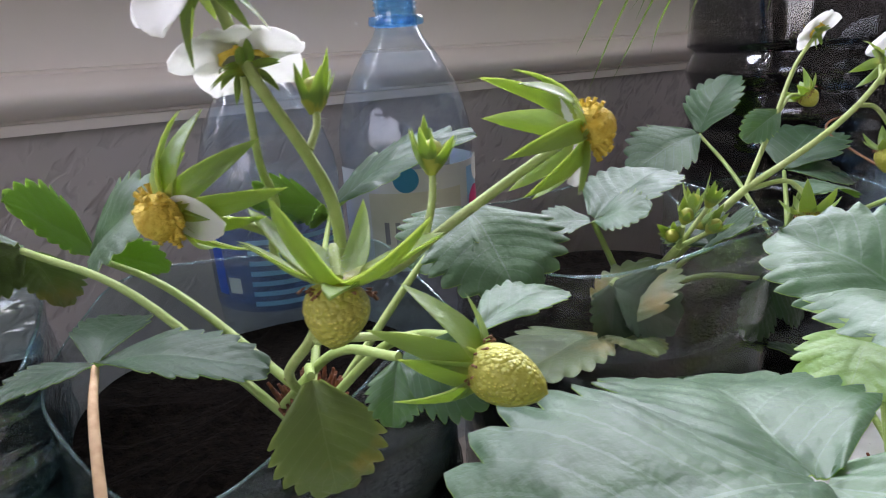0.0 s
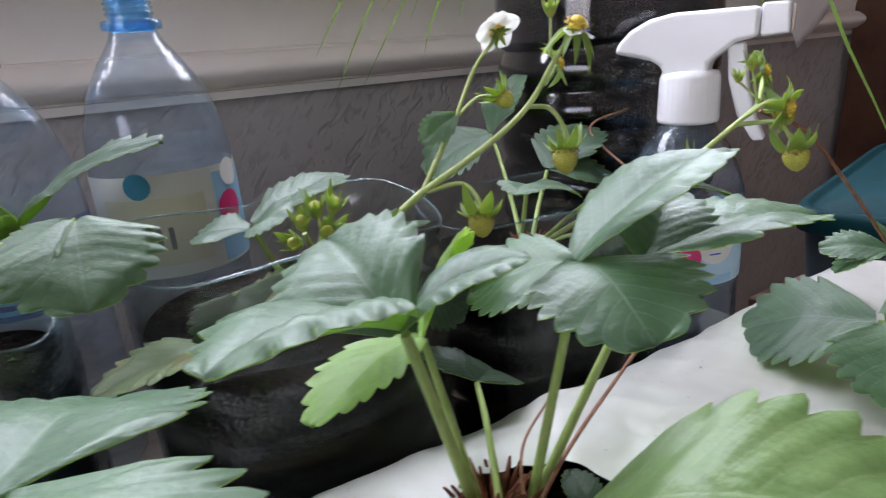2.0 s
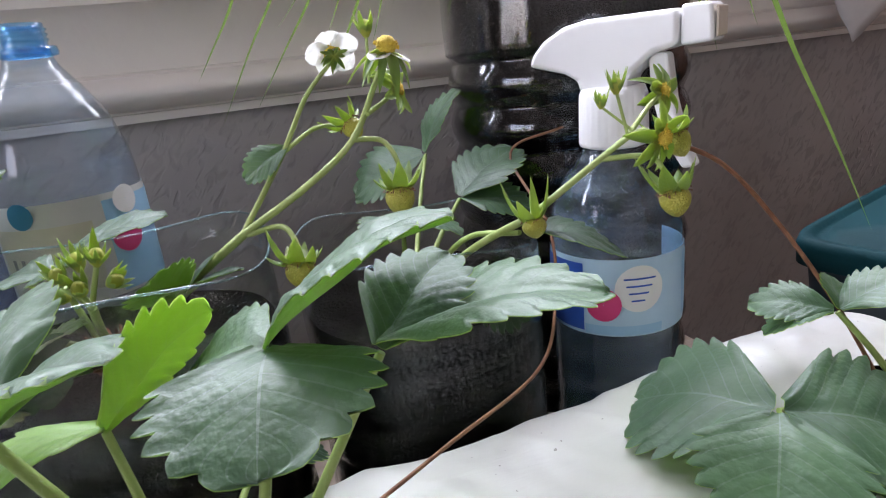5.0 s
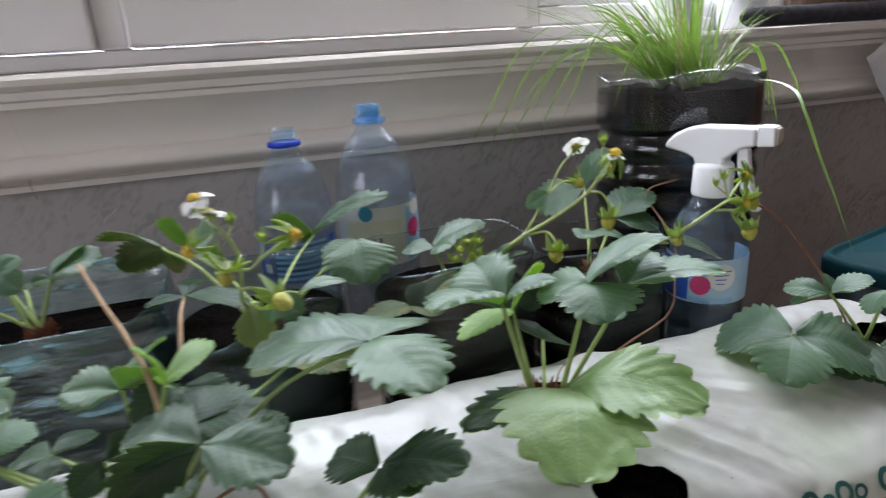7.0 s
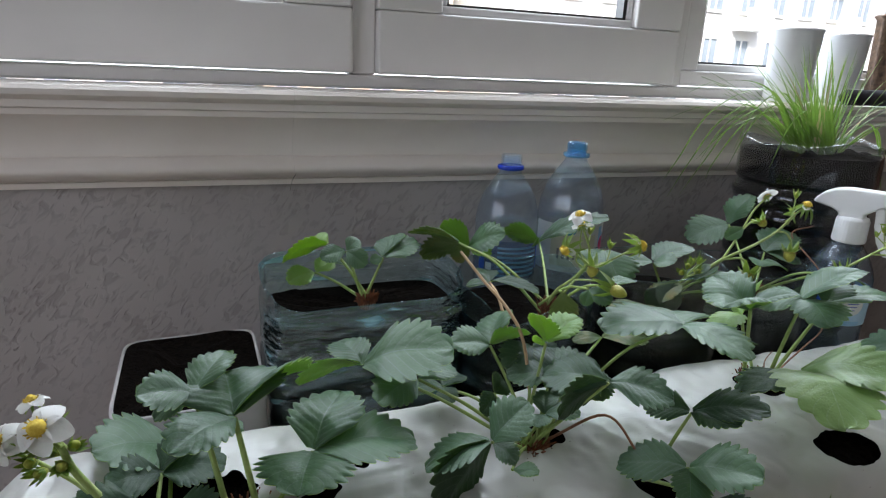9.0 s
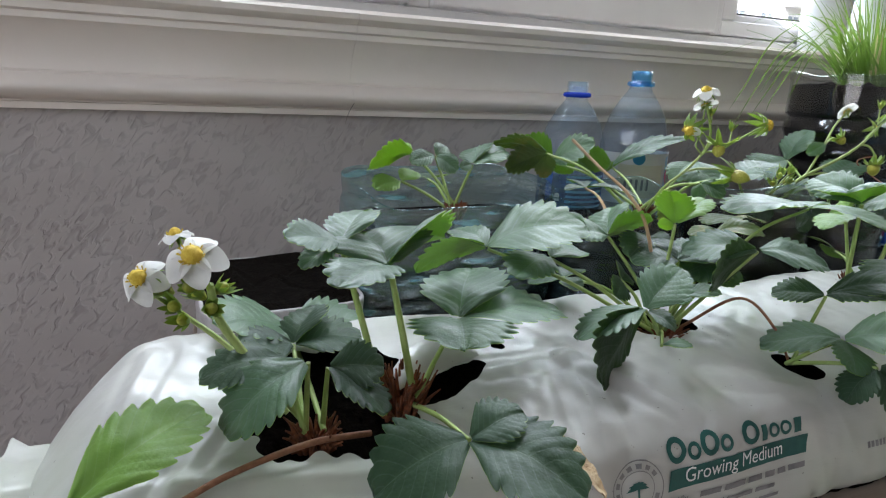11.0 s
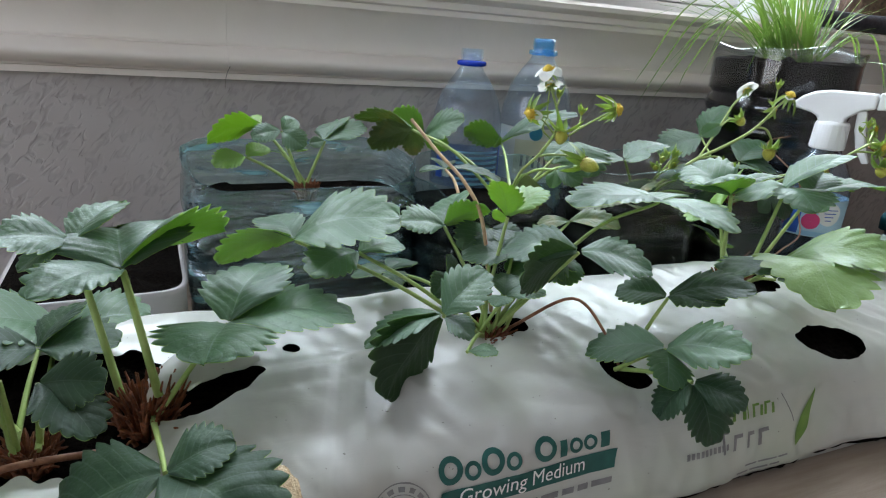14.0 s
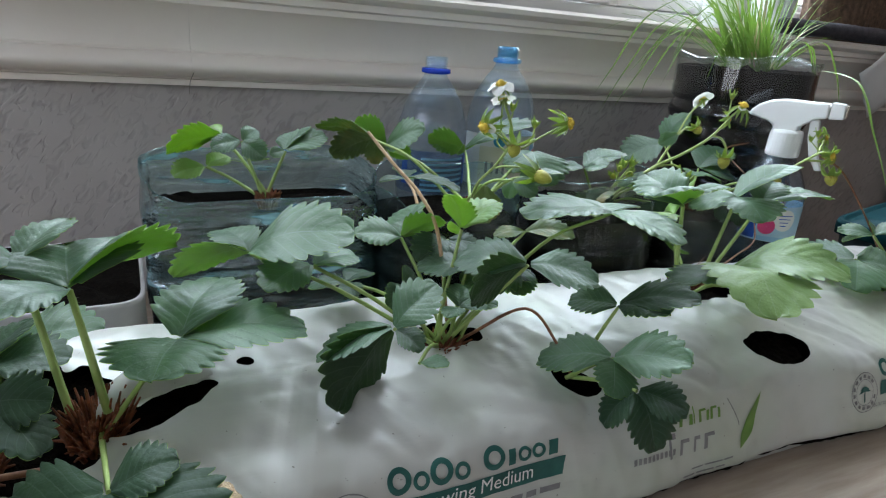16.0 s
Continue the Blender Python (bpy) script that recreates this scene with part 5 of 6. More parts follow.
def soil_disc(outline, n, z, lift=0.006, shrink=0.966, z0=0.004, levels=48, top=0):
    b = Build()
    rows = []
    c = sum((Vector(outline(2 * math.pi * k / n, z)) for k in range(n)), Vector()) / n
    for i in range(levels + 1):
        zz = z0 + (z - z0) * i / levels
        rows.append([c.lerp(Vector(outline(2 * math.pi * k / n, zz)), shrink) * 1.0 for k in range(n)])
        for p in rows[-1]:
            p.z = zz
    b.grid(rows, close=True)
    rows = rows[-1:]
    for f in (0.92, 0.75, 0.5, 0.25, 0.06):
        row = []
        for k in range(n):
            p = c.lerp(Vector(outline(2 * math.pi * k / n, z)), shrink * f)
            p.z = z + lift * noise.noise((p.x * 60, p.y * 60, 3)) + 0.003 * noise.noise((p.x * 170, p.y * 170, 3))
            row.append(p)
        rows.append(row)
    b.grid(rows, top, close=True)
    b.add(rows[-1], [tuple(range(n))], top)
    return b


def super_outline(cx, cy, hx, hy, turn, e=0.55, ribs=0.0, rib_gap=0.02, wob=0.002):
    ct, stn = math.cos(radians(turn)), math.sin(radians(turn))

    def out(a, z):
        c, s = math.cos(a), math.sin(a)
        u = hx * math.copysign(abs(c) ** e, c)
        w = hy * math.copysign(abs(s) ** e, s)
        k = 1.0 - ribs * max(0.0, math.cos(2 * math.pi * z / rib_gap)) ** 4 + wob / hx * noise.noise((a * 2 if a < 3.14 else (6.283 - a) * 2, z * 26, cx * 50))
        return (cx + (u * ct - w * stn) * k, cy + (u * stn + w * ct) * k, z)
    return out


def cut_vessel(label, out, rim, soil_z, plastic, n=72, soil_label="dark peat soil"):
    v = thing("cut_plastic_bottle_pot", label, "plant pot", "cut bottle pots")
    b = Build()
    wavy_rim(b, out, n, 0.002, rim)
    part("bottle_wall", b, plastic, v)
    edge = [Vector(out(2 * math.pi * k / n, rim(2 * math.pi * k / n))) for k in range(n)]
    b = Build()
    b.grid([[p + Vector((0, 0, 0.0006 * math.sin(q))) + (p - edge[(k + n // 2) % n]).normalized() * 0.0006 * math.cos(q) for q in (0, 1.57, 3.14, 4.71)] for k, p in enumerate(edge + edge[:1])], close=True)
    part("cut_rim", b, PET_RIM, v, "pale cut plastic edge")
    part("soil", soil_disc(out, n, soil_z, top=1), [SOIL_BANDS, SOIL], v, soil_label)
    return v


def jug_rim(a):
    """Low and sagging along the front, high at the back."""
    low, k = 0.171 + 0.015 * math.cos(a) ** 2, 0.5 + 0.5 * math.sin(a)
    return low + (0.195 - low) * k * k * (3 - 2 * k) + 0.0012 * math.sin(7 * a)


cut_vessel("wide blue-green cut plastic jug with wavy rim and dark soil", super_outline(-0.137, 0.258, 0.103, 0.060, 2, 0.36, 0.016, 0.035, 0.005), jug_rim, 0.150, PET_GREEN)
cut_vessel("round cut plastic bottle with a wavy rim and dark soil", super_outline(0.036, 0.222, 0.072, 0.068, 0, 0.75, 0.02, 0.03, 0.003),
           lambda a: 0.178 + 0.008 * math.sin(a + 0.4) + 0.004 * math.sin(4 * a) - 0.012 * math.exp(-((a - 4.25) / 0.45) ** 2) + 0.006 * math.exp(-((a - 5.1) / 0.35) ** 2), 0.146, PET_POT)
cut_vessel("round cut clear plastic bottle holding soil and strawberry plants", super_outline(0.205, 0.208, 0.074, 0.070, 0, 0.85, 0.02, 0.03, 0.002),
           lambda a: 0.192 + 0.004 * math.sin(3 * a), 0.150, PET_CLEAR)
cut_vessel("round cut clear plastic bottle with earth behind the bag", super_outline(0.356, 0.214, 0.066, 0.064, 0, 0.85, 0.02, 0.03, 0.002),
           lambda a: 0.176 + 0.004 * math.sin(3 * a + 1), 0.140, PET_CLEAR)

# white planter box
pb = thing("planter_box", "white plastic planter box full of dark soil", "plant pot")
b = Build()
o1 = super_outline(-0.310, 0.250, 0.066, 0.080, 3, 0.22, 0, 0.02, 0.0005)
o2 = super_outline(-0.310, 0.250, 0.0635, 0.0775, 3, 0.22, 0, 0.02, 0.0005)
n = 64
ang = [2 * math.pi * k / n for k in range(n)]
b.grid([[Vector(o1(a, 0.001)) * 1.0 for a in ang], [Vector(o1(a, 0.088)) for a in ang], [Vector(o1(a, 0.096)) + (Vector(o1(a, 0)) - Vector((-0.310, 0.250, 0))) * 0.010 for a in ang],
        [Vector(o1(a, 0.100)) + (Vector(o1(a, 0)) - Vector((-0.310, 0.250, 0))) * 0.010 for a in ang], [Vector(o2(a, 0.100)) for a in ang], [Vector(o2(a, 0.07)) for a in ang]], close=True)
part("box", b, PLANTER, pb)
part("soil", soil_disc(o2, 64, 0.100, 0.012, 1.0), SOIL, pb)


# ---- plants in the cut bottles ----
pl = plant_thing("strawberry plant with lime green leaves in the blue-green jug")
ft = (-0.134, 0.244, 0.160)
crown(pl, (-0.134, 0.244, 0.152), 0.007, 0.016)
blades(pl, ft, (-0.1170, 0.2450, 0.2050), [((-0.0797, 0.2501, 0.2215), (-0.33, -0.39, 0.86), 0.70), ((-0.0967, 0.2749, 0.2226), (-0.54, -0.13, 0.83), 0.70), ((-0.1314, 0.2420, 0.2034), (0.06, -0.70, 0.72), 0.70)])
blades(pl, ft, (-0.1550, 0.2500, 0.2130), [((-0.1812, 0.2467, 0.2094), (-0.04, -0.57, 0.82), 0.70), ((-0.1399, 0.2598, 0.2226), (0.03, -0.72, 0.70), 0.70), ((-0.1375, 0.2353, 0.2016), (-0.13, -0.70, 0.71), 0.75)])
blades(pl, ft, (-0.1690, 0.2750, 0.2130), [((-0.2182, 0.2655, 0.2048), (-0.24, 0.61, 0.76), 0.70), ((-0.1846, 0.2969, 0.2162), (-0.27, -0.32, 0.91), 0.70)], LIME_TOP)
blades(pl, ft, (-0.1850, 0.2650, 0.1870), [((-0.2134, 0.2550, 0.1835), (0.02, -0.39, 0.92), 0.80), ((-0.1647, 0.2754, 0.1954), (-0.15, -0.42, 0.89), 0.80)], LIME_TOP)
leaf(pl, ft, (-0.150, 0.282, 0.186), [(-0.130, 0.306, 0.186), (-0.160, 0.312, 0.184)], 0.8, DARK_TOP)

pl = plant_thing("flowering strawberry plant with green berries in a cut bottle")
ft = (0.040, 0.172, 0.168)
crown(pl, (0.042, 0.176, 0.150), 0.006, 0.022)
blades(pl, (0.036, 0.176, 0.160), (-0.0330, 0.2450, 0.2160), [((-0.0823, 0.2713, 0.2272), (0.10, 0.45, 0.88), 0.50), ((-0.0703, 0.2637, 0.1992), (0.22, 0.86, 0.46), 0.60), ((-0.0263, 0.2592, 0.1899), (0.30, 0.80, 0.52), 0.60)], back=YELLOW_TOP, bow=0.2)
blades(pl, ft, (-0.0138, 0.2648, 0.2042), [((0.0104, 0.2285, 0.2314), (-0.83, -0.14, 0.55), 0.60), ((0.0128, 0.2637, 0.1946), (0.26, 0.73, 0.63), 0.70), ((-0.0382, 0.2879, 0.2283), (0.80, 0.50, 0.33), 0.75)], bow=0.15)
blades(pl, ft, (0.0955, 0.3010, 0.1926), [((0.1621, 0.2621, 0.2368), (-0.34, -0.02, 0.92), 0.40), ((0.0616, 0.3306, 0.2041), (0.63, 0.49, 0.60), 0.75), ((0.0819, 0.2917, 0.1959), (-0.44, 0.79, 0.43), 0.70)], fold=0.3)
blades(pl, (0.06, 0.18, 0.165), (0.1219, 0.2026, 0.2115), [((0.1190, 0.1638, 0.1878), (-0.10, -0.55, 0.82), 1.00), ((0.0919, 0.1954, 0.1952), (-0.39, -0.34, 0.86), 0.80)])
leaf(pl, (-0.021, 0.14, 0.162), (-0.017, 0.195, 0.188), [(-0.044, 0.188, 0.190), (0.030, 0.174, 0.184), (-0.006, 0.234, 0.190)], 0.5, DARK_TOP, stem=STEM_TAN)
leaf(pl, ft, (0.033, 0.136, 0.196), [(0.034, 0.130, 0.162)], 0.72, RUST, YELLOW_TOP, up=(-0.2, -0.9, 0.3))
leaf(pl, ft, (0.050, 0.118, 0.204), [(0.066, 0.102, 0.196), (0.044, 0.112, 0.190)], 0.75)
leaf(pl, ft, (0.066, 0.110, 0.208), [(0.099, 0.117, 0.211)], 0.45)
st = truss(pl, [([ft, (0.0285, 0.140, 0.196), (0.0297, 0.115, 0.217), (0.0325, 0.1006, 0.236), (0.0314, 0.0963, 0.2484), (0.0274, 0.0949, 0.2582), (0.0206, 0.0937, 0.2709), (0.0165, 0.0920, 0.283)], 0.0014, 0.0009),
                ([(0.0325, 0.1006, 0.234), (0.0386, 0.0914, 0.2362), (0.0455, 0.0845, 0.2437), (0.0548, 0.0777, 0.2519), (0.0627, 0.0732, 0.2577)], 0.0010, 0.0008),
                ([(0.0322, 0.102, 0.232), (0.0300, 0.0950, 0.2390), (0.0275, 0.0870, 0.2440), (0.0255, 0.0800, 0.2415)], 0.0010, 0.0008),
                ([(0.0300, 0.114, 0.216), (0.0325, 0.1062, 0.2189), (0.0398, 0.1002, 0.2197), (0.0443, 0.0943, 0.2201), (0.0500, 0.0865, 0.2175)], 0.0010, 0.0008),
                ([(0.0317, 0.0986, 0.2358), (0.0197, 0.0969, 0.246), (0.0097, 0.0947, 0.2514)], 0.0009, 0.0007),
                ([(0.0441, 0.0875, 0.2425), (0.0470, 0.0895, 0.2480), (0.0478, 0.0903, 0.2531)], 0.0008, 0.0006),
                ([(0.0281, 0.0947, 0.2586), (0.0305, 0.0970, 0.2620), (0.0311, 0.0984, 0.2650)], 0.0007, 0.0006),
                ([(0.0305, 0.102, 0.232), (0.0216, 0.1007, 0.2397), (0.0221, 0.0972, 0.2503), (0.0203, 0.096, 0.2573), (0.0196, 0.0945, 0.2705)], 0.0008, 0.0006)], hairy=90)
flower(st, (0.0145, 0.0910, 0.2835), (-0.35, -0.12, 0.92), 0.0105, seed=11, wilt=0.35, core=0.9)
flower(st, (0.0199, 0.0950, 0.2725), (0.05, 0.45, 0.85), 0.0100, seed=12, wilt=0.05, green=0.5)
spent_flower(st, (0.0650, 0.0725, 0.2590), (0.8, -0.3, 0.15), 0.0080, 5, 2)
spent_flower(st, (0.0065, 0.0945, 0.2525), (-0.75, -0.3, -0.2), 0.0078, 6, 1)
berry(st, (0.0252, 0.0790, 0.2412), (-0.28, -0.2, -0.95), 0.0098, 0.0049, 3, 0.0, False)
sepals_up = Build()
sepals(sepals_up, (0.0252, 0.0790, 0.2408), frame_of((0.15, 0.1, 1.0)), 0.0135, 8, -0.70, 0.19, 0, 8)
part("calyx", sepals_up, SEPAL, st)
berry(st, (0.0512, 0.0856, 0.2165), (0.55, -0.95, -0.2), 0.0150, 0.0056, 4, 0.6)
bud(st, (0.0479, 0.0904, 0.2555), (0.1, 0.0, 1), 0.0028, 2)
bud(st, (0.0312, 0.0986, 0.2670), (0.1, 0.0, 1), 0.0028, 3)

pl = plant_thing("strawberry plant with a tall flower truss in a cut bottle")
ft = (0.205, 0.190, 0.152)
crown(pl, (0.205, 0.188, 0.146), 0.008, 0.018)
blades(pl, ft, (0.1886, 0.2006, 0.1935), [((0.2356, 0.2030, 0.2137), (-0.40, 0.02, 0.92), 0.75), ((0.1650, 0.2175, 0.1922), (-0.16, -0.14, 0.98), 0.75), ((0.1980, 0.1765, 0.2033), (-0.52, 0.14, 0.84), 0.80)])
blades(pl, ft, (0.1646, 0.1656, 0.1554), [((0.1990, 0.1709, 0.1821), (-0.62, 0.08, 0.78), 0.75), ((0.1127, 0.1617, 0.1567), (0.01, 0.14, 0.99), 0.70), ((0.1656, 0.1397, 0.1596), (0.24, 0.16, 0.96), 0.90)], YELLOW_TOP, back=YELLOW_TOP)
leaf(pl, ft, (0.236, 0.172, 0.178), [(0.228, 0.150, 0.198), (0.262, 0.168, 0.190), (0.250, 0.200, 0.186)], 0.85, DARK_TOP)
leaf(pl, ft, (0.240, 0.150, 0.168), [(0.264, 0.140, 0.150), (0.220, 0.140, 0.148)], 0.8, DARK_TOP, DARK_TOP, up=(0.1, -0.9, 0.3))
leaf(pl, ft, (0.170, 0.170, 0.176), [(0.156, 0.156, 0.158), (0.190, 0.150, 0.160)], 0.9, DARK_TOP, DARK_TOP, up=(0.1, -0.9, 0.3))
st = truss(pl, [([ft, (0.226, 0.186, 0.170), (0.246, 0.182, 0.186), (0.266, 0.178, 0.200)], 0.0021, 0.0020),
                ([(0.266, 0.178, 0.200), (0.290, 0.182, 0.232), (0.304, 0.184, 0.254), (0.318, 0.184, 0.268)], 0.0014, 0.0009),
                ([(0.266, 0.178, 0.200), (0.296, 0.166, 0.219), (0.316, 0.158, 0.236), (0.326, 0.148, 0.258), (0.329, 0.141, 0.267)], 0.0018, 0.0010),
                ([(0.316, 0.158, 0.236), (0.328, 0.156, 0.234), (0.332, 0.150, 0.224), (0.330, 0.148, 0.216)], 0.0012, 0.0010),
                ([(0.290, 0.182, 0.232), (0.306, 0.186, 0.240), (0.319, 0.188, 0.240)], 0.0011, 0.0009),
                ([(0.322, 0.152, 0.246), (0.332, 0.158, 0.250), (0.337, 0.161, 0.253)], 0.0011, 0.0009),
                ([(0.268, 0.177, 0.200), (0.282, 0.168, 0.203), (0.286, 0.160, 0.196), (0.285, 0.157, 0.190)], 0.0013, 0.0011),
                ([(0.324, 0.150, 0.258), (0.326, 0.152, 0.275)], 0.0007, 0.0006)], hairy=60)
flower(st, (0.319, 0.183, 0.2705), (0.05, 0.74, 0.56), 0.0118, seed=21, green=0.52)
spent_flower(st, (0.329, 0.139, 0.269), (0.15, -0.2, 0.9), 0.0085, 22, 2)
spent_flower(st, (0.339, 0.162, 0.254), (0.5, -0.6, 0.2), 0.0092, 23, 0, 0.5, 0.2)
berry(st, (0.322, 0.188, 0.241), (0.45, -0.35, -0.7), 0.0095, 0.0050, 24, 0.25)
berry(st, (0.330, 0.148, 0.2155), (0.0, -0.12, -1), 0.0135, 0.0062, 25, 0.2)
berry(st, (0.285, 0.157, 0.190), (-0.05, -0.15, -1), 0.0125, 0.0062, 26, 0.1)
bud(st, (0.326, 0.152, 0.279), (0, 0, 1), 0.0032, 27)
leaflet(st, (0.292, 0.182, 0.234), (0.272, 0.186, 0.222), (-0.3, -0.7, 0.6), 0.6, seed=28, name="bract")
st = truss(pl, [([ft, (0.204, 0.176, 0.172), (0.205, 0.166, 0.186)], 0.0019, 0.0018),
                ([(0.205, 0.166, 0.186), (0.200, 0.160, 0.198)], 0.0012, 0.001), ([(0.205, 0.166, 0.186), (0.212, 0.158, 0.204)], 0.0012, 0.001), ([(0.205, 0.166, 0.186), (0.206, 0.152, 0.196)], 0.0012, 0.001)], hairy=30)
for k, (a, c) in enumerate((((0.199, 0.158, 0.203), (-0.2, -0.4, 0.9)), ((0.213, 0.157, 0.208), (0.2, -0.3, 0.9)), ((0.206, 0.150, 0.199), (0, -0.6, 0.7)), ((0.196, 0.162, 0.194), (-0.7, -0.4, 0.4)), ((0.216, 0.162, 0.196), (0.7, -0.5, 0.4)), ((0.206, 0.160, 0.207), (0, 0, 1)))):
    bud(st, a, c, 0.0036, 30 + k)

pl = plant_thing("strawberry plant with grey-green leaves before the black pot")
ft = (0.352, 0.205, 0.142)
crown(pl, (0.352, 0.205, 0.136), 0.007, 0.016)
blades(pl, ft, (0.3963, 0.2385, 0.1813), [((0.4387, 0.2441, 0.2081), (-0.51, -0.17, 0.84), 0.85), ((0.4326, 0.2125, 0.1762), (-0.09, -0.31, 0.94), 0.60)])
blades(pl, ft, (0.4062, 0.3154, 0.1987), [((0.4310, 0.3106, 0.2437), (-0.86, 0.13, 0.49), 0.80), ((0.3529, 0.3340, 0.1762), (-0.45, -0.27, 0.85), 0.80)])
leaf(pl, ft, (0.345, 0.196, 0.186), [(0.322, 0.176, 0.190), (0.372, 0.180, 0.180)], 0.8)
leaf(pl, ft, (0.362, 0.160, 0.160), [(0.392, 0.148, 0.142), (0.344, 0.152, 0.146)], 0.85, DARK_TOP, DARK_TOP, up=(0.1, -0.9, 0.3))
leaf(pl, ft, (0.372, 0.122, 0.192), [(0.412, 0.104, 0.180)], 0.7, DARK_TOP)
st = truss(pl, [([ft, (0.360, 0.165, 0.170), (0.366, 0.140, 0.186), (0.374, 0.117, 0.199)], 0.0018, 0.0017),
                ([(0.374, 0.117, 0.199), (0.396, 0.108, 0.216), (0.412, 0.102, 0.228)], 0.0016, 0.0012),
                ([(0.412, 0.102, 0.228), (0.430, 0.112, 0.236), (0.446, 0.122, 0.240)], 0.0012, 0.0009),
                ([(0.404, 0.105, 0.222), (0.414, 0.098, 0.230), (0.419, 0.095, 0.228)], 0.0011, 0.0009),
                ([(0.402, 0.106, 0.220), (0.416, 0.094, 0.220), (0.421, 0.088, 0.210)], 0.0012, 0.0010),
                ([(0.412, 0.102, 0.228), (0.408, 0.104, 0.246)], 0.0007, 0.0006), ([(0.414, 0.102, 0.230), (0.404, 0.108, 0.240)], 0.0006, 0.0005)], hairy=50)
spent_flower(st, (0.447, 0.122, 0.241), (0.3, -0.9, 0.3), 0.0105, 41, 0, 0.45, 0.15)
spent_flower(st, (0.420, 0.093, 0.227), (0.3, -0.8, -0.1), 0.0100, 42, 0, 0.65, 0.2)
berry(st, (0.421, 0.087, 0.208), (0.1, -0.15, -1), 0.0120, 0.0060, 43, 0.25)
berry(st, (0.438, 0.106, 0.226), (0.3, -0.3, -0.9), 0.0120, 0.0055, 44, 0.3)
berry(st, (0.374, 0.114, 0.199), (0.0, -0.3, -0.9), 0.008, 0.005, 45, 0.9)
bud(st, (0.408, 0.104, 0.248), (0, 0, 1), 0.0030, 46)
bud(st, (0.404, 0.108, 0.242), (0, 0, 1), 0.0024, 47)

# dry runners and a stick
def runner(pts, r0, r1, m, label, name="dry_runner"):
    b = Build()
    b.tube(pts, (r0, r1), 7, steps=9)
    return solo(name, b, m, label, "dry stem")


runner([(-0.286, 0.000, 0.086), (-0.316, -0.008, 0.092), (-0.340, -0.014, 0.092), (-0.366, -0.022, 0.090), (-0.390, -0.032, 0.086), (-0.410, -0.036, 0.082), (-0.434, -0.034, 0.078), (-0.452, -0.036, 0.062)], 0.0019, 0.0015, STEM_RED, "reddish brown dry runner lying over the white bag")
runner([(0.232, 0.060, 0.106), (0.262, 0.072, 0.118), (0.318, 0.096, 0.122), (0.378, 0.124, 0.124), (0.405, 0.150, 0.140), (0.416, 0.170, 0.175), (0.43, 0.232, 0.205), (0.47, 0.235, 0.215)], 0.0009, 0.0008, STEM_RED, "thin reddish brown runner curving over the bag")
runner([(0.440, 0.118, 0.222), (0.4665, 0.107, 0.208), (0.489, 0.094, 0.178), (0.505, 0.074, 0.140), (0.515, 0.052, 0.098)], 0.0011, 0.0010, STEM_RED, "reddish brown runner arching beside the sprayer")
runner([(0.232, 0.060, 0.106), (0.246, 0.080, 0.120), (0.272, 0.095, 0.124)], 0.0007, 0.0005, STEM_RED, "short dark dry tendril on the bag")
runner([(-0.0693, 0.148, 0.239), (-0.055, 0.125, 0.218), (-0.040, 0.102, 0.198), (-0.030, 0.086, 0.170), (-0.026, 0.066, 0.104)], 0.0013, 0.0016, STEM_TAN, "tan dry stick leaning among the leaves", "dry_stick")


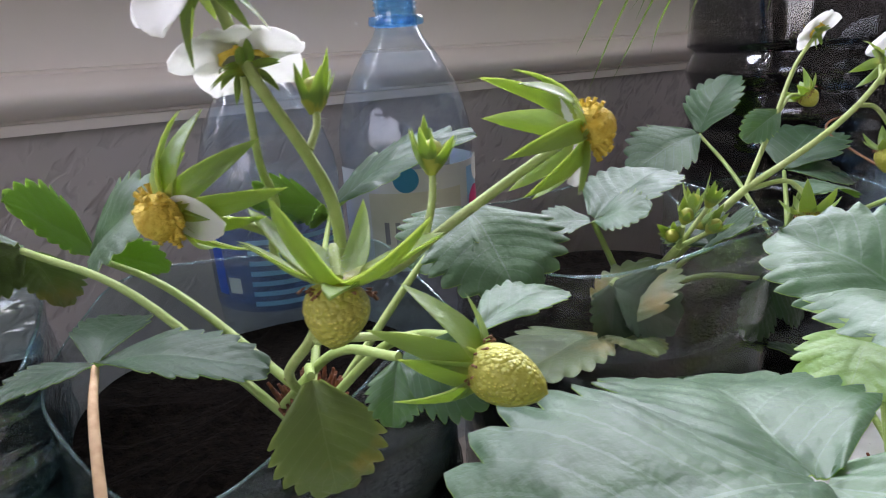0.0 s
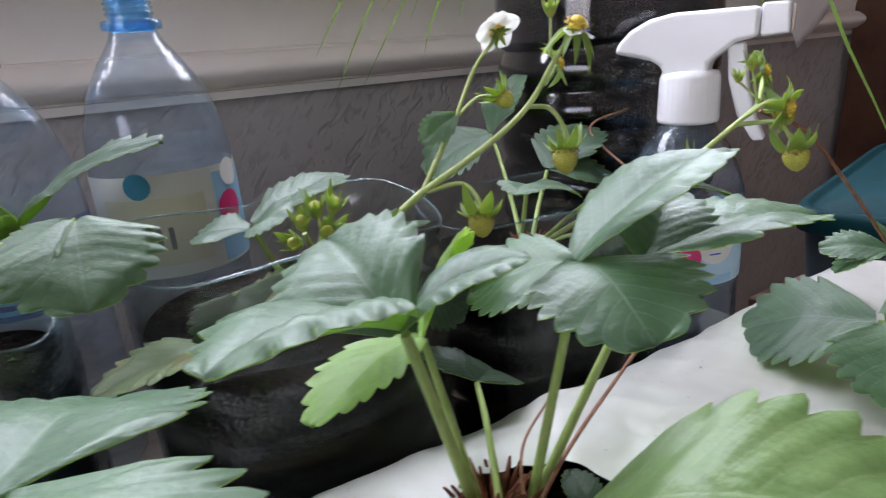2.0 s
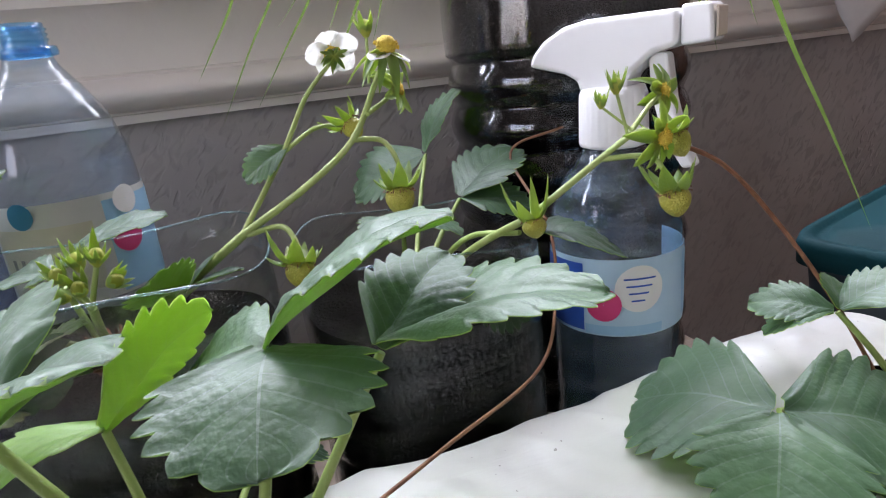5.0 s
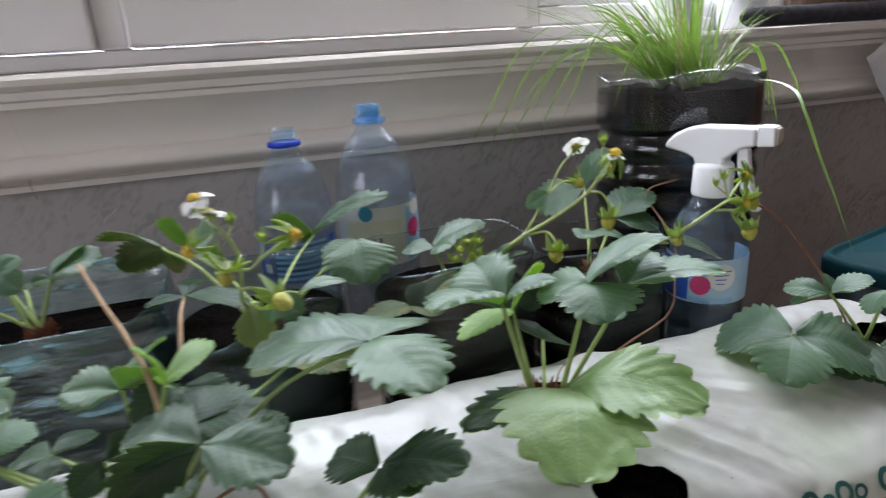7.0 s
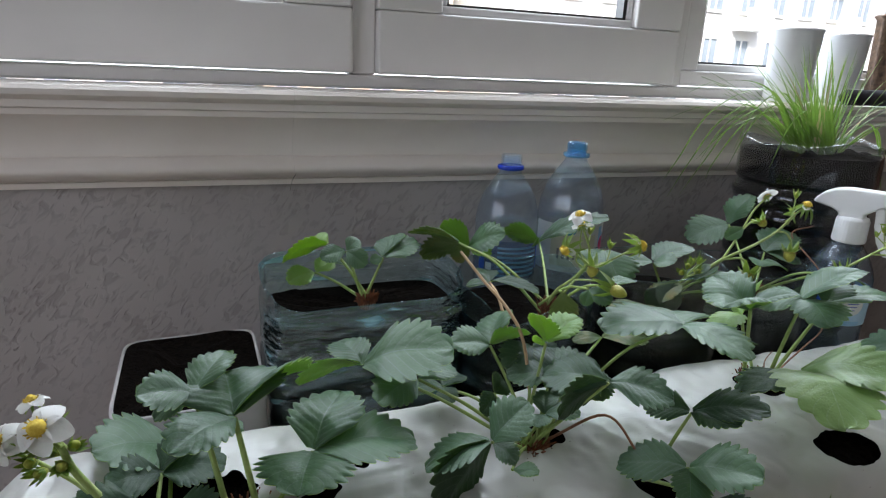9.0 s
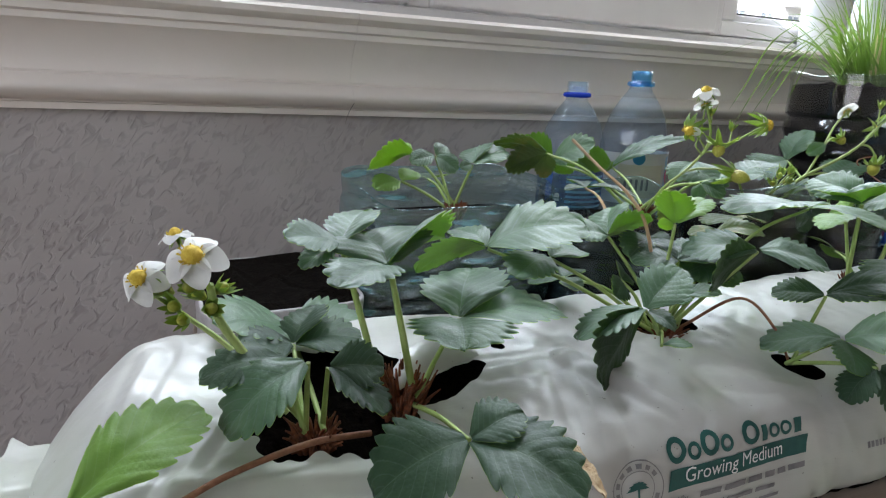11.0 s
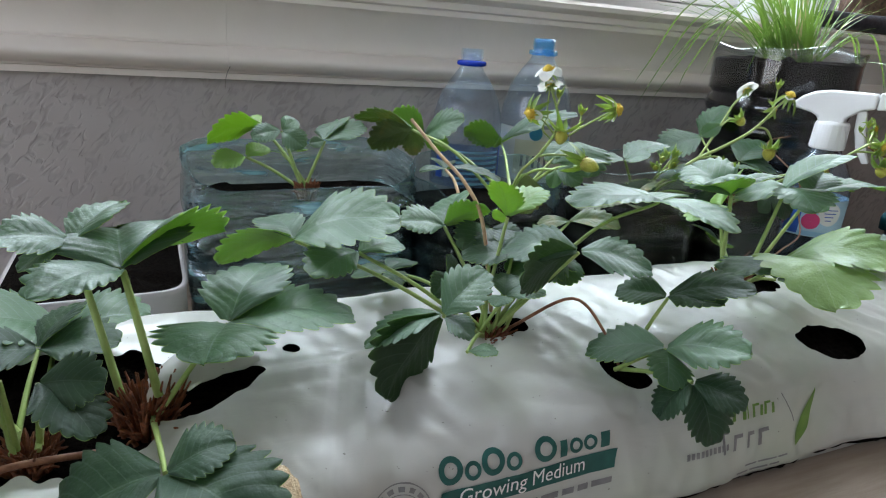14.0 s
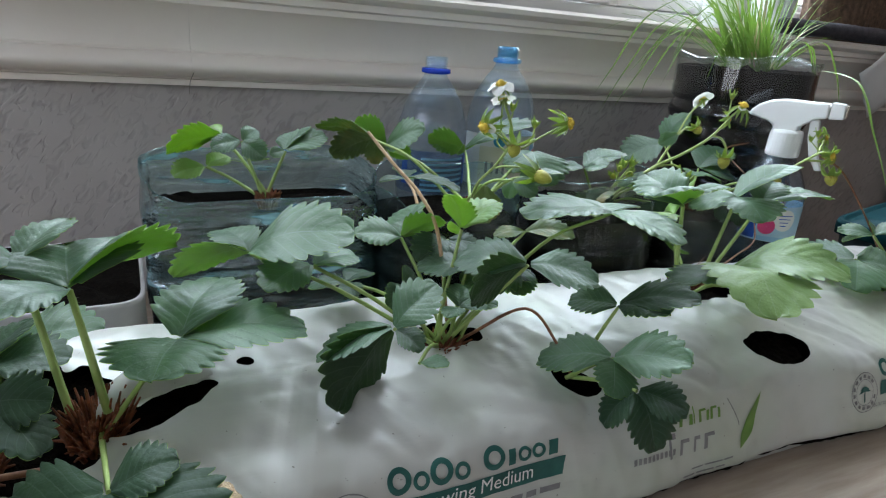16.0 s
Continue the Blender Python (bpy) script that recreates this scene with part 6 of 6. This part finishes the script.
# ---- bottles ----
def water_bottle(x, y, neck, ring_m, label, h, r, spot):
    bt = thing("water_bottle", label, "bottle", "empty water bottles")
    k = h / 0.305
    prof = [(0.001, 0.004), (r * 0.80, 0.002), (r * 0.97, 0.010), (r, 0.020)]
    for i in range(10):
        z = 0.028 + i * 0.0105
        prof += [(r * 0.985, z * k), (r * 0.955, (z + 0.003) * k), (r * 0.985, (z + 0.006) * k)]
    prof += [(r * 0.99, 0.136 * k), (r, 0.142 * k), (r, 0.200 * k), (r * 0.985, 0.206 * k), (r * 0.99, 0.212 * k), (r * 0.95, 0.228 * k), (r * 0.80, 0.250 * k), (r * 0.56, 0.268 * k), (r * 0.36, 0.280 * k), (0.0132, h - 0.019)]
    b = Build().lathe(prof, 40, (x, y, 0), shape=lambda a, z: 1.0 - (0.02 * math.cos(8 * a) if 0.21 * k < z < 0.275 * k else 0.0))
    part("body", b, PET_BLUE, bt)
    t = 0.0128
    pn = [(t + 0.0005, h - 0.019), (t, h - 0.013), (t, h - 0.0115)]
    for i in range(3):
        z = h - 0.0105 + i * 0.003
        pn += [(t, z), (t + 0.0011, z + 0.0007), (t + 0.0011, z + 0.0014), (t, z + 0.0021)]
    pn += [(t, h), (t - 0.0016, h), (t - 0.0018, h - 0.019)]
    part("neck", Build().lathe(pn, 32, (x, y, 0)), neck, bt, "threaded blue neck")
    rg = [(0.0134, h - 0.0195), (0.0172, h - 0.0185), (0.0176, h - 0.0165), (0.0170, h - 0.0135), (0.0136, h - 0.0130)]
    part("neck_ring", Build().lathe(rg, 32, (x, y, 0)), ring_m, bt, "blue tamper ring")
    rl = r * 1.006

    def patch(nm, a0, a1, z0, z1, m, rr=rl):
        b = Build()
        b.grid([[(x + rr * math.cos(radians(a)), y + rr * math.sin(radians(a)), z) for z in (z0, (z0 + z1) / 2, z1)] for a in [a0 + (a1 - a0) * i / 24 for i in range(25)]])
        part(nm, b, m, bt)

    def disc(nm, a0, zc, rad, m, rr):
        b = Build()
        rows = []
        for f in (0.02, 0.5, 1.0):
            rows.append([(x + rr * math.cos(radians(a0) + f * rad / rr * math.cos(q)), y + rr * math.sin(radians(a0) + f * rad / rr * math.cos(q)), zc + f * rad * math.sin(q)) for q in [2 * math.pi * i / 24 for i in range(24)]])
        b.grid(rows, close=True)
        part(nm, b, m, bt)

    if spot:
        patch("label", -190, 20, 0.140 * k, 0.204 * k, LABEL_PALE)
        patch("label_band", -150, -70, 0.148 * k, 0.190 * k, LABEL_CREAM, rl + 0.0004)
        patch("label_band", -60, 15, 0.142 * k, 0.200 * k, LABEL_BLUE, rl + 0.0004)
        disc("label_spot", -45, 0.176 * k, 0.011, LABEL_PINK, rl + 0.0008)
        disc("label_spot", -40, 0.198 * k, 0.009, INK_WHITE, rl + 0.0010)
        disc("label_spot", -118, 0.198 * k, 0.008, LABEL_TEAL, rl + 0.0006)
        for i in range(5):
            patch("label_bar", -138 + i * 9, -134 + i * 9, 0.158 * k, 0.172 * k, INK_GREY, rl + 0.0008)
    else:
        patch("label", -200, 10, 0.140 * k, 0.194 * k, LABEL_FILM)
        for a0 in (-166, -42):
            patch("label_band", a0, a0 + 13, 0.150 * k, 0.188 * k, LABEL_NAVY, rl + 0.0004)
        patch("label_band", -150, -138, 0.152 * k, 0.162 * k, LABEL_PALE, rl + 0.0005)
        for i in range(7):
            patch("label_bar", -128, -50, (0.144 + i * 0.0065) * k, (0.147 + i * 0.0065) * k, LABEL_BLUE, rl + 0.0005)
    return bt


water_bottle(0.083, 0.372, PET_BLUE, RING_NAVY, "empty clear water bottle with a royal blue neck ring, no cap", 0.292, 0.042, False)
water_bottle(0.173, 0.362, RING_BLUE, RING_BLUE, "clear water bottle with a bright blue neck and pale label", 0.309, 0.044, True)


def spray_bottle(x, y, turn):
    sb = thing("spray_bottle", "clear spray bottle with white trigger head and pale blue label", "spray bottle")
    r = 0.0375
    prof = [(0.001, 0.004), (r * 0.8, 0.002), (r * 0.98, 0.012), (r, 0.03), (r, 0.155), (r * 0.985, 0.165), (r * 0.90, 0.178), (r * 0.72, 0.192), (r * 0.52, 0.203), (0.0150, 0.210), (0.0145, 0.216)]
    part("body", Build().lathe(prof, 40, (x, y, 0), shape=lambda a, z: 1.0 - (0.025 * math.cos(6 * a) if 0.166 < z < 0.206 else 0.0)), PET_BLUE, sb)
    part("water", Build().lathe([(0.001, 0.007), (r * 0.93, 0.007), (r * 0.955, 0.03), (r * 0.955, 0.105), (0.001, 0.105)], 36, (x, y, 0)), WATER, sb)

    def patch(nm, a0, a1, z0, z1, m, rr):
        b = Build()
        b.grid([[(x + rr * math.cos(radians(a)), y + rr * math.sin(radians(a)), z) for z in (z0, (z0 + z1) / 2, z1)] for a in [a0 + (a1 - a0) * i / 24 for i in range(25)]])
        part(nm, b, m, sb)

    def disc(a0, zc, rad, m, rr):
        b = Build()
        b.grid([[(x + rr * math.cos(radians(a0) + f * rad / rr * math.cos(q)), y + rr * math.sin(radians(a0) + f * rad / rr * math.cos(q)), zc + f * rad * math.sin(q)) for q in [2 * math.pi * i / 24 for i in range(24)]] for f in (0.02, 0.5, 1.0)], close=True)
        part("label_spot", b, m, sb)

    patch("label", -215, 5, 0.108, 0.153, LABEL_SKY, r + 0.0004)
    patch("label_band", -60, 5, 0.112, 0.150, LABEL_BLUE, r + 0.0007)
    patch("label_band", -215, -155, 0.110, 0.150, LABEL_NAVY, r + 0.0007)
    patch("label_band", -154, -89, 0.109, 0.1145, LABEL_BLUE, r + 0.0008)
    disc(-109, 0.136, 0.0135, INK_WHITE, r + 0.0010)
    disc(-138, 0.127, 0.0098, LABEL_PINK, r + 0.0012)
    for i in range(4):
        patch("label_bar", -122 + i * 2, -96 - i * 3, 0.1415 - i * 0.0042, 0.1425 - i * 0.0042, LABEL_NAVY, r + 0.0014)
    # ribbed collar
    b = Build().lathe([(0.0155, 0.208), (0.0183, 0.209), (0.0186, 0.211), (0.0180, 0.236), (0.0168, 0.240), (0.010, 0.241)], 96, (x, y, 0), shape=lambda a, z: 1.0 + (0.018 if math.sin(a * 32) > 0 else -0.012) * (0.21 < z < 0.237))
    part("collar", b, WHITE_PP, sb, "ribbed white screw collar")
    ct, stn = math.cos(radians(turn)), math.sin(radians(turn))

    def solid(nm, outline, half, m, bev=0.003):
        b = Build()
        for s in (-1, 1):
            b.add([(x + u * ct - s * half * stn, y + u * stn + s * half * ct, z) for u, z in outline], [tuple(range(len(outline)))[::(1 if s < 0 else -1)]])
        k = len(outline)
        for i in range(k):
            j = (i + 1) % k
            b.f.append((i, j, k + j, k + i)[::-1])
            b.m.append(0)
        o = bevel(part(nm, b, m, sb, smooth=True), bev, 3, 30)
        bm = bmesh.new()
        bm.from_mesh(o.data)
        bmesh.ops.recalc_face_normals(bm, faces=bm.faces)
        bm.to_mesh(o.data)
        bm.free()
        mod = o.modifiers.new("normals", "WEIGHTED_NORMAL")
        return o

    head = [(-0.046, 0.2535), (-0.043, 0.2600), (-0.036, 0.2670), (-0.024, 0.2730), (-0.010, 0.2755), (0.038, 0.2755), (0.038, 0.2585), (0.026, 0.2560), (0.012, 0.2450), (0.012, 0.238), (-0.015, 0.238), (-0.016, 0.2440), (-0.024, 0.2485)]
    solid("head", head, 0.0110, WHITE_PP, 0.004)
    solid("nozzle", [(0.0385, 0.2580), (0.0385, 0.2770), (0.053, 0.2765), (0.054, 0.2590)], 0.0095, WHITE_PP, 0.002)
    solid("nozzle_tip", [(0.0542, 0.2605), (0.0542, 0.2750), (0.0556, 0.2745), (0.0556, 0.261)], 0.0075, NOZZLE, 0.001)
    solid("trigger", [(0.021, 0.2560), (0.031, 0.2555), (0.034, 0.233), (0.040, 0.211), (0.046, 0.198), (0.039, 0.197), (0.029, 0.213), (0.023, 0.234)], 0.0055, WHITE_PP, 0.002)
    return sb


spray_bottle(0.470, 0.185, -62)


# ---- black pot of grass ----
pot_out = super_outline(0.520, 0.308, 0.086, 0.086, -18, 0.82, 0.0, 0.02, 0.001)


def jug_outline(a, z):
    p = Vector(pot_out(a, z))
    c = Vector((0.520, 0.308, z))
    f = 1.0 - 0.055 * (1.0 - abs(math.sin(math.pi * (z - 0.018) / 0.030)) ** 1.1) * (1.0 if z < 0.263 else 0.0)
    return tuple(c + (p - c) * f)


pot = thing("cut_jug_pot", "clear ribbed jug cut as a pot, full of black soil", "plant pot")
b = Build()
wavy_rim(b, jug_outline, 84, 0.002, lambda a: 0.318 + 0.003 * math.sin(3 * a) + 0.002 * math.sin(7 * a), levels=190)
part("jug_wall", b, PET_JUG, pot)
b = Build()
lip = [Vector(jug_outline(2 * math.pi * k / 84, 0.318 + 0.003 * math.sin(6 * math.pi * k / 84) + 0.002 * math.sin(14 * math.pi * k / 84))) for k in range(85)]
b.grid([[p + Vector(((p.x - 0.520) * f, (p.y - 0.308) * f, z)) for f, z in ((0.0, -0.007), (0.012, -0.004), (0.016, 0.0), (0.006, 0.001), (0.002, -0.007))] for p in lip])
part("cut_rim", b, PET_CLEAR, pot, "clear cut plastic edge")
part("soil", soil_disc(jug_outline, 84, 0.303, 0.010, 0.975, levels=160), SOIL, pot, "black soil pressed against the clear wall")
b = Build()
rnd = random.Random(5)
for k in range(165):
    a, r = rnd.random() * 6.28, 0.034 * rnd.random() ** 0.6
    root = Vector((0.534 + r * math.cos(a), 0.306 + 0.8 * r * math.sin(a), 0.292))
    kind = k % 11
    if kind < 5:  # upright heart of the tuft
        out, ln, start, turn = Vector((math.cos(a) - 0.3, math.sin(a), 0)), rnd.uniform(0.06, 0.165), rnd.uniform(0.02, 0.25), rnd.uniform(0.0, 0.4)
    elif kind < 10:  # sheaf leaning out over the rim towards the bottles
        out, ln, start, turn = Vector((-1, rnd.uniform(-0.55, 0.40), 0)), rnd.uniform(0.08, 0.22), rnd.uniform(0.55, 1.05), rnd.uniform(0.2, 0.6)
    else:
        out, ln, start, turn = Vector((1, rnd.uniform(-0.9, 0.1), 0)), rnd.uniform(0.06, 0.14), rnd.uniform(0.2, 0.6), rnd.uniform(0.5, 1.2)
    w = rnd.uniform(0.0009, 0.0019)
    pts, p = [], root.copy()
    out.normalize()
    for i in range(10):
        pts.append(p.copy())
        th = start + turn * (i / 9) ** 1.4
        p += (out * math.sin(th) + Vector((0, 0, math.cos(th)))) * ln / 9
    while any(q.y > 0.43 for q in pts):
        pts = [Vector((q.x, root.y + (q.y - root.y) * 0.7, q.z)) for q in pts]
    side = out.cross(Vector((0, 0, 1)))
    slot = 1 if rnd.random() < 0.05 else 0
    b.grid([[q - side * w * (1 - (i / 9) ** 2.5), q + Vector((0, 0, -0.25 * w)), q + side * w * (1 - (i / 9) ** 2.5)] for i, q in enumerate(pts)], slot)
for pts in ([(0.50, 0.30, 0.30), (0.46, 0.30, 0.36), (0.40, 0.31, 0.345), (0.365, 0.32, 0.29), (0.355, 0.322, 0.262)],
            [(0.50, 0.31, 0.30), (0.45, 0.32, 0.37), (0.385, 0.33, 0.34), (0.352, 0.335, 0.285)],
            [(0.505, 0.29, 0.30), (0.47, 0.28, 0.36), (0.435, 0.275, 0.34), (0.415, 0.275, 0.285)],
            [(0.55, 0.30, 0.30), (0.60, 0.29, 0.345), (0.625, 0.28, 0.30), (0.64, 0.275, 0.245)],
            [(0.50, 0.30, 0.30), (0.45, 0.33, 0.385), (0.39, 0.36, 0.395), (0.34, 0.37, 0.375)],
            [(0.50, 0.30, 0.30), (0.42, 0.30, 0.385), (0.33, 0.30, 0.36), (0.285, 0.30, 0.295), (0.265, 0.30, 0.265)], [(0.50, 0.30, 0.30), (0.43, 0.30, 0.375), (0.35, 0.30, 0.35), (0.306, 0.30, 0.294), (0.273, 0.30, 0.238)],
            [(0.50, 0.30, 0.30), (0.44, 0.30, 0.365), (0.37, 0.30, 0.345), (0.329, 0.30, 0.294), (0.294, 0.30, 0.244)], [(0.55, 0.28, 0.296), (0.561, 0.232, 0.309), (0.540, 0.170, 0.304), (0.524, 0.138, 0.284), (0.526, 0.121, 0.250), (0.528, 0.100, 0.212), (0.529, 0.078, 0.170)],
            [(0.505, 0.29, 0.30), (0.455, 0.29, 0.37), (0.405, 0.30, 0.35), (0.375, 0.31, 0.275)], [(0.51, 0.30, 0.30), (0.46, 0.31, 0.38), (0.42, 0.32, 0.36), (0.398, 0.325, 0.30)],
            [(0.55, 0.29, 0.30), (0.585, 0.27, 0.34), (0.60, 0.26, 0.30), (0.606, 0.255, 0.255)], [(0.555, 0.295, 0.30), (0.60, 0.265, 0.345), (0.625, 0.25, 0.31), (0.64, 0.24, 0.262)],
            [(0.50, 0.31, 0.30), (0.44, 0.34, 0.36), (0.37, 0.36, 0.36), (0.31, 0.38, 0.335)], [(0.505, 0.30, 0.30), (0.43, 0.30, 0.35), (0.36, 0.30, 0.335), (0.315, 0.305, 0.29)]):
    q = spline(pts, 7)
    b.grid([[p + Vector((-0.0015, 0.0006, -0.0003)) * (1 - (i / (len(q) - 1)) ** 3), p + Vector((0.0015, -0.0006, 0.0003)) * (1 - (i / (len(q) - 1)) ** 3)] for i, p in enumerate(q)])
GRASS = leaf_mat("grass_blade_green", (0.045, 0.125, 0.014), (0.12, 0.23, 0.035), (0.20, 0.32, 0.08), 0.42, 0.26, (0.32, 0.54, 0.05))
GRASS_DRY = surface("grass_blade_dry", (0.42, 0.36, 0.2), (0.55, 0.50, 0.3), 200, 0.7)
solo("pot_grass", b, [GRASS, GRASS_DRY], "bright green tuft of thin grass in the jug pot", "grass", "", "stuff")

# ---- beside the pot ----
side = thing("side_table", "dark brown wooden side table under the storage box", "side table")
bevel(part("tabletop", Build().box(0.68, 1.06, -0.02, 0.26, -0.025, 0.0), WOOD, side, smooth=False), 0.003)
for lx in (0.69, 1.02):
    for ly in (-0.01, 0.22):
        bevel(part("leg", Build().box(lx, lx + 0.03, ly, ly + 0.03, -0.75, -0.0255), WOOD, side, smooth=False), 0.002)
tb = thing("storage_box", "dark storage box with a teal plastic lid", "storage box")
out = super_outline(0.846, 0.118, 0.185, 0.135, 14, 0.16, 0, 0.02, 0.0)
n = 72
ang = [2 * math.pi * k / n for k in range(n)]
c0 = Vector((0.846, 0.118, 0))


def ring_at(z, f):
    return [Vector((c0.x + (out(a, 0)[0] - c0.x) * f, c0.y + (out(a, 0)[1] - c0.y) * f, z)) for a in ang]


b = Build()
b.grid([ring_at(0.001, 0.90), ring_at(0.094, 0.96), ring_at(0.094, 0.90)], close=True)
part("box", b, surface("box_dark_blue_plastic", (0.02, 0.035, 0.045), (0.035, 0.05, 0.06), 9, 0.4), tb)
b = Build()
b.grid([ring_at(0.095, 0.955), ring_at(0.094, 1.0), ring_at(0.108, 1.005), ring_at(0.1135, 0.995), ring_at(0.1135, 0.955), ring_at(0.110, 0.945), ring_at(0.110, 0.90), ring_at(0.1155, 0.88), ring_at(0.1165, 0.50), ring_at(0.1165, 0.02)], close=True)
part("lid", b, TEAL, tb, "teal lid with a raised rim")

cb = thing("wooden_cabinet", "dark brown wooden cabinet with panelled front against the wall", "cabinet")
for nm, x0, x1, y0, y1, z0, z1 in (("side_panel", 1.27, 1.29, 0.10, 0.48, -0.75, 1.2), ("side_panel", 1.83, 1.85, 0.10, 0.48, -0.75, 1.2), ("top", 1.26, 1.86, 0.09, 0.48, 1.2, 1.225), ("rail", 1.291, 1.829, 0.102, 0.122, 0.14, 0.17),
                                   ("rail", 1.291, 1.829, 0.102, 0.122, -0.75, -0.70), ("door", 1.292, 1.558, 0.106, 0.12, 0.172, 1.19), ("door", 1.562, 1.828, 0.106, 0.12, 0.172, 1.19), ("drawer", 1.292, 1.828, 0.106, 0.12, -0.698, 0.138)):
    bevel(part(nm, Build().box(x0, x1, y0, y1, z0, z1), WOOD, cb, smooth=False), 0.002)

b = Build()
rows = []
for i in range(9):
    rows.append([(1.03 + 0.052 * math.cos(0.65) * (i / 8 - 0.5) * 2 - 0.05 * math.sin(0.65) * (j / 8 - 0.5) * 2, 0.428 - 0.004 * math.sin(i / 8 * 3) + 0.003 * noise.noise((i * 0.4, j * 0.4, 2)),
                  0.300 + 0.052 * math.sin(0.65) * (i / 8 - 0.5) * 2 + 0.05 * math.cos(0.65) * (j / 8 - 0.5) * 2) for j in range(9)])
b.grid(rows)
ob = solo("paper_tag", b, PAPER, "square of white paper hanging on the sill moulding", "paper")
mod = ob.modifiers.new("thickness", "SOLIDIFY")
mod.thickness = 0.0008

for x, y, h, r, lb in ((0.658, 0.492, 0.120, 0.040, "tall white plastic cup standing on the sill ledge"), (0.778, 0.496, 0.118, 0.038, "white plastic cup standing on the sill ledge")):
    b = Build().lathe([(0.001, 0.001), (r * 0.86, 0.001), (r * 0.88, 0.006), (r, h - 0.004), (r * 1.03, h - 0.003), (r * 1.03, h), (r * 0.96, h), (r * 0.84, 0.01), (0.001, 0.009)], 40, (x, y, 0.3622))
    solo("plastic_cup", b, CUP, lb, "cup", "cups on the sill")
b = Build().lathe([(0.001, 0.001), (0.044, 0.001), (0.046, 0.02), (0.049, 0.150), (0.052, 0.155), (0.049, 0.160), (0.045, 0.150), (0.042, 0.012), (0.001, 0.01)], 180, (1.020, 0.508, 0.3622),
                  shape=lambda a, z: (1 + 0.02 * math.sin(a * 44)) / math.sqrt((math.cos(a) / 3.0) ** 2 + math.sin(a) ** 2))
solo("wicker_basket", b, BASKET, "brown woven basket standing on the sill ledge", "basket")
# dark roll added along the ledge, standing in for the shade on the sill
b = Build()
rows = []
for i in range(41):
    x = 0.728 + 0.66 * (i / 40) ** 1.6
    r = 0.0135 * min(1.0, math.sqrt(max(0.0, (x - 0.727) / 0.016))) * (1 + 0.10 * noise.noise((x * 14, 2, 7)))
    rows.append([(x, 0.4415 + r * math.cos(2 * math.pi * k / 18), 0.3625 + 0.0135 + r * math.sin(2 * math.pi * k / 18) * (1 + 0.08 * noise.noise((x * 30, k, 3)))) for k in range(18)])
b.grid(rows, close=True)
b.add(rows[-1], [tuple(range(18))])
SLATE = surface("dark_slate_sill_shade", (0.020, 0.020, 0.026), (0.050, 0.048, 0.058), 90, 0.85, 0.0006, 700)
solo("sill_shade_roll", b, SLATE, "dark slate roll added along the sill ledge as its shade", "cloth")
